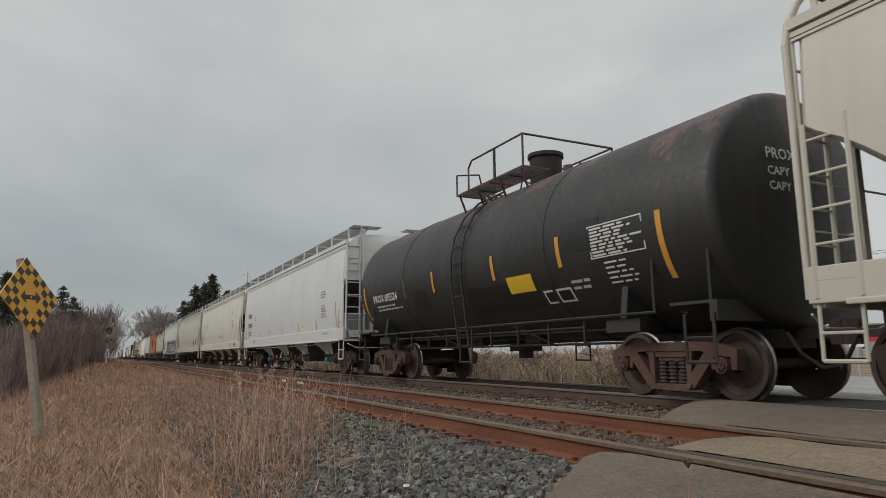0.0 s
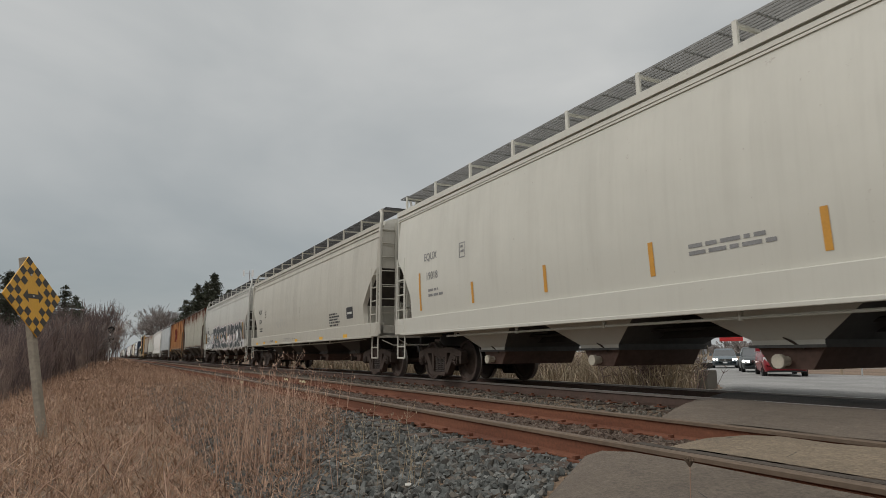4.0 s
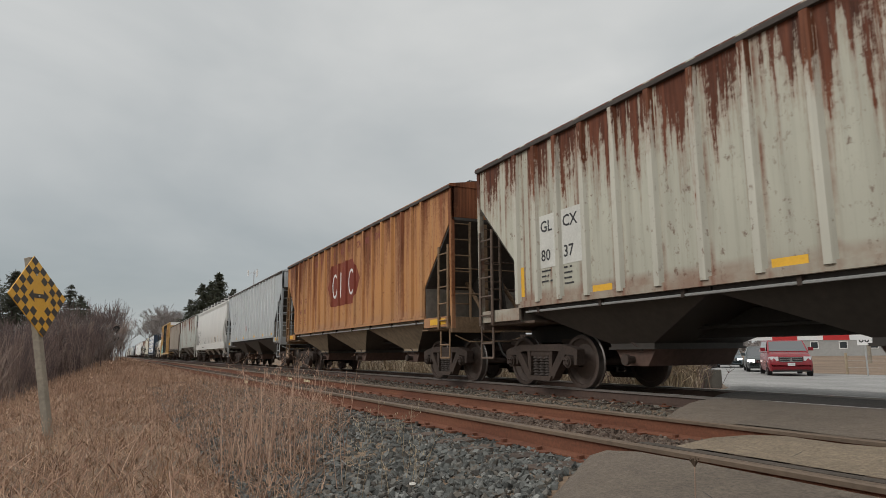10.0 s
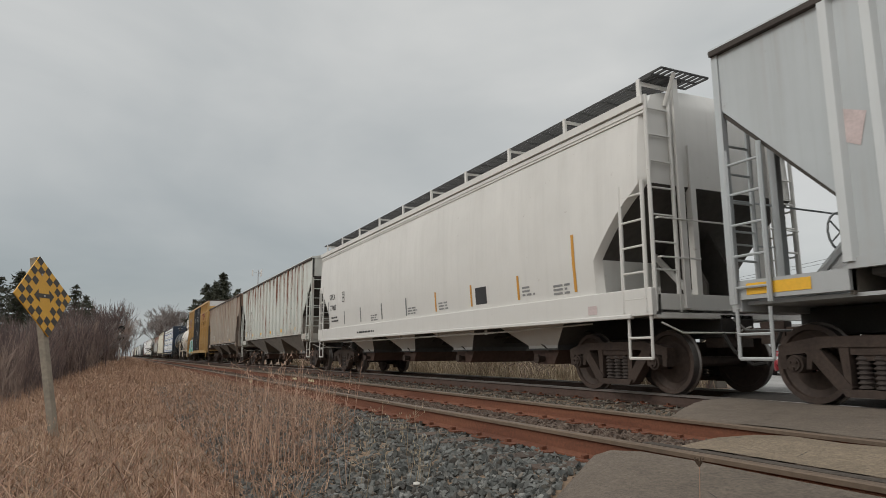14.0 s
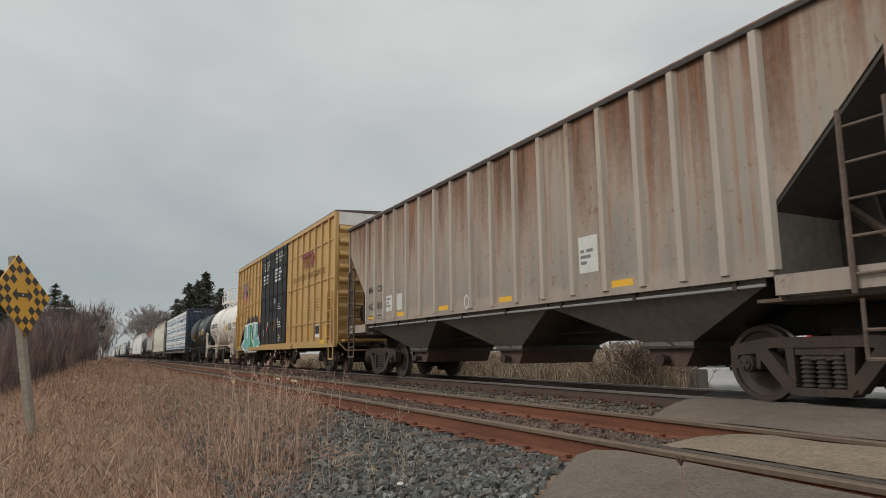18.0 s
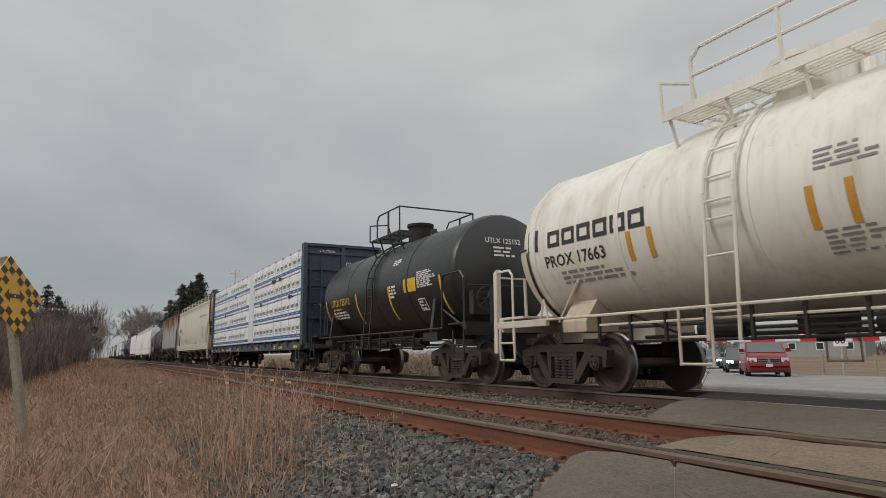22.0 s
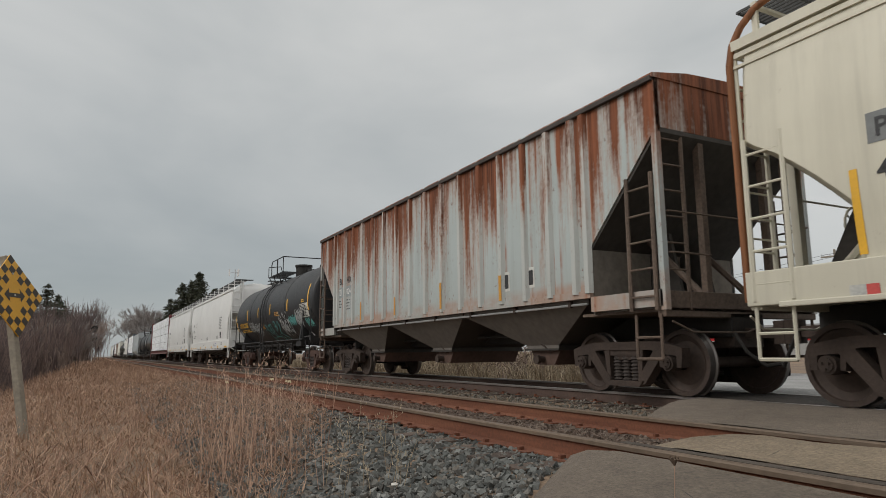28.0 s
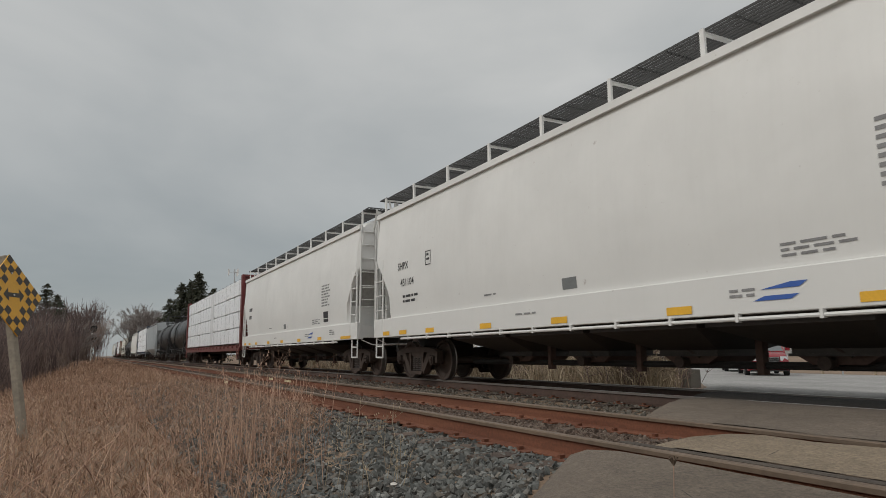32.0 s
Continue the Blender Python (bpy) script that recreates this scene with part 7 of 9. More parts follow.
    if marked:
        # torn flaps of the wrap; their dark colour stands for the shadow in the gaps
        for x, k, w in ((5.1, 3, 0.9), (6.4, 3, 0.5), (7.9, 2, 0.7), (-3.2, 3, 0.6), (-6.0, 2, 0.5), (3.0, 2, 0.5)):
            z = z0 + k * ht
            flap = Geo().add([(x, -1.476, z + 0.03), (x + w * 0.4, -1.50, z + 0.10), (x + w, -1.478, z + 0.06), (x + w * 0.9, -1.472, z - 0.02), (x + w * 0.3, -1.482, z - 0.06)], [(0, 1, 4), (1, 2, 3), (1, 3, 4)])
            part("torn_flap", flap, TORN, car, "dark gap behind torn wrap")
    part("wrap_end", Geo().box(0.57, 1.58, -1.46, -0.2, 1.2, z_top - 0.02), PLASTIC, car, "loose white plastic wrap", bevel=0.05)
    return car


# ---- the train, from the first car that is seen ----
P = car_paint
CREAM = P("cream_paint", (0.50, 0.48, 0.41), 0.0, 0.25, 0.12, seed=1)
WHITE_A = P("white_paint", (0.57, 0.585, 0.58), 0.0, 0.2, 0.08, seed=2)
IVORY = P("ivory_paint", (0.58, 0.57, 0.51), 0.0, 0.3, 0.12, seed=3)
BEIGE = P("beige_paint", (0.49, 0.47, 0.41), 0.0, 0.3, 0.2, seed=4)
WHITE_B = P("white_chalky_paint", (0.50, 0.495, 0.455), 0.0, 0.3, 0.2, seed=5)
RUSTY_WHITE = P("white_paint_rusty", (0.47, 0.465, 0.39), 0.66, 0.5, 0.45, 0.6, rust_color=(0.105, 0.034, 0.017), seed=6, posts=(0.37, 0.79), spread=0.38, narrow=0.55, hold=0.05)
ORANGE_RUST = P("orange_paint_weathered", (0.47, 0.225, 0.085), 0.66, 0.6, 0.75, 0.7, rust_color=(0.17, 0.062, 0.028), dirt_color=(0.36, 0.215, 0.115), seed=7, posts=(0.35, 0.79), soft=0.12, spread=0.22)
PALE_GREY = P("pale_grey_paint", (0.43, 0.462, 0.475), -0.4, 0.35, 0.15, seed=8, posts=(0.26, 0.79))
# Post paints paler than their panels: the light they catch is in the colour.
PALE_GREY_POST = P("pale_grey_posts", (0.56, 0.585, 0.59), -0.4, 0.35, 0.12, seed=8.5)
RED_RUST_POST = P("blue_grey_posts_rusted", (0.50, 0.52, 0.50), 0.42, 0.4, 0.3, 0.65, rust_color=(0.165, 0.060, 0.03), seed=22, soft=0.08, spread=0.3, narrow=0.8)
BROWN_GREY_POST = P("grey_posts_grime", (0.42, 0.375, 0.32), 0.3, 0.4, 0.35, 0.7, rust_color=(0.20, 0.12, 0.08), dirt_color=(0.2, 0.16, 0.125), seed=12, soft=0.2, spread=0.3)
RUSTY_POST = P("white_posts_rusty", (0.53, 0.52, 0.45), 0.55, 0.4, 0.3, 0.6, rust_color=(0.12, 0.042, 0.02), seed=7, spread=0.42, narrow=0.7, hold=0.04)
WHITE_C = P("white_clean_paint", (0.66, 0.65, 0.62), 0.0, 0.25, 0.10, seed=9)
CHALK = P("chalk_paint", (0.58, 0.605, 0.565), 0.1, 0.4, 0.2, 0.55, rust_color=(0.16, 0.075, 0.045), seed=10, posts=(0.02, 0.79), spread=0.1, narrow=0.8, hold=0.14)
CHALK_POST = P("chalk_paint_rusted_posts", (0.58, 0.605, 0.565), 0.35, 0.4, 0.2, 0.55, rust_color=(0.16, 0.062, 0.036), seed=33, spread=0.12, narrow=0.9, soft=0.06, hold=0.035)
BROWN_GREY = P("grey_paint_brown_grime", (0.32, 0.285, 0.245), 0.85, 0.4, 0.4, 0.7, rust_color=(0.18, 0.098, 0.062), dirt_color=(0.12, 0.10, 0.085), seed=11, posts=(0.46, 0.79), soft=0.22, spread=0.34)
BOX_YELLOW = P("boxcar_yellow", (0.50, 0.315, 0.115), 0.0, 0.3, 0.2, seed=12)
TANK_WHITE = P("tank_white", (0.80, 0.775, 0.71), 0.0, 0.8, 0.34, 0.45, dirt_color=(0.33, 0.22, 0.12), seed=13, low=1.35)
TANK_GRIME = P("tank_white_grimy", (0.70, 0.64, 0.54), 0.3, 0.8, 0.5, 0.6, rust_color=(0.26, 0.15, 0.08), dirt_color=(0.30, 0.20, 0.115), seed=44, low=1.6, soft=0.25, spread=0.1)
TANK_BLACK = P("tank_black", (0.016, 0.017, 0.019), 0.0, 0.3, 0.2, 0.5, dirt_color=(0.05, 0.042, 0.036), seed=14)
TANK_BLACK_B = P("tank_black_glossy", (0.020, 0.021, 0.022), 0.0, 0.25, 0.15, 0.35, dirt_color=(0.07, 0.06, 0.05), seed=15)
TANK_BLACK_C = P("tank_black_worn", (0.016, 0.017, 0.018), 0.08, 0.3, 0.2, 0.52, rust_color=(0.075, 0.032, 0.024), dirt_color=(0.08, 0.07, 0.06), seed=16, top=4.0, soft=0.16, spread=0.5)
BLUE_STEEL = P("flatcar_blue", (0.028, 0.050, 0.088), 0.0, 0.4, 0.2, seed=17)
RED_STEEL = P("flatcar_red", (0.16, 0.03, 0.03), 0.0, 0.4, 0.2, seed=18)
WRAP = P("lumber_wrap", (0.84, 0.86, 0.88), 0.0, 0.06, 0.03, 0.3, seed=19, wrinkle=True)
IVORY_B = P("ivory_paint_worn", (0.62, 0.59, 0.48), 0.0, 0.4, 0.2, seed=20)
IVORY_RUST = P("ivory_paint_rusted_edges", (0.58, 0.52, 0.40), 0.95, 0.4, 0.3, 0.6, rust_color=(0.20, 0.085, 0.04), seed=41, spread=0.2)
RED_RUST = P("blue_grey_paint_rusted", (0.43, 0.48, 0.475), 0.52, 0.4, 0.35, 0.65, rust_color=(0.175, 0.062, 0.03), seed=21, posts=(0.40, 0.79), soft=0.10, spread=0.25)
WHITE_NEW = P("white_new_paint", (0.70, 0.70, 0.68), 0.0, 0.12, 0.04, seed=22)
DOOR_BLACK = P("door_black", (0.012, 0.014, 0.018), 0.0, 0.15, 0.1, 0.6, seed=23)
ROOF_DARK = plain("roof_dark", (0.10, 0.085, 0.075), 0.8, vary=0.3)
# Dirty bay steel, made darker still by the shade beneath the cars.
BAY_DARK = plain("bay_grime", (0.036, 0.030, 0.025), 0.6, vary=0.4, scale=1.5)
BAY_TAN = plain("bay_tan_grime", (0.22, 0.17, 0.115), 0.7, vary=0.5, scale=1.2)
BAY_GREY = plain("bay_grey_grime", (0.13, 0.115, 0.10), 0.65, vary=0.35, scale=1.3)
# Grime of the sloped ends, with the shade below them in the colour.
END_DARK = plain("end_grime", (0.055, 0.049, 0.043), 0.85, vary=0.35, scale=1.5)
END_WEB = plain("end_web_dust", (0.20, 0.178, 0.150), 0.85, vary=0.35, scale=1.5)
END_PALE = plain("end_pale_grime", (0.36, 0.355, 0.335), 0.75, vary=0.25, scale=1.5)
BAY_PALE = plain("bay_pale_grime", (0.22, 0.21, 0.195), 0.65, vary=0.4, scale=1.3)
BAY_WHITE = plain("bay_white", (0.36, 0.35, 0.33), 0.7, vary=0.3, scale=1.5)

# couplings between cars, in metres along the train at the first moment
CUTS = [16.0, -4.95, -18.9, -36.8, -55.4, -74.6, -93.6, -110.2, -126.8, -143.3, -161.35, -178.55, -195.2, -213.5, -225.1, -237.0, -258.2, -276.45, -292.4, -307.25, -324.5, -341.6, -364.1]
TRAIN = []


def place(k, car):
    TRAIN.append((car, (CUTS[k] + CUTS[k + 1]) / 2))
    return car


def car_length(k):
    return CUTS[k] - CUTS[k + 1]


place(0, smooth_hopper("hopper_car", car_length(0), CREAM, "cream covered hopper car with smooth sides", cast=CAST, cut=1.25, hoop=True))
place(1, tank_car("tank_car", car_length(1), TANK_BLACK_C, "black tank car with amber reflectors and worn reddish streaks", R=1.62, zc=2.5, head=0.32, cast=CAST_RED, dome_x=0.95, deck_at=-0.55, deck=2.7, front_add=0.42, manway=0.58))
place(2, smooth_hopper("hopper_car", car_length(2), WHITE_A, "light grey-white covered hopper car with smooth sides", bay_mat=BAY_WHITE, cut=0.0, walk_z=4.62, cap=CAP_BLUE, walk_mat=GRATE_PALE))
place(3, smooth_hopper("hopper_car", car_length(3), IVORY, "ivory covered hopper car with smooth sides", bay_mat=BAY_WHITE, cut=0.8, walk_z=4.62, cap=CAP_PALE, walk_mat=GRATE_PALE))
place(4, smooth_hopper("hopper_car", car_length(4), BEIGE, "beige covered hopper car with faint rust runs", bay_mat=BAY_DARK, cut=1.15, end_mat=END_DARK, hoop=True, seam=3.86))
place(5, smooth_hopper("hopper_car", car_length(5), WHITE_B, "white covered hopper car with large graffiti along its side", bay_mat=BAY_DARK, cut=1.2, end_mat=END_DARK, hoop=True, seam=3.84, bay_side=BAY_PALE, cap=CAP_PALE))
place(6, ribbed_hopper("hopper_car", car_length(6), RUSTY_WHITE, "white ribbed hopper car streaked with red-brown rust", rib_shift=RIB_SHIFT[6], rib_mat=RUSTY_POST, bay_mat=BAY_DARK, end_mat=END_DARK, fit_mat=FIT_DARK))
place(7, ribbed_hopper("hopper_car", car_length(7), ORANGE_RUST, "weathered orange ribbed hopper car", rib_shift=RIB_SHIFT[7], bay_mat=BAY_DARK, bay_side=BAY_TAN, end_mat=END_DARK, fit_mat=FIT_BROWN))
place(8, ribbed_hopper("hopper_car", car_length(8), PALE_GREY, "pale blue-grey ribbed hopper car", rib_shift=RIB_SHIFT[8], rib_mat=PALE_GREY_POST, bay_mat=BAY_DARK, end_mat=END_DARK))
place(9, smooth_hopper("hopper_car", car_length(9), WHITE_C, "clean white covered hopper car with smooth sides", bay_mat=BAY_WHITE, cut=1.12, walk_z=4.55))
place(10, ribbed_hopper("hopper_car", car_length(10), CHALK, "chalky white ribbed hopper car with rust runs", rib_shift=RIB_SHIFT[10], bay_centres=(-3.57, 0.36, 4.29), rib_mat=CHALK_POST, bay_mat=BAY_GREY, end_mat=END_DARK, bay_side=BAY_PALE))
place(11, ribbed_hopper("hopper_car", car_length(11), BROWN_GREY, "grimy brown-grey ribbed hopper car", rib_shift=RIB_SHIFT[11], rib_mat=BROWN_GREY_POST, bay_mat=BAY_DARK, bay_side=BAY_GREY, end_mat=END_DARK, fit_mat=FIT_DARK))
place(12, box_car("box_car", car_length(12), BOX_YELLOW, DOOR_BLACK, "yellow high boxcar with black plug doors", ROOF_DARK))
place(13, tank_car("tank_car", car_length(13), TANK_WHITE, "white tank car stained with rust-coloured grime", R=1.38, zc=2.46, jacket=True, head=0.82, inset=0.02, dome_x=0.15, deck=3.1, ladder_dx=-0.47, shield=TANK_GRIME))
place(14, tank_car("tank_car", car_length(14), TANK_BLACK_B, "black tank car with yellow reflectors", R=1.34, zc=2.42, inset=0.45, head=0.6, dome_x=0.2, deck=2.1, ladder_dx=-0.35))
place(15, centre_beam("flat_car", car_length(15), BLUE_STEEL, WRAP, "dark blue centre-beam flatcar loaded with white-wrapped lumber"))
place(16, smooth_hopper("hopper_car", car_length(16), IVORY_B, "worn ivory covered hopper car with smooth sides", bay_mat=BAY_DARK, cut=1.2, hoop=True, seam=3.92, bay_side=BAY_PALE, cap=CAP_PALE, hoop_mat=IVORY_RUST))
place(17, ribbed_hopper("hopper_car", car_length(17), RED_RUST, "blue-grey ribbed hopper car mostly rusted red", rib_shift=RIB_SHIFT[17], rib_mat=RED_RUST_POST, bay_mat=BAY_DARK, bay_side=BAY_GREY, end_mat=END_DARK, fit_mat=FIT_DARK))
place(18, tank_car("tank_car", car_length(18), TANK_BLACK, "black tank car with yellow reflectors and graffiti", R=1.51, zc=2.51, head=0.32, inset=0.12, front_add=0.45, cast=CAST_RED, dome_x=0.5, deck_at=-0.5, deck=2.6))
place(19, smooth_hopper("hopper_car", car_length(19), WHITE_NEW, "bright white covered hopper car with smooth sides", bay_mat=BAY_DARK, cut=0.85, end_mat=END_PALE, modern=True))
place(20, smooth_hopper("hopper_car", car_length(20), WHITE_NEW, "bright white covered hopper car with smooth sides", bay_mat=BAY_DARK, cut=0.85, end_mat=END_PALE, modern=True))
place(21, centre_beam("flat_car", car_length(21), RED_STEEL, WRAP, "dark red centre-beam flatcar loaded with white-wrapped lumber", marked=False, near=False))
# the tail of the train, far down the line
tail = [(13.5, "t", TANK_BLACK_B), (13.5, "t", TANK_BLACK), (17.0, "r", PALE_GREY), (21.5, "c", BLUE_STEEL), (18.0, "s", WHITE_C), (14.0, "t", TANK_BLACK_B), (14.0, "t", TANK_BLACK), (18.0, "s", IVORY), (17.0, "r", BROWN_GREY), (21.5, "c", RED_STEEL), (14.0, "t", TANK_BLACK), (18.0, "s", WHITE_A), (18.0, "s", BEIGE)]
x = CUTS[-1]
for L, kind, paint in tail:
    if kind == "t":
        c = tank_car("tank_car", L, paint, "black tank car far down the train", near=False)
    elif kind == "r":
        c = ribbed_hopper("hopper_car", L, paint, "ribbed grey hopper car far down the train", near=False)
    elif kind == "s":
        c = smooth_hopper("hopper_car", L, paint, "pale smooth hopper car far down the train", near=False)
    else:
        c = centre_beam("flat_car", L, paint, WRAP, "centre-beam flatcar with wrapped lumber far down the train", marked=False, near=False)
    TRAIN.append((c, x - L / 2))
    x -= L


# ---- paint marks and lettering on the cars ----
CAR = [c for c, _ in TRAIN]
SILL = side_flat(-1.612)
RIBBED = side_flat(-1.54)
BOXSIDE = side_flat(-1.50)
BROWN_INK = plain("stencil_brown", (0.21, 0.12, 0.035), 0.6, vary=0.3)
TEAL = plain("spray_teal", (0.12, 0.38, 0.36), 0.6, vary=0.2)
GREEN = plain("spray_green", (0.03, 0.25, 0.08), 0.6, vary=0.2)
SPRAY_DARK = plain("spray_dark", (0.055, 0.065, 0.068), 0.6, vary=0.35, scale=3)
SPRAY_WHITE = plain("spray_white", (0.66, 0.66, 0.66), 0.6, vary=0.12)
SPRAY_PINK = plain("spray_pink", (0.52, 0.43, 0.42), 0.7, vary=0.2)
SPRAY_SILVER = plain("spray_silver", (0.40, 0.42, 0.42), 0.5, vary=0.3)
BADGE_BLUE = plain("badge_blue", (0.035, 0.10, 0.36), 0.5, vary=0.1)
BADGE_RED = plain("badge_red", (0.50, 0.07, 0.06), 0.5, vary=0.15)
EMBLEM_RED = P("emblem_red_worn", (0.19, 0.040, 0.026), 0.2, 0.3, 0.5, 0.7, rust_color=(0.30, 0.13, 0.05), dirt_color=(0.26, 0.10, 0.045), seed=31, soft=0.05, spread=0.1, narrow=0.7, hold=0.10)
DULL_RED = plain("dull_red", (0.20, 0.045, 0.035), 0.7, vary=0.35, scale=3)
PANEL_GREY = plain("grey_patch", (0.17, 0.18, 0.18), 0.6, vary=0.15)
PANEL_DUSK = plain("blue_grey_patch", (0.27, 0.30, 0.30), 0.6, vary=0.15)
PANEL_BLACK = plain("black_patch", (0.012, 0.012, 0.013), 0.5, vary=0.2)
PANEL_WHITE = plain("white_patch", (0.56, 0.56, 0.52), 0.6, vary=0.15)
LABEL_YELLOW = plain("label_yellow", (0.66, 0.44, 0.03), 0.5, vary=0.1)
GREEN_SPOT = plain("spray_yellow_green", (0.5, 0.5, 0.04), 0.6, vary=0.15)


SHIFT = {4: 0.225, 5: 0.25}


def moved(k, surf):
    """The surface with the marks moved along the car."""
    s = SHIFT.get(k, 0.0)
    return (lambda u, v, lift: surf(u + s, v, lift)) if s else surf


def strip(k, surf, u, v0, v1, w=0.10, mat=ORANGE, name="reflective_strip"):
    Decal(moved(k, surf)).quad(u - w / 2, u + w / 2, v0, v1, 6).put(name, mat, CAR[k])


def words(k, surf, mat, rows, name="lettering", lift=0.006, spacing=1.0):
    """Rows of (text, u, v, cap height)."""
    d = Decal(moved(k, surf), lift)
    for text, u, v, size in rows:
        d.text(text, u, v, size, spacing)
    d.put(name, mat, CAR[k])


def small_print(k, surf, mat, u, v, width, lines, height=0.05, gap=0.04):
    Decal(moved(k, surf)).bars(u, v, width, lines, height, gap, seed=int(abs(u * 31 + v * 17)) + k).put("small_print", mat, CAR[k])


def patch(k, surf, mat, u0, u1, v0, v1, name="label_patch", lift=0.004, n=2):
    return Decal(moved(k, surf), lift).quad(u0, u1, v0, v1, n).put(name, mat, CAR[k])


def plate_box(k, surf, mat, u, v, w=0.26, h=0.32):
    Decal(moved(k, surf)).outline(u, u + w, v, v + h).bars(u + 0.06, v + h - 0.06, w - 0.1, 2, 0.05, 0.05).put("plate_stencil", mat, CAR[k])


SHAPES = {
    "b": [[(0, 0), (0, 1), (0.6, 0.92), (0.58, 0.62), (0.1, 0.52), (0.72, 0.4), (0.7, 0.1), (0, 0)]],
    "r": [[(0, 0), (0, 1), (0.65, 0.92), (0.6, 0.58), (0.1, 0.5), (0.78, 0)]],
    "o": [[(0.1, 0.2), (0.1, 0.8), (0.45, 1), (0.78, 0.75), (0.78, 0.25), (0.45, 0), (0.1, 0.2)]],
    "k": [[(0, 0), (0, 1)], [(0.75, 1), (0.1, 0.45), (0.8, 0)]],
    "e": [[(0.75, 1), (0.05, 0.93), (0.05, 0.06), (0.75, 0)], [(0.05, 0.5), (0.6, 0.52)]],
    "n": [[(0, 0), (0.05, 1), (0.65, 0), (0.75, 1)]],
    "a": [[(0, 0), (0.35, 1), (0.75, 0)], [(0.15, 0.38), (0.6, 0.38)]],
    "y": [[(0, 1), (0.35, 0.45), (0.75, 1)], [(0.35, 0.45), (0.35, 0)]],
    "m": [[(0, 0), (0.1, 1), (0.4, 0.3), (0.7, 1), (0.8, 0)]],
    "s": [[(0.7, 0.95), (0.15, 0.9), (0.1, 0.6), (0.7, 0.45), (0.65, 0.08), (0.05, 0.03)]],
    "l": [[(0.1, 1), (0.05, 0.05), (0.7, 0.0)]],
    "u": [[(0.05, 1), (0.08, 0.15), (0.4, 0), (0.7, 0.15), (0.72, 1)]],
}


def graffiti(k, surf, forms, u0, u1, low, high, fill, edge, weight=0.2, glow=None, lean=0.0, seed=1):
    """Sprayed letter-like forms: a soft glow, a pale edge and a dark fill. low, high: heights at both ends."""
    rnd = random.Random(seed)
    n = len(forms)
    layers = [(glow, 0.12, 0.010, "graffiti_halo"), (edge, 0.055, 0.018, "graffiti_outline"), (fill, 0.0, 0.026, "graffiti_letter")]
    for i, f in enumerate(forms):
        w = (u1 - u0) / n
        a = u0 + w * i
        h0, h1 = low[0] + (low[1] - low[0]) * i / n + rnd.uniform(-0.03, 0.03), high[0] + (high[1] - high[0]) * i / n + rnd.uniform(-0.10, 0.07)
        plan = [[(a + w * (0.1 + p * 1.0) + lean * q + rnd.uniform(-0.02, 0.02), h0 + (h1 - h0) * q + rnd.uniform(-0.03, 0.03)) for p, q in st] for st in SHAPES[f]]
        for mat, grow, lift, name in layers:
            if mat is None:
                continue
            d = Decal(moved(k, surf), lift + 0.001 * (i % 3))
            for st in plan:
                d.line(st, weight + grow * 2)
            d.put(name, mat, CAR[k])


def scrawl(k, surf, mat, u0, u1, v0, v1, seed, w=0.035, loops=16):
    """A quick sprayed tag of looping lines."""
    rnd = random.Random(seed)
    pts = []
    for i in range(loops * 5):
        f = i / (loops * 5)
        pts.append((u0 + (u1 - u0) * (f + 0.06 * math.sin(i * 1.3 + seed)), (v0 + v1) / 2 + (v1 - v0) / 2 * (0.65 * math.sin(i * 1.25) + 0.35 * math.sin(i * 0.37 + seed) + rnd.uniform(-0.15, 0.15))))
    Decal(moved(k, surf), 0.008).line(pts, w).put("graffiti_tag", mat, CAR[k])


# car 0 and 1
T1 = tank_surface(1.62, 2.5)
words(1, T1, WHITE_INK, [("PROX 695524", -5.05, 2.02, 0.19)])
Decal(T1).bars(-4.9, 1.92, 1.9, 2, 0.05).put("small_print", PALE_INK, CAR[1])
for u, a, b in ((-5.7, 1.55, 2.5), (-2.95, 2.0, 2.47), (-1.3, 2.0, 2.47), (1.3, 2.0, 2.47), (3.37, 2.0, 2.5), (5.6, 1.55, 2.5)):
    strip(1, T1, u, a, b, 0.10)
patch(1, T1, PANEL_BLACK, 0.1, 2.55, 1.35, 1.9, "painted_patch", n=4)
patch(1, T1, PANEL_BLACK, -2.5, -1.75, 1.62, 2.12, "painted_patch", n=4)
patch(1, T1, PANEL_BLACK, 3.5, 4.4, 2.2, 2.65, "painted_patch", n=4)
patch(1, T1, LABEL_YELLOW, 1.7, 2.5, 1.68, 2.0, "hazard_label", 0.007, 4)
small_print(1, T1, BLACK_INK, 1.76, 1.96, 0.7, 3)
Decal(T1).outline(4.15, 5.3, 2.02, 2.52, 0.02).bars(4.2, 2.48, 1.1, 9, 0.03, 0.02).bars(4.4, 1.95, 0.7, 5, 0.03, 0.05).put("data_block", PANEL_WHITE, CAR[1])
Decal(T1).bars(3.5, 1.75, 0.7, 2, 0.05, 0.06).put("small_print", PALE_INK, CAR[1])
patch(1, T1, PANEL_WHITE, 2.66, 3.42, 1.38, 1.65, "test_stencil", n=3)
patch(1, T1, PANEL_BLACK, 2.7, 3.0, 1.42, 1.61, "test_panel", 0.007, 3)
patch(1, T1, PANEL_BLACK, 3.06, 3.38, 1.42, 1.61, "test_panel", 0.007, 3)
d = Decal(lambda u, v, lift: (car_length(1) / 2 - 0.62 - 0.1 + 0.42 + lift + 0.02 - 0.05 * (abs(v - 2.5) + abs(u)), u, v))
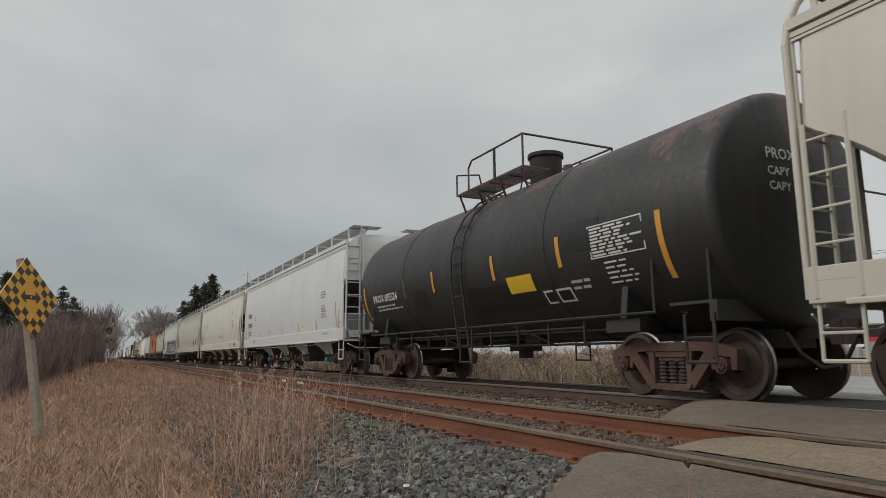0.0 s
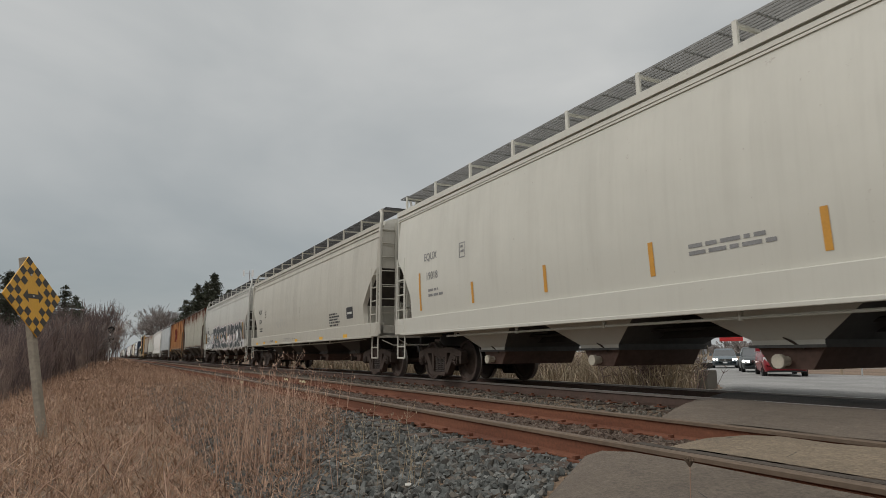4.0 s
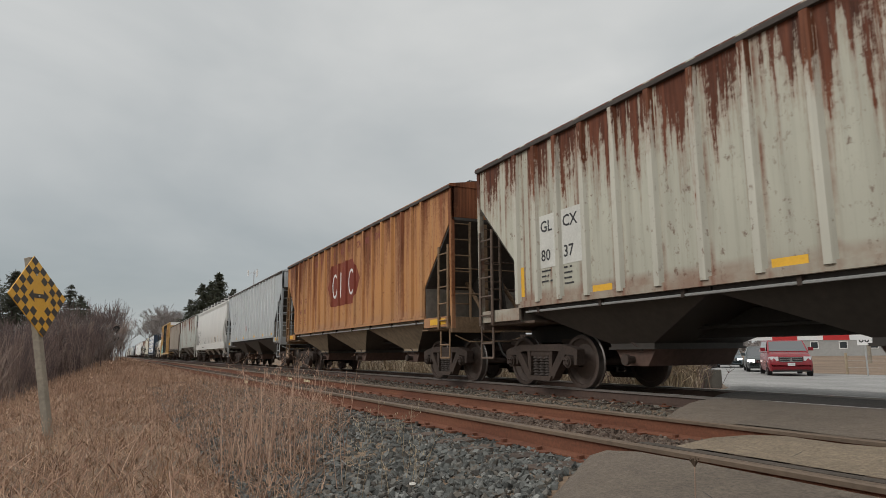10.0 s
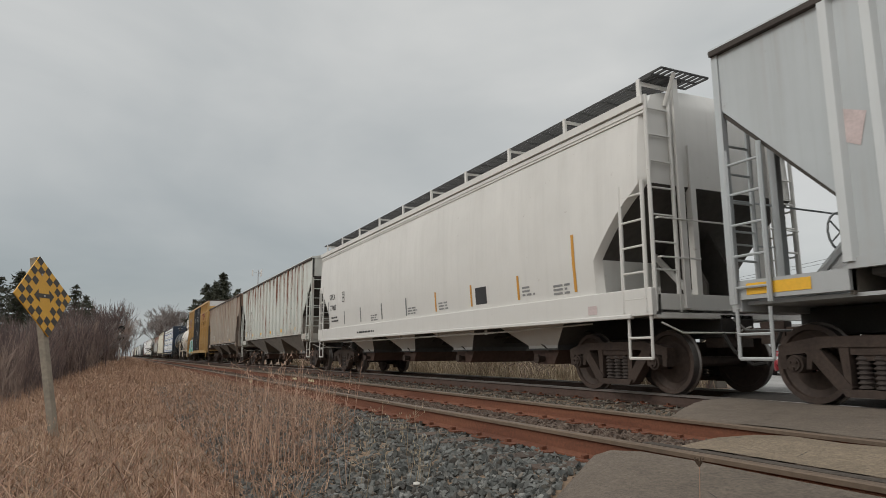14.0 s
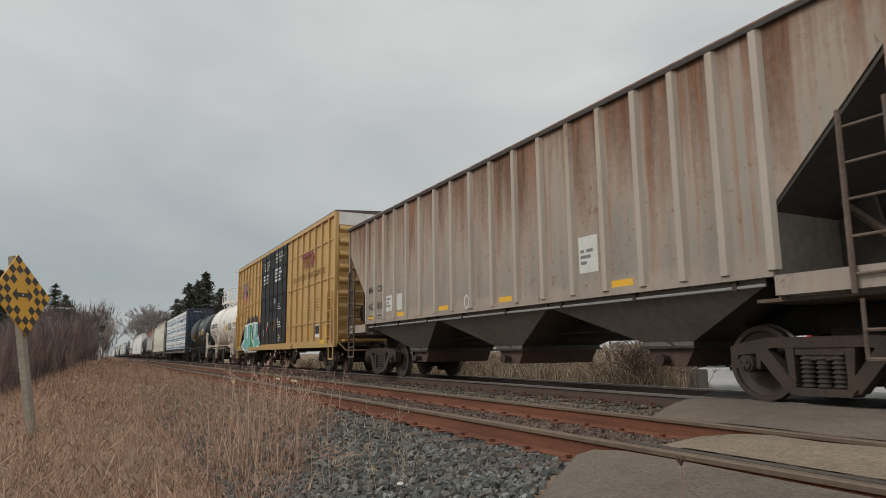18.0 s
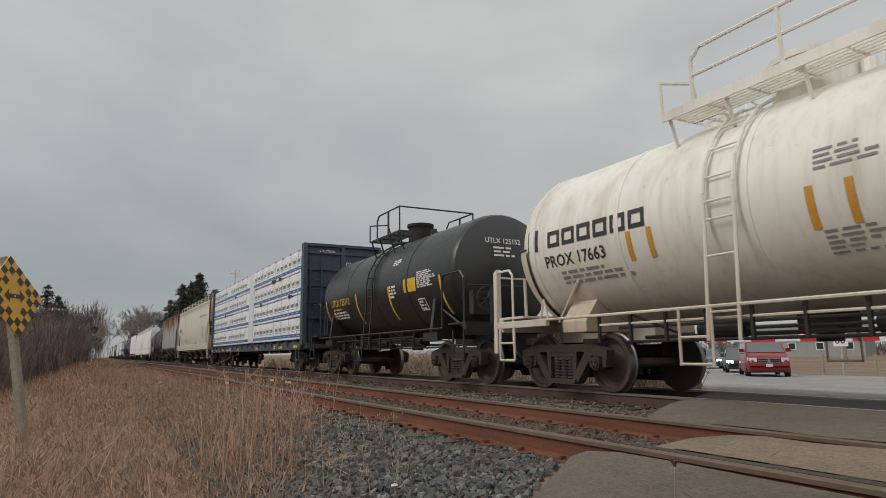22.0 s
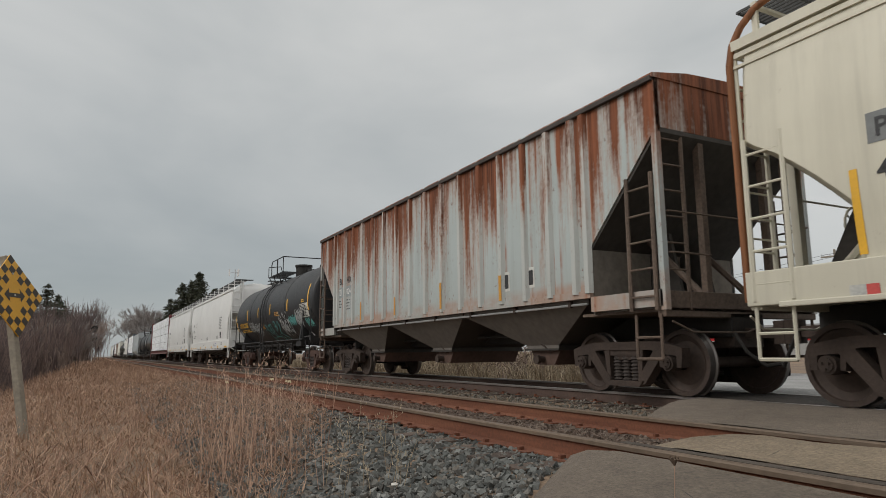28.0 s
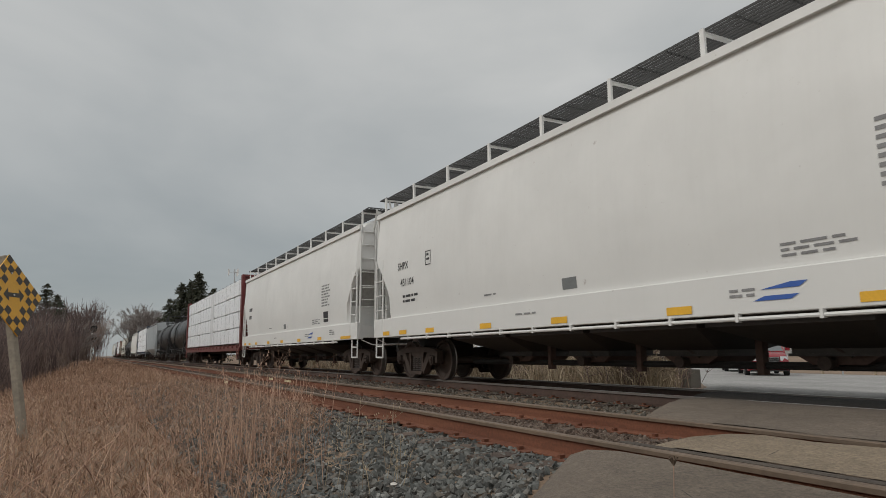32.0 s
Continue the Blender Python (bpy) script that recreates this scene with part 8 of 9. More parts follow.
d.text("PROX", -0.75, 3.06, 0.14).text("CAPY", -0.75, 2.84, 0.11).text("CAPY", -0.75, 2.64, 0.11).put("end_lettering", WHITE_INK, CAR[1])


def hopper_marks(k, mark, number, ink=BLACK_INK, plate=(-5.6, 2.25), big=0.22, base=(-7.25, 2.52), lower=(-7.2, 2.06), small=True):
    words(k, side_smooth, ink, [(mark, base[0], base[1], big), (number, lower[0], lower[1], big)])
    if plate:
        plate_box(k, side_smooth, ink, *plate)
    if small:
        small_print(k, side_smooth, ink, lower[0] + 0.1, lower[1] - 0.22, 0.85, 2, 0.055, 0.06)


# light hopper
for u, v, r in ((3.4, 1.72, 0.07), (-2.5, 1.68, 0.05)):
    Decal(side_smooth).poly([(u + r * math.cos(q * 0.785), v + r * math.sin(q * 0.785)) for q in range(8)]).put("round_sticker", LABEL_YELLOW, CAR[2])
hopper_marks(2, "CHVX", "890168")
for u, a, b in ((-7.35, 1.52, 2.32), (7.5, 1.52, 2.35), (5.2, 1.52, 1.85), (2.73, 1.52, 1.85), (0.1, 1.52, 1.8), (-2.3, 1.52, 1.8), (-4.6, 1.55, 1.75)):
    strip(2, side_smooth, u, a, b, 0.09)
small_print(2, side_smooth, GREY_INK, 5.85, 2.8, 0.6, 3)
small_print(2, side_smooth, GREY_INK, 5.9, 2.32, 0.65, 5)
small_print(2, SILL, GREY_INK, 6.2, 1.38, 0.5, 1)
small_print(2, SILL, GREY_INK, -5.8, 1.4, 0.6, 2)
patch(2, lambda u, v, lift: (car_length(2) / 2 - 0.66 + lift, u, v), PANEL_WHITE, -1.4, -0.6, 3.5, 3.85, "caution_patch", 0.01)
# ivory hopper
hopper_marks(3, "EQUX", "19018", GREY_INK, (-5.2, 2.6), 0.17, (-6.95, 2.75), (-6.85, 2.3))
for u, a, b in ((7.42, 1.62, 2.55), (5.15, 1.62, 2.1), (2.7, 1.62, 2.08), (0.25, 1.62, 2.08), (-2.2, 1.62, 2.08), (-4.7, 1.62, 2.05), (-7.2, 1.62, 2.5)):
    strip(3, side_smooth, u, a, b, 0.09)
small_print(3, side_smooth, GREY_INK, 5.7, 3.28, 0.55, 3)
small_print(3, side_smooth, GREY_INK, 5.7, 2.75, 0.8, 6)
small_print(3, side_smooth, GREY_INK, 0.9, 1.95, 1.4, 2)
small_print(3, SILL, GREY_INK, 5.2, 1.38, 0.6, 2)
small_print(3, SILL, BLACK_INK, 6.6, 1.42, 0.7, 3)
# beige hopper
RUN_BROWN = plain("dried_run", (0.36, 0.335, 0.275), 0.7, vary=0.35, scale=4)
for u, a, b, w in ((-1.49, 2.23, 3.08, 0.05), (-0.42, 1.95, 2.91, 0.05), (0.08, 2.05, 2.49, 0.05), (0.58, 1.97, 2.45, 0.05), (1.09, 1.89, 2.67, 0.05)):
    Decal(side_smooth, 0.006).quad(u - 0.014, u + 0.014, (a + b) / 2, b, 5).quad(u - 0.007, u + 0.007, a, (a + b) / 2, 5).put("rust_run", RUN_BROWN, CAR[4])
hopper_marks(4, "MLLX", "26234", BLACK_INK, (-6.02, 2.37), 0.19, (-7.42, 2.58), (-7.38, 2.12))
for u in (-7.6, -5.95, -3.45, 0.0, 3.4, 6.0):
    patch(4, SILL, YELLOW, u - 0.2, u + 0.2, 1.13, 1.23, "reflective_strip", 0.005, 1)
words(4, SILL, BLACK_INK, [("CENTER FLOW", -4.75, 1.2, 0.075)])
small_print(4, SILL, GREY_INK, -2.1, 1.3, 1.5, 2, 0.02)
small_print(4, SILL, GREY_INK, -0.9, 1.26, 0.9, 1, 0.02)
scrawl(4, side_smooth, PALE_INK, -3.6, -1.6, 1.75, 2.15, 3, 0.02, 5)
small_print(4, side_smooth, BLACK_INK, 4.2, 1.95, 1.2, 5)
patch(4, side_smooth, BLACK_INK, 6.0, 6.6, 1.7, 2.05, "test_stencil")
patch(4, side_smooth, PANEL_WHITE, 6.1, 6.5, 1.84, 1.9, "test_panel", 0.007)
# graffiti hopper
words(5, side_smooth, BLACK_INK, [("UTCX", -7.55, 2.5, 0.16)])
patch(5, side_smooth, PANEL_GREY, -7.55, -6.6, 2.2, 2.45)
words(5, side_smooth, BLACK_INK, [("54580", -7.5, 2.24, 0.16)], lift=0.009)
patch(5, SILL, SPRAY_WHITE, -7.8, 7.75, 1.13, 1.46, "graffiti_ground", 0.005, 1)
patch(5, side_smooth, SPRAY_WHITE, -7.6, -4.3, 1.55, 2.0, "graffiti_ground", 0.004, 4)
patch(5, side_smooth, SPRAY_WHITE, -4.3, 7.4, 1.55, 2.1, "graffiti_ground", 0.004, 4)
graffiti(5, side_smooth, "brokerelaybysom", -4.3, 7.3, (1.22, 1.22), (2.36, 2.36), SPRAY_DARK, SPRAY_WHITE, 0.30, SPRAY_PINK, 0.10, 3)
graffiti(5, side_smooth, "saboyu", -7.5, -4.3, (1.25, 1.25), (1.95, 2.1), SPRAY_WHITE, SPRAY_DARK, 0.24, None, 0.05, 4)
patch(5, side_smooth, PANEL_GREY, -7.45, -6.1, 1.72, 1.95, lift=0.034)
for u, a, b in ((7.38, 1.52, 2.45), (5.28, 1.52, 1.96), (1.77, 1.52, 1.97), (-0.4, 1.52, 1.97), (-2.2, 1.52, 1.97), (-3.6, 1.52, 1.97), (-5.6, 1.55, 2.0), (-7.8, 1.52, 2.2)):
    d = Decal(moved(5, side_smooth), 0.034)
    d.quad(u - 0.06, u + 0.06, a, b, 5).put("reflective_strip", YELLOW, CAR[5])
patch(5, SILL, TEAL, 5.9, 6.45, 1.2, 1.32, "painted_patch", 0.012, 1)


def between(k, u):
    """The start of the clear panel nearest to u, past the side post."""
    return min(post_places(car_length(k), RIB_SHIFT[k]), key=lambda p: abs(u - 0.11 - p)) + 0.11


def split_mark(k, surf, ink, left, right, n1, n2, u1, u2, v1, v2, size, back=None):
    """Reporting mark split round a side post."""
    u1 = between(k, u1)
    u2 = max(between(k, u2), u1 + 0.5)
    u2 = between(k, u2)
    if back:
        for u in (u1, u2):
            patch(k, surf, back, u - 0.06, u + 0.50, v2 - 0.12, v1 + size + 0.1, "stencil_panel")
    words(k, surf, ink, [(left, u1, v1, size), (right, u2, v1, size), (n1, u1, v2, size), (n2, u2, v2, size)], lift=0.007)
    small_print(k, surf, ink, u1, v2 - 0.16, 0.34, 3, 0.028, 0.06)
    small_print(k, surf, ink, u2, v2 - 0.16, 0.34, 4, 0.028, 0.06)


split_mark(6, RIBBED, BLACK_INK, "GL", "CX", "80", "37", -5.62, -4.95, 2.66, 2.16, 0.19, PANEL_WHITE)
split_mark(7, RIBBED, DULL_RED, "GL", "CX", "81", "02", -5.5, -4.86, 2.58, 2.18, 0.16)
split_mark(8, RIBBED, BLACK_INK, "GL", "CX", "80", "91", -5.6, -4.98, 2.92, 2.44, 0.18)
Decal(RIBBED, 0.005).poly([(-6.2, 2.75), (-5.95, 2.62), (-5.86, 2.95), (-6.1, 3.05)]).put("paint_smudge", SPRAY_PINK, CAR[8])
split_mark(10, RIBBED, BLACK_INK, "CE", "FX", "15", "62", -5.85, -5.22, 2.80, 2.40, 0.18)
words(10, RIBBED, BLACK_INK, [("9", between(10, -4.5), 2.40, 0.18)])
split_mark(11, RIBBED, BLACK_INK, "MW", "CX", "452", "831", -6.2, -5.58, 2.24, 1.79, 0.17)
split_mark(17, RIBBED, BLACK_INK, "BL", "HX", "", "", -5.29, -4.69, 2.68, 2.36, 0.19)
for u in (between(17, -5.29), between(17, -4.6)):
    patch(17, RIBBED, PANEL_DUSK, u - 0.05, u + 0.49, 2.28, 2.6, "stencil_panel", 0.004)
words(17, RIBBED, WHITE_INK, [("21", between(17, -5.25), 2.36, 0.18), ("024", between(17, -4.6), 2.36, 0.16)], lift=0.009)
for k, rows in ((6, ((6.15, 1.6, 2.1, 0.17), (-6.15, 1.6, 2.13, 0.17))), (10, ((-6.3, 1.65, 1.92, 0.38),)), (17, ((-3.53, 1.54, 2.03, 0.09), (-1.21, 1.54, 1.98, 0.09), (1.21, 1.54, 2.1, 0.09), (3.53, 1.54, 2.0, 0.09)))):
    for u, a, b, w in rows:
        strip(k, side_flat(-1.602) if k == 17 else RIBBED, u, a, b, w, YELLOW if k != 17 else ORANGE)
for k, vs in ((6, (3.95, 1.8, -0.89, -3.97)), (8, (1.42, -1.79, 3.75, -4.06, 5.6)), (10, (-4.26, -2.03, 0.4, 2.8, 5.2)), (11, (-5.95, -3.92, -1.6, 0.86, 3.9))):
    for u in vs:
        patch(k, RIBBED, YELLOW, u - 0.22, u + 0.22, 1.49 + (0.12 if k == 10 else 0.0), 1.62 + (0.12 if k == 10 else 0.0), "reflective_strip", 0.005, 1)
for k, (a, b) in ((6, (3.95, 4.7)), (17, (3.6, 4.35))):
    for u in (a, b):
        patch(k, RIBBED, BLACK_INK if k == 6 else PANEL_WHITE, u - 0.14, u + 0.16, 1.7, 2.05, "test_stencil", 0.005)
        patch(k, RIBBED, BLACK_INK, u - 0.1, u + 0.12, 1.75, 2.0, "test_panel", 0.008)
patch(10, RIBBED, PANEL_WHITE, -5.87, -5.47, 1.74, 2.0, "stencil_panel")
patch(10, RIBBED, PANEL_WHITE, -5.24, -4.80, 1.74, 2.0, "stencil_panel")
small_print(10, RIBBED, GREY_INK, -5.83, 1.95, 0.3, 2, 0.05, 0.05)
small_print(10, RIBBED, GREY_INK, -5.2, 1.95, 0.34, 2, 0.05, 0.05)
patch(11, RIBBED, PANEL_WHITE, -4.95, -4.42, 1.68, 2.08, "stencil_panel")
patch(11, RIBBED, PANEL_WHITE, -4.3, -3.8, 1.68, 2.08, "stencil_panel")
small_print(11, RIBBED, PANEL_GREY, -4.9, 2.02, 0.42, 3)
patch(11, RIBBED, PANEL_WHITE, 2.98, 3.42, 1.80, 2.36, "stencil_panel")
small_print(11, RIBBED, PANEL_GREY, 3.02, 2.16, 0.36, 3)
Decal(side_flat(-1.602), 0.004).line([(-0.47 + 0.09 * math.cos(q * 0.5), 1.62 + 0.13 * math.sin(q * 0.5)) for q in range(14)], 0.035).put("graffiti_tag", PANEL_WHITE, CAR[11])
small_print(8, RIBBED, RED_INK, -1.22, 2.18, 0.42, 4, 0.04, 0.03)
small_print(8, RIBBED, BLACK_INK, -0.33, 2.06, 0.36, 3, 0.035, 0.025)
# emblem of the orange hopper: a long hexagon painted over sheets and posts, with a pale ring, bar and ring in it
POSTS_7 = post_places(car_length(7), RIB_SHIFT[7])


def over_posts(u, v, lift):
    """The ribbed side with its posts."""
    off = min(abs(u - p) for p in POSTS_7)
    return (u, -1.54 - lift - 0.06 * max(0.0, min(1.0, (0.085 - off) / 0.037)), v)


HEX = [(-1.74, 2.86), (-1.20, 3.58), (1.04, 3.57), (1.60, 2.9), (1.04, 2.17), (-1.19, 2.18)]
cuts = sorted({q for q in [p + o for p in POSTS_7 for o in (-0.085, -0.048, 0.048, 0.085)] + [-1.20, -1.19, 1.04] if -1.74 < q < 1.60} | {-1.738, 1.598})


def hex_span(u):
    """Lowest and highest point of the hexagon at u."""
    vs = []
    for (a, va), (b, vb) in zip(HEX, HEX[1:] + HEX[:1]):
        if min(a, b) <= u <= max(a, b) and a != b:
            vs.append(va + (vb - va) * (u - a) / (b - a))
    return min(vs), max(vs)


d = Decal(over_posts, 0.005)
d.g.rings([[over_posts(a, v, 0.005) for v in hex_span(a)] for a in cuts], cap=False, closed=False)
d.put("emblem", EMBLEM_RED, CAR[7], "worn dull red hexagon emblem")
for u, start, sweep in ((-0.90, 0.9, 5.0), (0.80, 0.9, 4.5)):
    ring = [(u + 0.24 * math.cos(start + sweep * k / 14), 2.86 + 0.37 * math.sin(start + sweep * k / 14)) for k in range(15)]
    Decal(over_posts, 0.010).line(ring, 0.075).put("emblem_stroke", WHITE_INK, CAR[7])
Decal(over_posts, 0.010).line([(-0.27, 3.24), (-0.27, 2.48)], 0.085).put("emblem_stroke", WHITE_INK, CAR[7])
words(7, RIBBED, DULL_RED, [(w, between(7, u), v, q) for w, u, v, q in (("GR", -3.45, 3.80, 0.2), ("E", -2.72, 3.80, 0.2), ("L", -1.9, 3.82, 0.2), ("A", -1.15, 3.82, 0.2), ("KE", -0.32, 3.84, 0.2), ("S", 0.48, 3.84, 0.2), ("CA", 1.3, 3.84, 0.2), ("RB", 2.1, 3.84, 0.2), ("ON", 2.9, 3.84, 0.2))], lift=0.007)
for k in (7,):
    for u in (-7.0, 7.0):
        patch(k, side_flat(-1.56), YELLOW, u - 0.4, u + 0.4, 1.25, 1.38, "reflective_strip", 0.006, 1)
for u in (-7.0, 7.0):
    patch(8, side_flat(-1.56), YELLOW, u - 0.4, u + 0.4, 1.25, 1.38, "reflective_strip", 0.006, 1)
# clean white hopper
hopper_marks(9, "GPLX", "77083", BLACK_INK, (-5.6, 2.3), 0.18, (-7.02, 2.45), (-6.95, 2.08))
for u, a, b in ((6.7, 1.56, 2.48), (5.02, 1.56, 2.0), (3.22, 1.56, 2.0), (1.5, 1.56, 2.0), (-0.25, 1.56, 2.0), (-2.0, 1.56, 2.0), (-3.8, 1.56, 2.0), (-5.4, 1.56, 2.0), (-7.15, 1.56, 2.4)):
    strip(9, side_smooth, u, a, b, 0.07, ORANGE if u > 1 else PANEL_GREY)
patch(9, side_smooth, BLACK_INK, 3.4, 3.85, 1.58, 1.92, "test_stencil")
for u, v, w in ((5.15, 1.78, 0.5), (6.1, 1.72, 0.6), (-0.15, 1.75, 0.6), (-2.9, 1.72, 0.6), (1.65, 1.75, 0.7)):
    small_print(9, side_smooth, GREY_INK, u, v, w, 3, 0.035, 0.03)
small_print(9, SILL, BLACK_INK, -4.0, 1.28, 1.6, 1, 0.05)
patch(9, SILL, SPRAY_PINK, 7.05, 7.26, 1.17, 1.3, "painted_patch", 0.006, 1)

# boxcar
words(12, BOXSIDE, BLACK_INK, [("TB", -7.6, 2.58, 0.2), ("OX", -6.84, 2.58, 0.2), ("64", -7.6, 2.07, 0.2), ("18", -6.8, 2.07, 0.2), ("73", -5.98, 2.07, 0.2), ("next", -7.66, 3.78, 0.15), ("load", -7.66, 3.56, 0.15), ("any", -5.32, 3.80, 0.16), ("road", -5.32, 3.56, 0.16)], lift=0.01)
Decal(BOXSIDE).outline(-5.95, -5.68, 2.5, 2.8, 0.02).put("plate_stencil", BROWN_INK, CAR[12])
BOX_POSTS = (2.92, 3.73, 4.52, 5.33, 6.12, 6.9, 7.7)


def box_relief(u, v, lift):
    """The boxcar's side with its posts."""
    return (u, -1.50 - lift - (0.065 if any(abs(u - p) < 0.075 for p in BOX_POSTS) else 0.0), v)


words(12, box_relief, BROWN_INK, [("RAILCAR POOLING EXPERTS", 3.14, 3.3, 0.21)], lift=0.008, spacing=1.06)
# cross-shaped badge: two blue and two red arms with arrow tips, each with a thin line of the other colour
for sx, sy, mat, line in ((-1, 1, BADGE_BLUE, BADGE_RED), (1, 1, BADGE_BLUE, BADGE_RED), (-1, -1, BADGE_RED, BADGE_BLUE), (1, -1, BADGE_RED, BADGE_BLUE)):
    cu, cv = -6.2, 3.72
    at = lambda p, q: (cu + sx * p, cv + sy * q)
    Decal(BOXSIDE, 0.070).poly([at(0.0, 0.05), at(0.12, -0.02), at(0.5, 0.38), at(0.56, 0.34), at(0.54, 0.52), at(0.36, 0.5), at(0.42, 0.46)]).put("badge_arm", mat, CAR[12])
    Decal(BOXSIDE, 0.074).poly([at(0.10, -0.02), at(0.17, -0.06), at(0.52, 0.28), at(0.48, 0.33)]).put("badge_line", line, CAR[12])
for pts in ([(4.5, 4.18), (5.5, 4.2)], [(4.82, 4.1), (4.82, 3.72)], [(5.3, 4.14), (5.3, 3.74)], [(5.62, 4.2), (5.88, 3.97), (5.62, 3.74)], [(5.86, 4.22), (6.12, 3.97), (5.86, 3.72)]):
    Decal(BOXSIDE, 0.07).line(pts, 0.15).put("badge_stroke", DULL_RED, CAR[12])
SPRAY = side_flat(-1.575)


def bubble(u, v, r, i=0):
    Decal(SPRAY, 0.002 + 0.0005 * i).poly([(u + r * math.cos(q * 0.3927), v + r * math.sin(q * 0.3927)) for q in range(16)]).put("graffiti_cloud", PANEL_BLACK, CAR[12])


for i, (u, v, r) in enumerate(((-6.83, 1.17, 0.28), (-6.35, 1.55, 0.33), (-6.0, 1.85, 0.22), (-5.08, 2.2, 0.24), (-5.36, 2.12, 0.16), (-4.2, 2.2, 0.24), (-3.48, 2.24, 0.26), (-3.2, 2.2, 0.18), (-2.78, 1.88, 0.26), (-2.6, 1.5, 0.28), (-2.62, 1.1, 0.34), (-5.3, 2.45, 0.08), (-2.62, 2.0, 0.08), (-6.6, 1.3, 0.28), (-4.0, 2.25, 0.16))):
    bubble(u, v, r, i % 4)
for i, (mat, pts, name) in enumerate((
        (SPRAY_WHITE, [(-6.85, 1.0), (-6.35, 1.33), (-6.1, 1.37), (-6.02, 2.08), (-4.66, 2.15), (-4.62, 0.72), (-5.08, 0.7), (-5.3, 0.95), (-5.52, 0.7), (-6.1, 0.82), (-6.35, 0.88)], "graffiti_outline"),
        (TEAL, [(-6.62, 1.02), (-6.27, 1.22), (-6.02, 1.27), (-5.93, 2.0), (-5.57, 1.98), (-5.5, 1.4), (-5.35, 1.3), (-5.22, 1.45), (-5.25, 2.03), (-4.77, 2.07), (-4.73, 0.76), (-5.03, 0.75), (-5.3, 1.08), (-5.52, 0.78), (-6.05, 0.9), (-6.27, 0.95)], "graffiti_letter"),
        (SPRAY_WHITE, [(-4.74, 2.14), (-3.95, 2.1), (-3.9, 1.22), (-3.6, 1.12), (-3.68, 0.72), (-4.72, 0.72)], "graffiti_outline"),
        (GREEN, [(-4.68, 2.07), (-4.14, 2.04), (-4.36, 1.48), (-4.1, 1.18), (-3.85, 1.12), (-3.82, 0.8), (-4.66, 0.78)], "graffiti_letter"),
        (PANEL_BLACK, [(-4.1, 1.95), (-3.97, 1.95), (-3.95, 1.3), (-4.2, 1.45)], "graffiti_cloud"),
        (SPRAY_WHITE, [(-4.06, 2.17), (-2.93, 2.12), (-2.9, 1.4), (-2.74, 1.42), (-2.74, 1.58), (-2.3, 1.15), (-2.74, 0.78), (-2.74, 0.94), (-2.9, 0.95), (-2.92, 0.72), (-3.62, 0.72), (-3.78, 1.3)], "graffiti_outline"),
        (TEAL, [(-3.97, 2.09), (-3.62, 2.06), (-3.55, 1.55), (-3.42, 1.45), (-3.32, 1.6), (-3.3, 2.05), (-3.0, 2.03), (-2.98, 1.3), (-2.66, 1.32), (-2.66, 1.4), (-2.42, 1.15), (-2.66, 0.96), (-2.66, 1.05), (-2.98, 1.04), (-3.0, 0.78), (-3.54, 0.78), (-3.7, 1.3)], "graffiti_letter"))):
    Decal(SPRAY, 0.006 + i * 0.002).poly(pts).put(name, mat, CAR[12])
for u, a, b, m in ((5.44, 1.15, 1.6, YELLOW), (7.42, 1.13, 1.58, YELLOW), (2.35, 1.1, 1.5, YELLOW), (-7.72, 1.15, 1.6, YELLOW)):
    strip(12, BOXSIDE, u, a, b, 0.2 if abs(u) > 7 else 0.1, m)
patch(12, BOXSIDE, WHITE_INK, 6.16, 6.78, 1.18, 1.62, "test_stencil")
patch(12, BOXSIDE, BLACK_INK, 6.2, 6.74, 1.3, 1.58, "test_panel", 0.008)
patch(12, BOXSIDE, LABEL_YELLOW, 6.95, 7.42, 0.95, 1.08, "hazard_label", 0.075)
patch(12, BOXSIDE, LABEL_YELLOW, -7.75, -7.3, 0.95, 1.06, "hazard_label", 0.075)
small_print(12, BOXSIDE, BROWN_INK, 5.45, 2.45, 0.34, 7, 0.035, 0.06)
small_print(12, BOXSIDE, BROWN_INK, 6.25, 2.5, 0.4, 5, 0.035, 0.06)
DOORS = side_flat(-1.60)
for u, v, rows in ((-1.75, 4.62, ("CLOSE THIS DOOR", "BEFORE CLOSING", "MAIN DOOR")), (0.42, 4.75, ("CLOSE AND LOCK", "BOTH DOORS BEFORE", "MOVING CAR"))):
    words(12, DOORS, WHITE_INK, [(w, u + 0.05 * i, v - 0.16 * i, 0.10) for i, w in enumerate(rows)])
for u, v, w, n in ((-1.75, 4.12, 1.15, 3), (0.42, 4.2, 1.25, 4), (0.9, 2.7, 0.7, 3), (1.0, 1.95, 0.7, 3), (-1.6, 1.7, 0.4, 3), (1.2, 1.4, 0.4, 3)):
    small_print(12, DOORS, WHITE_INK, u, v, w, n, 0.09 if v > 3.5 else 0.04, 0.06)
for u, v, m in ((-1.0, 1.62, BADGE_RED), (0.75, 1.75, BADGE_RED), (-0.8, 1.8, PANEL_WHITE), (0.95, 1.9, PANEL_WHITE), (0.4, 2.75, PANEL_WHITE)):
    patch(12, DOORS, m, u, u + 0.16, v, v + 0.2, "placard")
strip(12, DOORS, 0.45, 1.6, 2.1, 0.06, YELLOW)
d = Decal(lambda u, v, lift: (car_length(12) / 2 - 0.78 + 0.03 + lift, u, v))
d.text("EXCESS HEIGHT CAR", -1.35, 4.8, 0.13).put("end_lettering", BLACK_INK, CAR[12])

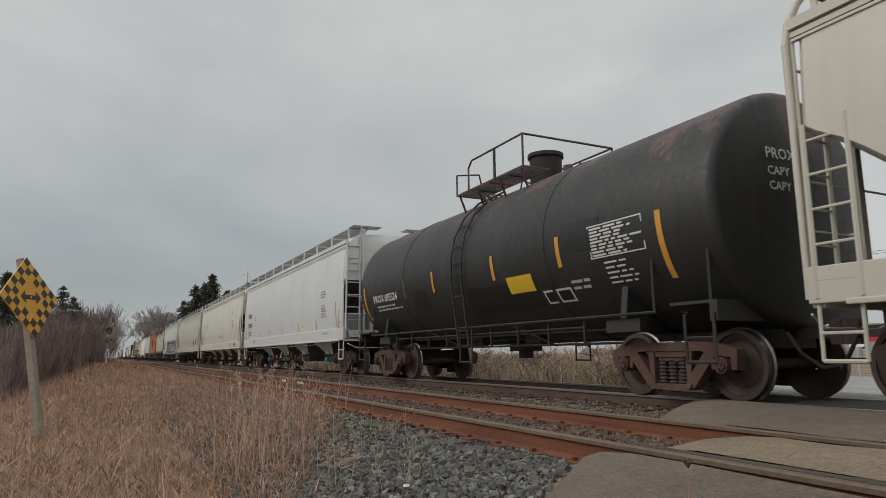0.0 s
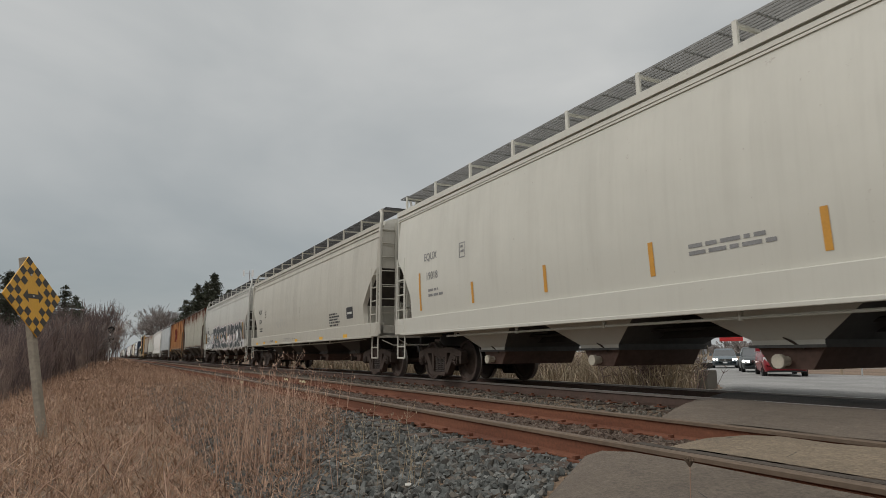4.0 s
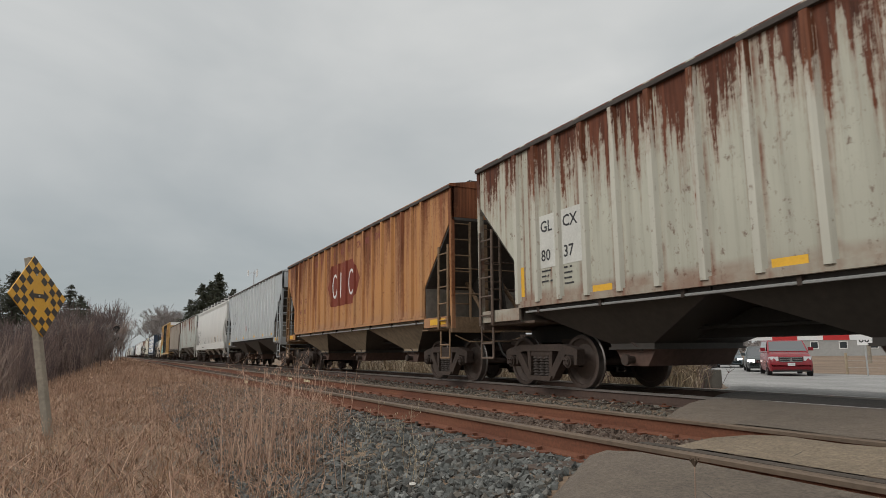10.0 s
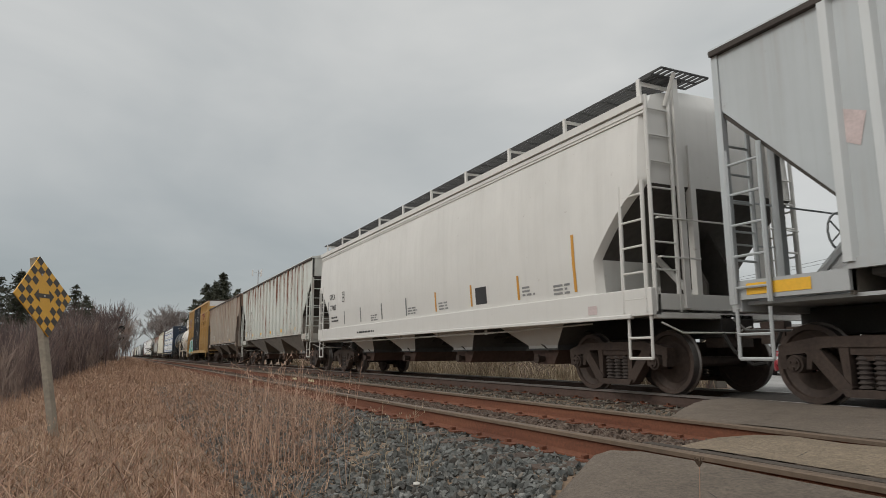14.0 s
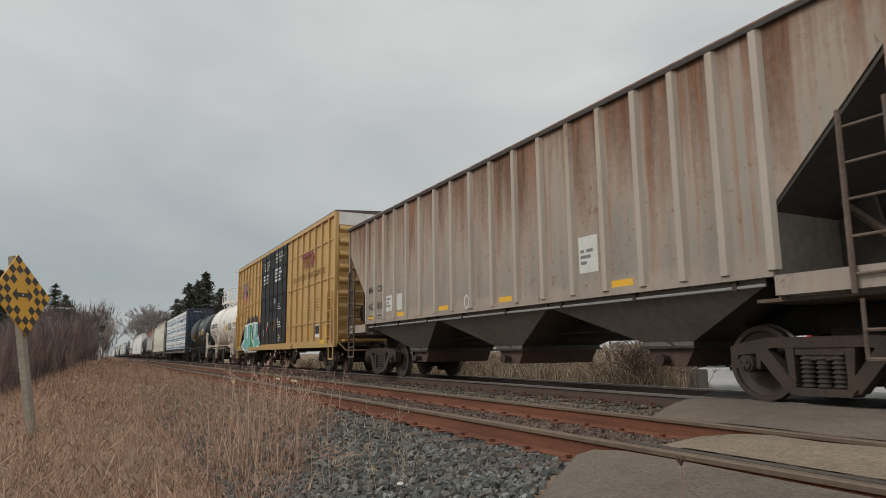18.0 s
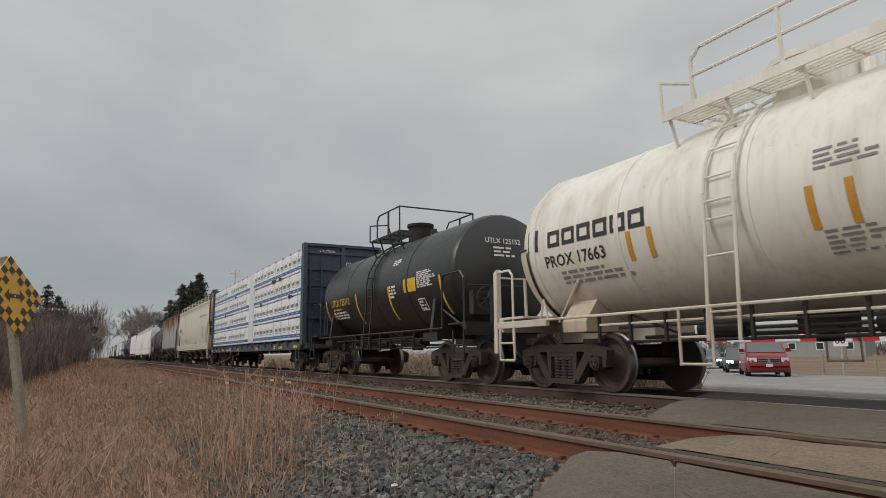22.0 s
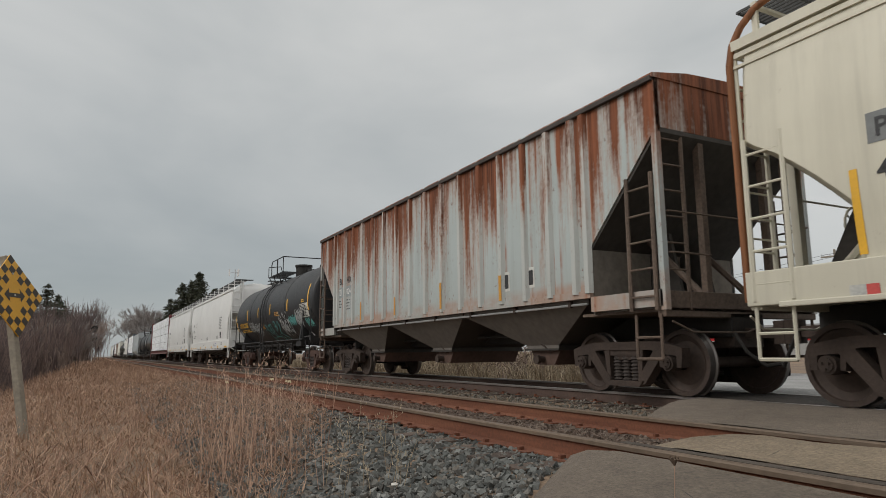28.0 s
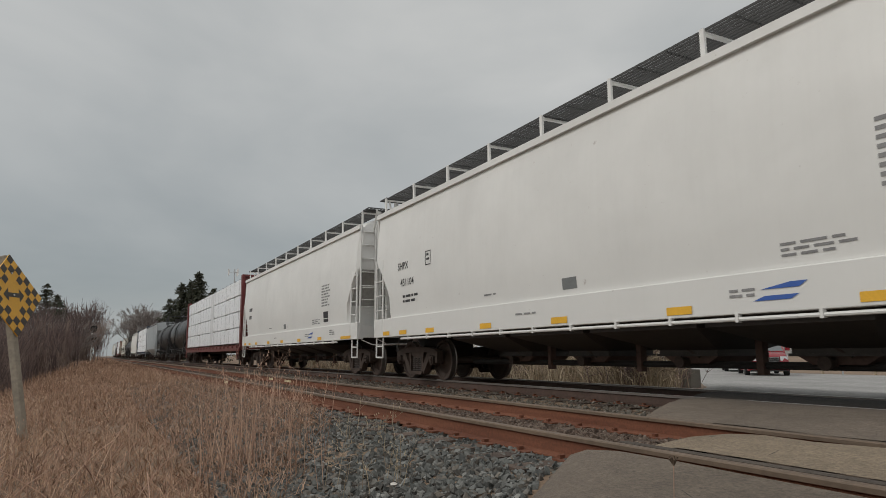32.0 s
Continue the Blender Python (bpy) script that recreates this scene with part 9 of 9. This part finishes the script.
# white tank car: emblem and name as plain bars, numbers lettered
T13 = tank_surface(1.38, 2.46)
words(13, T13, BLACK_INK, [("PROX 17663", -3.95, 2.03, 0.19)])
for i in range(6):
    u = -3.82 + i * 0.38
    Decal(T13).outline(u, u + 0.31, 2.36, 2.63, 0.065).put("name_bar", BLACK_INK, CAR[13])
patch(13, T13, BLACK_INK, -4.38, -4.1, 2.34, 2.72, "emblem", n=4)
patch(13, T13, WHITE_INK, -4.28, -4.2, 2.42, 2.66, "emblem_stroke", 0.008, 3)
for u, a, b in ((-1.95, 1.9, 2.33), (-1.55, 1.9, 2.33), (0.77, 1.88, 2.36), (1.2, 1.88, 2.36), (3.77, 1.4, 2.35), (-4.5, 1.4, 2.3)):
    strip(13, T13, u, a, b, 0.09)
patch(13, T13, LABEL_YELLOW, 1.66, 2.36, 2.07, 2.42, "hazard_label", n=4)
small_print(13, T13, BLACK_INK, 1.8, 2.36, 0.55, 3)
patch(13, T13, PANEL_GREY, 2.5, 3.5, 2.04, 2.47, "data_panel", n=4)
Decal(T13, 0.009).bars(2.55, 2.44, 0.95, 6, 0.03, 0.03).put("data_block", WHITE_INK, CAR[13])
patch(13, T13, BLACK_INK, 2.4, 3.1, 1.37, 1.66, "test_stencil", n=3)
small_print(13, T13, GREY_INK, 0.85, 2.74, 0.7, 4, 0.03, 0.035)
small_print(13, T13, GREY_INK, 0.82, 1.86, 0.6, 5, 0.03, 0.035)
small_print(13, T13, GREY_INK, -3.6, 1.93, 1.6, 3)
Decal(side_flat(-1.50)).poly([(3.62, 1.5), (3.86, 1.74), (4.10, 1.5), (3.86, 1.26)]).put("placard", PANEL_WHITE, CAR[13])
TIP_13 = car_length(13) / 2 - 0.64
d = Decal(lambda u, v, lift: (TIP_13 - 0.82 + 0.82 * math.sqrt(max(0.0, 1 - (u * u + (v - 2.46) ** 2) / 1.38 ** 2)) + lift + 0.01, u, v))
d.text("PROX 17663", -0.66, 3.08, 0.13).bars(-0.58, 3.0, 0.95, 5, 0.03, 0.035).put("end_lettering", BLACK_INK, CAR[13])
# black tank car
T14 = tank_surface(1.34, 2.42)
words(14, T14, YELLOW, [("UTLX 125152", -3.65, 2.12, 0.20)])
small_print(14, T14, YELLOW, -3.55, 2.04, 1.3, 1)
small_print(14, T14, WHITE_INK, -3.6, 1.93, 1.5, 3)
for u, a, b in ((-4.15, 1.6, 2.35), (-1.4, 1.42, 2.37), (1.0, 1.42, 2.37), (3.9, 1.42, 2.37)):
    strip(14, T14, u, a, b, 0.09, YELLOW)
small_print(14, T14, WHITE_INK, 1.05, 2.36, 0.5, 4, 0.055, 0.03)
patch(14, T14, LABEL_YELLOW, 1.95, 2.64, 2.12, 2.45, "hazard_label", n=4)
small_print(14, T14, ORANGE, 2.03, 2.38, 0.5, 3, 0.03, 0.03)
Decal(T14).bars(2.72, 2.56, 1.0, 9, 0.028, 0.016).put("data_block", WHITE_INK, CAR[14])
Decal(T14).outline(2.6, 2.98, 1.6, 1.92, 0.03).bars(2.66, 1.86, 0.28, 3, 0.05, 0.04).put("test_stencil", WHITE_INK, CAR[14])
small_print(14, T14, WHITE_INK, 1.15, 3.05, 0.55, 3, 0.04, 0.02)
Decal(T14, 0.02).poly([(3.15, 1.35), (3.38, 1.58), (3.61, 1.35), (3.38, 1.12)]).put("placard", PANEL_WHITE, CAR[14])
d = Decal(lambda u, v, lift: (car_length(14) / 2 - 1.06 + lift - 0.12 * abs(v - 2.42), u, v))
d.text("UTLX 125152", -0.7, 3.0, 0.11).bars(-0.5, 2.92, 0.7, 3, 0.045, 0.04).put("end_lettering", WHITE_INK, CAR[14])
# flatcar
FLATSILL = side_flat(-1.525)
words(15, FLATSILL, WHITE_INK, [("ONT", -8.2, 0.87, 0.14), ("4113", -7.2, 0.87, 0.14)])
for u in (-9.6, -5.8, -1.5, 3.0, 7.2, 9.4):
    patch(15, FLATSILL, YELLOW, u - 0.28, u + 0.28, 0.88, 0.99, "reflective_strip", 0.006, 1)
small_print(15, FLATSILL, WHITE_INK, -4.6, 1.02, 1.3, 2, 0.05, 0.03)
small_print(15, FLATSILL, WHITE_INK, 6.0, 1.0, 0.5, 2, 0.05, 0.03)
d = Decal(lambda u, v, lift: (car_length(15) / 2 - 0.6 + lift + 0.13, u, v))
d.text("CAUTION", -0.9, 4.36, 0.09).text("ONT", 0.1, 3.9, 0.13).text("4113", 0.1, 3.7, 0.13).put("end_lettering", WHITE_INK, CAR[15])
# worn ivory hopper
patch(16, side_smooth, PANEL_GREY, -7.05, -6.15, 2.56, 2.86)
words(16, side_smooth, BLACK_INK, [("PINX", -6.98, 2.62, 0.18), ("463154", -7.0, 2.2, 0.18)], lift=0.009)
plate_box(16, side_smooth, BLACK_INK, -5.55, 2.45)
small_print(16, side_smooth, GREY_INK, -6.95, 1.95, 0.9, 2, 0.05, 0.07)
strip(16, side_smooth, -7.22, 1.52, 2.35, 0.08, YELLOW)
strip(16, side_smooth, -5.7, 1.5, 1.95, 0.1, ORANGE)
words(16, SILL, BLACK_INK, [("CENTER FLOW", -4.6, 1.15, 0.085)])
for u in (-7.2, -5.05, -3.65, -1.2, 1.2, 3.6, 5.9):
    Decal(SILL).quad(u - 0.16, u, 1.13, 1.23).put("reflective_strip", PALE_INK, CAR[16])
    Decal(SILL).quad(u, u + 0.12, 1.13, 1.23).put("reflective_strip", BADGE_RED, CAR[16])
scrawl(16, side_smooth, BLACK_INK, -3.4, -1.2, 1.6, 2.0, 6, 0.02, 6)
Decal(side_smooth, 0.008).line([(-3.8, 1.62), (-3.76, 1.58)], 0.12).put("paint_spot", GREEN_SPOT, CAR[16])
RUST_LINE = plain("rust_line", (0.20, 0.085, 0.035), 0.85, vary=0.5, scale=6)
RUST_RUN = plain("rust_run", (0.46, 0.35, 0.22), 0.7, vary=0.25, scale=6)
SCRAPE = plain("scrape_grey", (0.22, 0.20, 0.17), 0.7, vary=0.4, scale=8)
rnd = random.Random(16)
edge, u = [(4.12, 3.37)], 4.12
while u < 7.15:
    u += rnd.uniform(0.12, 0.3)
    edge.append((u, 3.38 + rnd.uniform(-0.012, 0.012)))
Decal(side_smooth, 0.008).line(edge, 0.03).put("rust_line", RUST_LINE, CAR[16])
u = 4.15
while u < 7.1:
    w, drop = rnd.uniform(0.03, 0.10), rnd.choice((0.08, 0.12, 0.2, 0.34))
    Decal(side_smooth, 0.005).poly([(u, 3.375), (u + w * 0.35, 3.375 - drop), (u + w * 0.6, 3.375 - drop * 0.8), (u + w, 3.375)]).put("rust_run", RUST_RUN if rnd.random() < 0.7 else RUST_LINE, CAR[16])
    u += w + rnd.uniform(0.02, 0.16)
for pts, w, mat in (([(4.12, 3.37), (3.97, 3.1), (3.95, 2.75), (3.88, 2.5)], 0.018, SCRAPE), ([(3.88, 2.5), (3.86, 1.6)], 0.008, SCRAPE), ([(6.45, 3.36), (6.44, 2.4)], 0.01, SCRAPE),
                    ([(-3.57, 3.41), (-3.6, 3.1), (-3.65, 2.68)], 0.05, SCRAPE), ([(-2.9, 2.1), (-2.88, 1.9), (-2.75, 1.6)], 0.035, SCRAPE), ([(-2.5, 2.15), (-2.48, 2.05)], 0.03, SCRAPE), ([(-0.6, 2.05), (-0.45, 1.85), (-0.42, 1.65)], 0.03, SCRAPE),
                    ([(2.4, 1.95), (2.44, 1.75), (2.55, 1.51)], 0.035, SCRAPE), ([(5.29, 1.98), (5.33, 1.75), (5.49, 1.53)], 0.035, SCRAPE), ([(5.1, 3.7), (5.12, 3.5)], 0.02, RUST_LINE), ([(6.6, 3.6), (6.62, 3.42)], 0.03, SCRAPE), ([(-5.3, 1.85), (-5.2, 1.52)], 0.03, SCRAPE)):
    Decal(side_smooth, 0.007).line(pts, w).put("scrape", mat, CAR[16])
for u0, u1, v in ((6.2, 7.3, 3.3), (6.5, 7.2, 1.62), (4.9, 5.6, 3.05)):
    Decal(side_smooth, 0.004).line([(u0 + (u1 - u0) * i / 6, v + rnd.uniform(-0.03, 0.03)) for i in range(7)], 0.02).put("rust_run", RUST_RUN, CAR[16])
small_print(16, side_smooth, GREY_INK, 5.6, 2.6, 0.8, 6)
patch(16, side_smooth, BLACK_INK, 6.1, 6.4, 1.8, 2.1, "test_stencil")
# graffiti tank car
T18_at_centre = tank_surface(1.51, 2.51)
T18 = lambda u, v, lift: T18_at_centre(u + 0.62, v, lift)
words(18, T18, YELLOW, [("WCHX 23288", -6.5, 1.93, 0.225)])
small_print(18, T18, YELLOW, -6.3, 1.82, 2.2, 2)
for u, a, b in ((-7.15, 1.7, 2.6), (-4.46, 2.26, 2.76), (-2.12, 2.3, 2.74), (0.18, 2.3, 2.74), (2.98, 2.3, 2.74), (5.78, 2.15, 3.1)):
    strip(18, T18, u, a, b, 0.12, YELLOW)
small_print(18, T18, ORANGE, 0.9, 2.35, 0.9, 3, 0.035, 0.03)
small_print(18, T18, ORANGE, -1.75, 1.95, 0.5, 4, 0.035, 0.03)
small_print(18, T18, YELLOW, 4.95, 2.58, 0.6, 2, 0.035, 0.03)
patch(18, T18, PANEL_WHITE, 4.72, 5.74, 1.93, 2.43, "data_panel", n=4)
Decal(T18, 0.009).bars(4.76, 2.40, 1.0, 9, 0.032, 0.018).put("data_block", BLACK_INK, CAR[18])
graffiti(18, T18, "nlk", -1.1, 1.35, (1.1, 1.1), (1.85, 1.95), PANEL_BLACK, TEAL, 0.2, None, -0.1, 4)
scrawl(18, T18, SPRAY_SILVER, -4.2, -3.2, 1.6, 2.15, 2, 0.028, 12)
scrawl(18, T18, SPRAY_SILVER, -3.1, -2.0, 1.4, 2.1, 5, 0.03, 13)
scrawl(18, T18, SPRAY_SILVER, 1.5, 2.9, 1.25, 2.3, 8, 0.05, 13)
scrawl(18, T18, TEAL, 2.95, 3.9, 1.7, 2.1, 9, 0.04, 14)
scrawl(18, T18, SPRAY_SILVER, 3.95, 4.7, 1.55, 2.3, 12, 0.045, 12)
scrawl(18, T18, TEAL, 5.1, 5.85, 1.55, 1.9, 14, 0.04, 12)
scrawl(18, T18, SPRAY_SILVER, -6.95, -6.4, 1.5, 1.8, 15, 0.025, 11)
WHITE_SIDE = lambda u, v, lift: side_smooth(u + 0.42, v, lift)
WHITE_SILL = lambda u, v, lift: SILL(u + 0.42, v, lift)
# bright white hoppers
for k, mark, num in ((19, "SHPX", "451104"), (20, "SHPX", "451129")):
    if k == 19:
        hopper_marks(k, mark, num, BLACK_INK, (-5.0, 2.55), 0.17, (-6.5, 2.6), (-6.35, 2.2))
    else:
        small_print(k, WHITE_SIDE, BLACK_INK, -6.9, 2.75, 0.8, 2, 0.15, 0.2)
    small_print(k, WHITE_SIDE, GREY_INK, 4.2, 2.8, 0.95, 8, 0.045, 0.045)
    patch(k, WHITE_SIDE, BLACK_INK, 4.35, 4.82, 1.62, 1.95, "test_stencil")
    patch(k, WHITE_SIDE, PANEL_WHITE, 4.35, 4.82, 1.72, 1.745, "test_panel", 0.009)
    patch(k, WHITE_SIDE, PANEL_GREY, -0.65, -0.3, 1.58, 1.76, "test_stencil")
    small_print(k, WHITE_SIDE, GREY_INK, 3.1, 1.75, 0.9, 3, 0.03, 0.03)
    small_print(k, WHITE_SIDE, GREY_INK, -3.0, 1.7, 0.6, 1, 0.03, 0.03)
    for u in (-7.6, -6.6, -5.2, -2.9, -0.7, 1.7, 4.1):
        patch(k, WHITE_SILL, YELLOW, u - 0.2, u + 0.2, 1.06, 1.16, "reflective_strip", 0.006, 1)
    patch(k, WHITE_SILL, YELLOW, 6.15, 7.0, 1.05, 1.13, "reflective_strip", 0.006, 1)
    Decal(WHITE_SILL).poly([(2.85, 1.27), (3.2, 1.33), (3.4, 1.33), (3.3, 1.27)]).put("badge_stroke", BADGE_BLUE, CAR[k])
    Decal(WHITE_SILL).poly([(2.75, 1.15), (3.2, 1.15), (3.3, 1.2), (2.9, 1.2)]).put("badge_stroke", BADGE_BLUE, CAR[k])
    small_print(k, WHITE_SILL, GREY_INK, 2.45, 1.3, 0.5, 2, 0.03, 0.03)
    small_print(k, WHITE_SILL, GREY_INK, 5.1, 1.35, 0.6, 3, 0.03, 0.03)
    small_print(k, WHITE_SILL, GREY_INK, -1.9, 1.28, 0.6, 1, 0.03, 0.03)


# ---- what moves ----
def rolled(t):
    """Metres that the train has rolled by t seconds."""
    return 9.8188 * t + 0.00237 * t * t - 0.000266 * t ** 3


def motions():
    times = [0, 4, 8, 12, 16, 20, 24, 28, 32]
    for car, x in TRAIN:
        walk(car, [(t, pose(x + rolled(t), MAIN_Y, 0)) for t in times])
    # wheel sets turn as the cars roll
    steps = [i / 15 for i in range(32 * 15 + 1)]
    first = {}
    for w, dx in WHEEL_SETS:
        if dx not in first:
            walk(w, [(t, Matrix.Translation((dx, 0, 0.457)) @ Matrix.Rotation(rolled(t) / 0.457, 4, "Y")) for t in steps])
            first[dx] = w
        else:
            keys = w.animation_data_create()
            keys.action = first[dx].animation_data.action
            keys.action_slot = first[dx].animation_data.action_slot
            w.rotation_mode = "QUATERNION"


motions()
